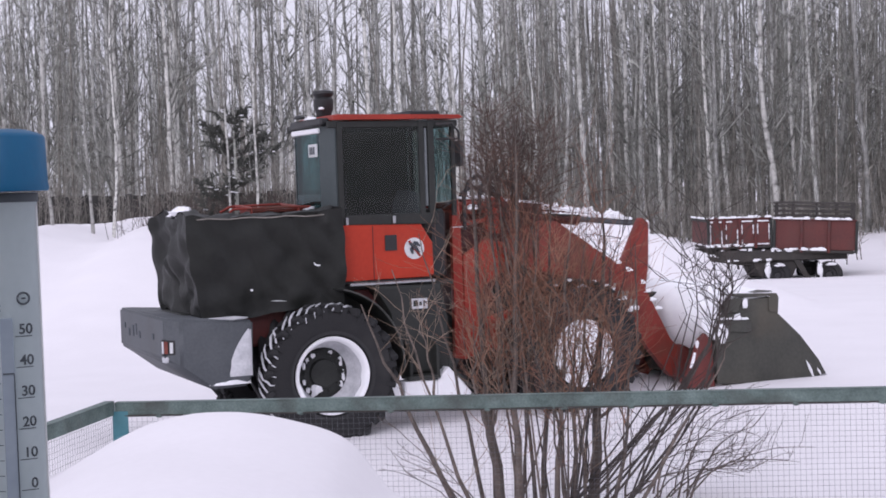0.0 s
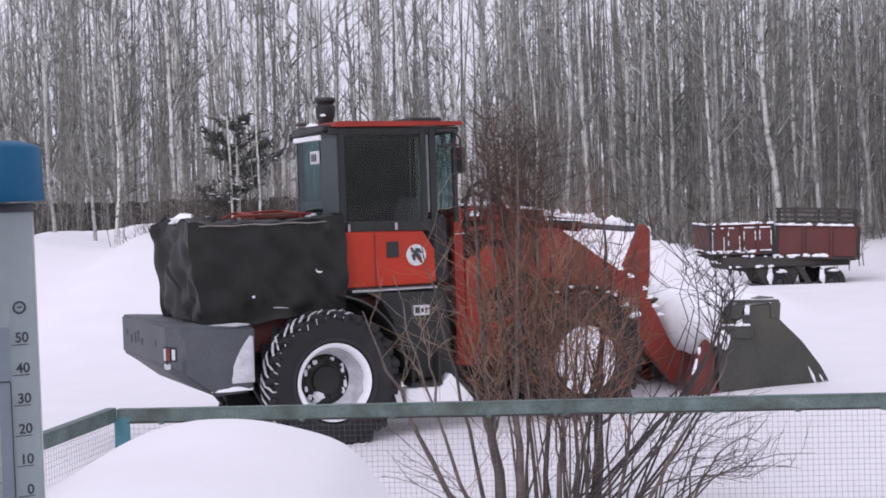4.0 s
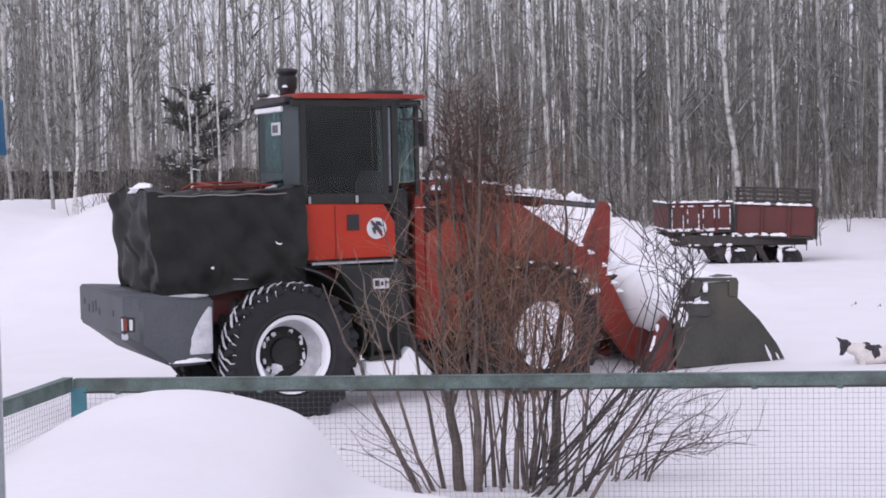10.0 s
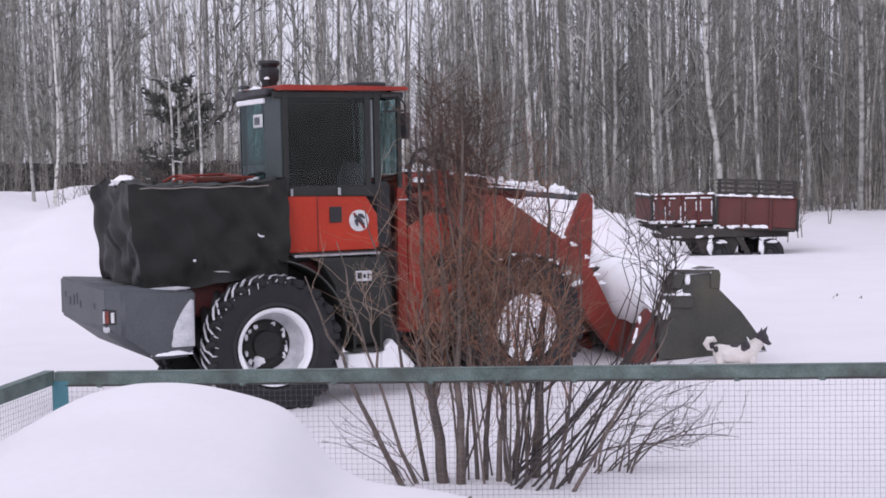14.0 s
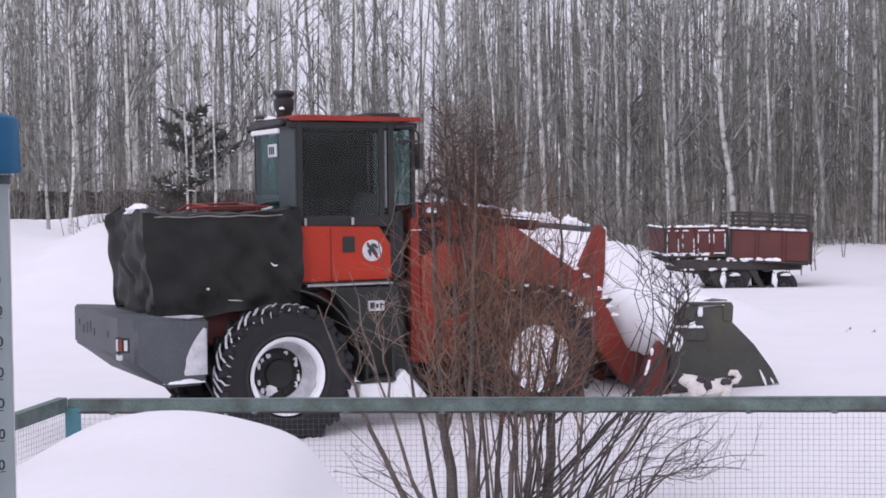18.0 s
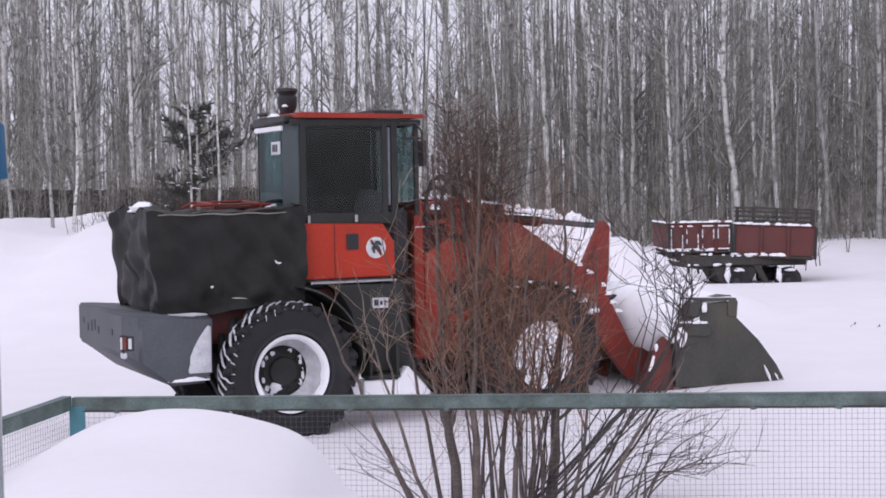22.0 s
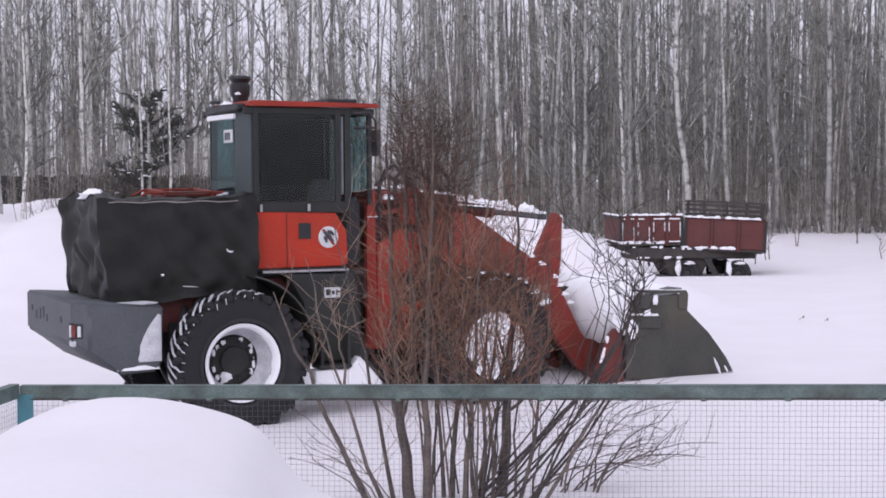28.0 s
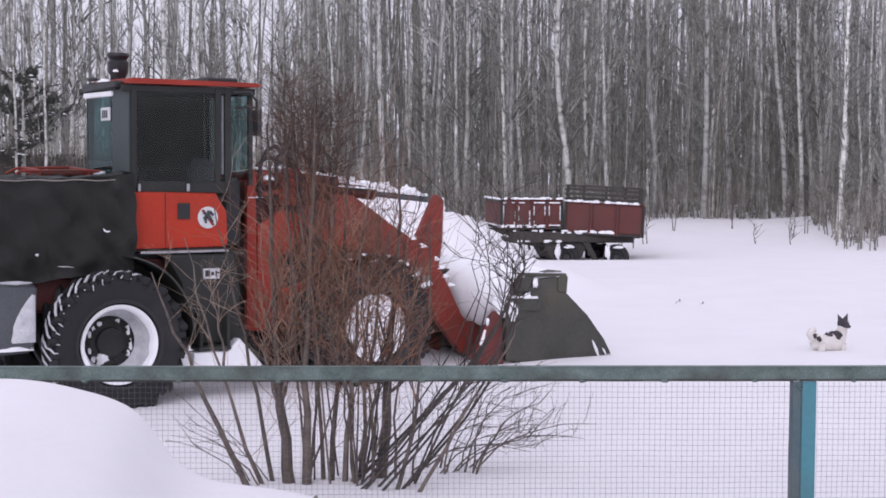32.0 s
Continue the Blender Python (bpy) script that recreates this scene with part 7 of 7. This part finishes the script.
# ---- the dog ----
def dog():
    top = thing("dog", pose(8.5, 14.9, 0.1) @ Matrix.Scale(1.0, 4), "small white dog with dark head and dark back patches", "dog")
    # body along x, nose towards +x
    def ovals(rows, steps=14):
        """A body through rings: x, y, z, half width, half height."""
        verts, faces = [], []
        for x, y, z, w, h in rows:
            for s in range(steps):
                a = 2 * math.pi * s / steps
                verts.append((x, y + w * math.cos(a), z + h * math.sin(a)))
        for i in range(len(rows) - 1):
            for s in range(steps):
                t = (s + 1) % steps
                faces.append((i * steps + s, i * steps + t, (i + 1) * steps + t, (i + 1) * steps + s))
        faces += [tuple(range(steps)), tuple((len(rows) - 1) * steps + s for s in range(steps - 1, -1, -1))]
        return add(shape(), verts, faces)
    g = ovals([(-0.235, 0, 0.275, 0.02, 0.025), (-0.225, 0, 0.27, 0.055, 0.07), (-0.17, 0, 0.26, 0.075, 0.092), (-0.08, 0, 0.252, 0.073, 0.088), (0.02, 0, 0.245, 0.078, 0.098),
               (0.11, 0, 0.255, 0.08, 0.108), (0.16, 0, 0.272, 0.070, 0.095), (0.19, 0, 0.28, 0.05, 0.065), (0.205, 0, 0.285, 0.02, 0.03)])
    part("body", g, FUR_WHITE, top, "white woolly body")
    for x, y, z, sx, sy, sz, sd in ((-0.02, 0, 0.332, 0.055, 0.045, 0.022, 3), (0.01, 0.06, 0.285, 0.045, 0.028, 0.065, 11), (-0.17, 0.045, 0.315, 0.06, 0.045, 0.04, 12), (0.085, -0.035, 0.325, 0.055, 0.05, 0.05, 5), (-0.205, -0.045, 0.305, 0.026, 0.03, 0.03, 7), (0.08, 0.04, 0.33, 0.05, 0.045, 0.035, 9)):
        part("back_patch", lump(shape(), (x, y, z), (sx, sy, sz), sd, 8, 12, 0.4, False), FUR_DARK, top, "dark fur patch")
    def lifted(g):
        """Shifts a shape from the neck's foot to its top."""
        return [(x + 0.065, y, z + 0.145) for x, y, z in g[0]], g[1]
    head = holder("head", top, pose(0.14, 0, 0.30))
    tagged(head, "dark grey head with pricked ears")
    g = ovals([(-0.06, 0, 0.01, 0.03, 0.03), (-0.045, 0, 0.015, 0.052, 0.052), (0.0, 0, 0.02, 0.058, 0.055), (0.035, 0, 0.010, 0.046, 0.042), (0.055, 0, -0.004, 0.030, 0.028), (0.085, 0, -0.012, 0.023, 0.020), (0.098, 0, -0.012, 0.010, 0.010)])
    part("skull", lifted(g), FUR_DARK, head)
    part("neck", tube(shape(), [(-0.02, 0, -0.05), (0.012, 0, 0.03), (0.042, 0, 0.09), (0.06, 0, 0.15)], [0.082, 0.074, 0.058, 0.046], 12), FUR_WHITE, head, "white woolly neck")
    for s in (-1, 1):
        verts = [(-0.045, s * 0.010, 0.048), (0.014, s * 0.012, 0.055), (-0.012, s * 0.075, 0.028), (-0.020, s * 0.072, 0.122)]
        part("ear", lifted(add(shape(), verts, [(0, 1, 3), (1, 2, 3), (2, 0, 3), (0, 2, 1)])), FUR_DARK, head)
        part("eye", lifted(lump(shape(), (0.045, s * 0.03, 0.025), (0.007, 0.006, 0.007), 1, 5, 8, 0, False)), BLACK, head)
    part("nose", lifted(lump(shape(), (0.100, 0, -0.006), (0.009, 0.01, 0.008), 1, 5, 8, 0, False)), BLACK, head)
    part("muzzle_blaze", lifted(lump(shape(), (0.075, 0, -0.024), (0.025, 0.016, 0.010), 2, 6, 9, 0.1, False)), FUR_WHITE, head)
    legs = []
    for x, y, front in ((0.15, -0.05, True), (0.15, 0.05, True), (-0.18, -0.05, False), (-0.18, 0.05, False)):
        leg = holder("leg", top, pose(x, y, 0.22))
        if front:
            g = tube(shape(), [(0, 0, 0.02), (0, 0, -0.08), (0.005, 0, -0.17), (0.012, 0, -0.21), (0.03, 0, -0.225)], [0.04, 0.028, 0.02, 0.021, 0.014], 9)
        else:
            g = tube(shape(), [(0, 0, 0.04), (0.015, 0, -0.05), (-0.03, 0, -0.12), (-0.015, 0, -0.20), (0.012, 0, -0.225)], [0.055, 0.042, 0.023, 0.02, 0.014], 9)
        part("limb", g, FUR_WHITE, leg)
        legs.append(leg)
    tail = holder("tail", top, pose(-0.225, 0, 0.315))
    pts = [(0, 0, -0.01), (-0.05, 0, 0.0), (-0.075, 0, 0.04), (-0.05, 0, 0.08), (-0.005, 0, 0.085), (0.02, 0.01, 0.06)]
    part("tail_fur", tube(shape(), pts, [0.024, 0.032, 0.036, 0.036, 0.030, 0.012], 9), FUR_WHITE, tail, "white curled bushy tail")
    part("tail_patch", lump(shape(), (-0.02, -0.02, 0.02), (0.025, 0.02, 0.03), 3, 6, 9, 0.3, False), FUR_DARK, tail)
    return top, head, legs, tail


DOG, HEAD, LEGS, TAIL = dog()


def motions():
    """The dog trots in, noses about before the bucket, slips behind the boom, comes out again and stands on the field."""
    way = [(0.0, 9.5, 15.0, 180), (9.0, 8.6, 15.0, 180), (9.5, 6.2, 14.85, 180), (10.0, 4.72, 14.75, 180), (10.5, 4.15, 14.7, 180), (11.0, 3.86, 14.5, 182), (11.4, 3.56, 14.4, 184),
           (11.8, 3.40, 14.35, 150), (12.2, 3.36, 14.38, 80), (12.6, 3.38, 14.42, 20), (13.0, 3.40, 14.42, -8), (13.5, 3.40, 14.42, -10), (14.0, 3.42, 14.40, -10), (14.5, 3.40, 14.45, -10),
           (15.2, 3.44, 14.46, 60), (15.9, 3.50, 14.44, 130), (16.5, 3.50, 14.40, 182), (17.0, 3.38, 14.36, 184), (17.5, 3.20, 14.32, 182), (18.0, 3.01, 14.42, 176), (18.5, 2.80, 14.58, 166),
           (18.9, 2.45, 14.85, 158), (19.4, 1.75, 15.15, 160), (20.0, 1.50, 15.20, 150), (22.0, 1.50, 15.22, 70), (24.0, 1.52, 15.18, 0), (24.6, 1.85, 15.00, -20), (25.0, 2.38, 14.76, -22),
           (25.5, 3.06, 14.45, -8), (26.2, 4.3, 14.5, 4), (27.0, 5.6, 14.75, 8), (27.6, 5.80, 14.85, 6), (28.2, 5.78, 14.86, 6), (28.5, 5.75, 14.90, 8), (29.0, 5.75, 15.02, 8), (30.0, 5.80, 15.04, -4),
           (30.5, 5.86, 15.04, 0), (31.0, 6.14, 14.98, 2), (31.5, 6.24, 15.05, 10), (32.0, 6.41, 15.35, 22)]
    walk(DOG, [(t, pose(x, y, ground(x, y) - (0.165 if 9.9 < t < 19 else 0.165 if t > 31.6 else 0.115), 0, 0, turn)) for t, x, y, turn in way])
    base = (0.14, 0, 0.30)
    nods = [(0.0, 0, 30), (9.5, 0, 45), (10.0, 0, 50), (10.4, 0, 40), (10.8, 0, 70), (11.4, 0, 80), (12.0, 30, 60), (12.6, 10, 55), (13.0, 0, 48), (13.4, -10, 25), (14.0, -30, 22), (14.5, -20, 22), (16.0, 0, 45), (16.6, 0, 48),
            (18.5, 0, 40), (20.0, 0, 0), (24.8, 0, 20), (25.3, 0, -5), (26.0, 0, 0), (27.2, -30, 0), (28.2, -72, -3), (29.2, -76, -3), (29.8, -100, 0), (30.2, -100, 0), (30.6, -22, 30), (31.0, -62, 2), (31.4, -75, 0), (32.0, -92, 0)]
    walk(HEAD, [(t, pose(*base, 0, tip, turn)) for t, turn, tip in nods])
    for i, leg in enumerate(LEGS):
        at = leg.matrix_basis.translation.copy()
        rows = [(0.0, 0)]
        for a, b in ((9.0, 11.4), (16.6, 19.6), (24.2, 27.4), (30.5, 31.2)):
            rows.append((a, 0))
            t, k = a + 0.15, 0
            while t < b - 0.15:
                rows.append((round(t, 2), (22 if (k + (i in (1, 2))) % 2 else -22)))
                t, k = t + 0.2, k + 1
            rows.append((b, 0))
        rows.append((32.0, 0))
        walk(leg, [(t, pose(at.x, at.y, at.z, 0, swing, 0)) for t, swing in rows])
    at = TAIL.matrix_basis.translation.copy()
    wag = [(0.0, 0), (9.8, 0)] + [(round(10 + 0.3 * k, 1), (14 if k % 2 else -14)) for k in range(28)] + [(19.0, 0), (24.8, 0), (25.2, 10), (25.6, -10), (28.0, 0), (32.0, 0)]
    walk(TAIL, [(t, pose(at.x, at.y, at.z, turn, 0, 0)) for t, turn in wag])


motions()
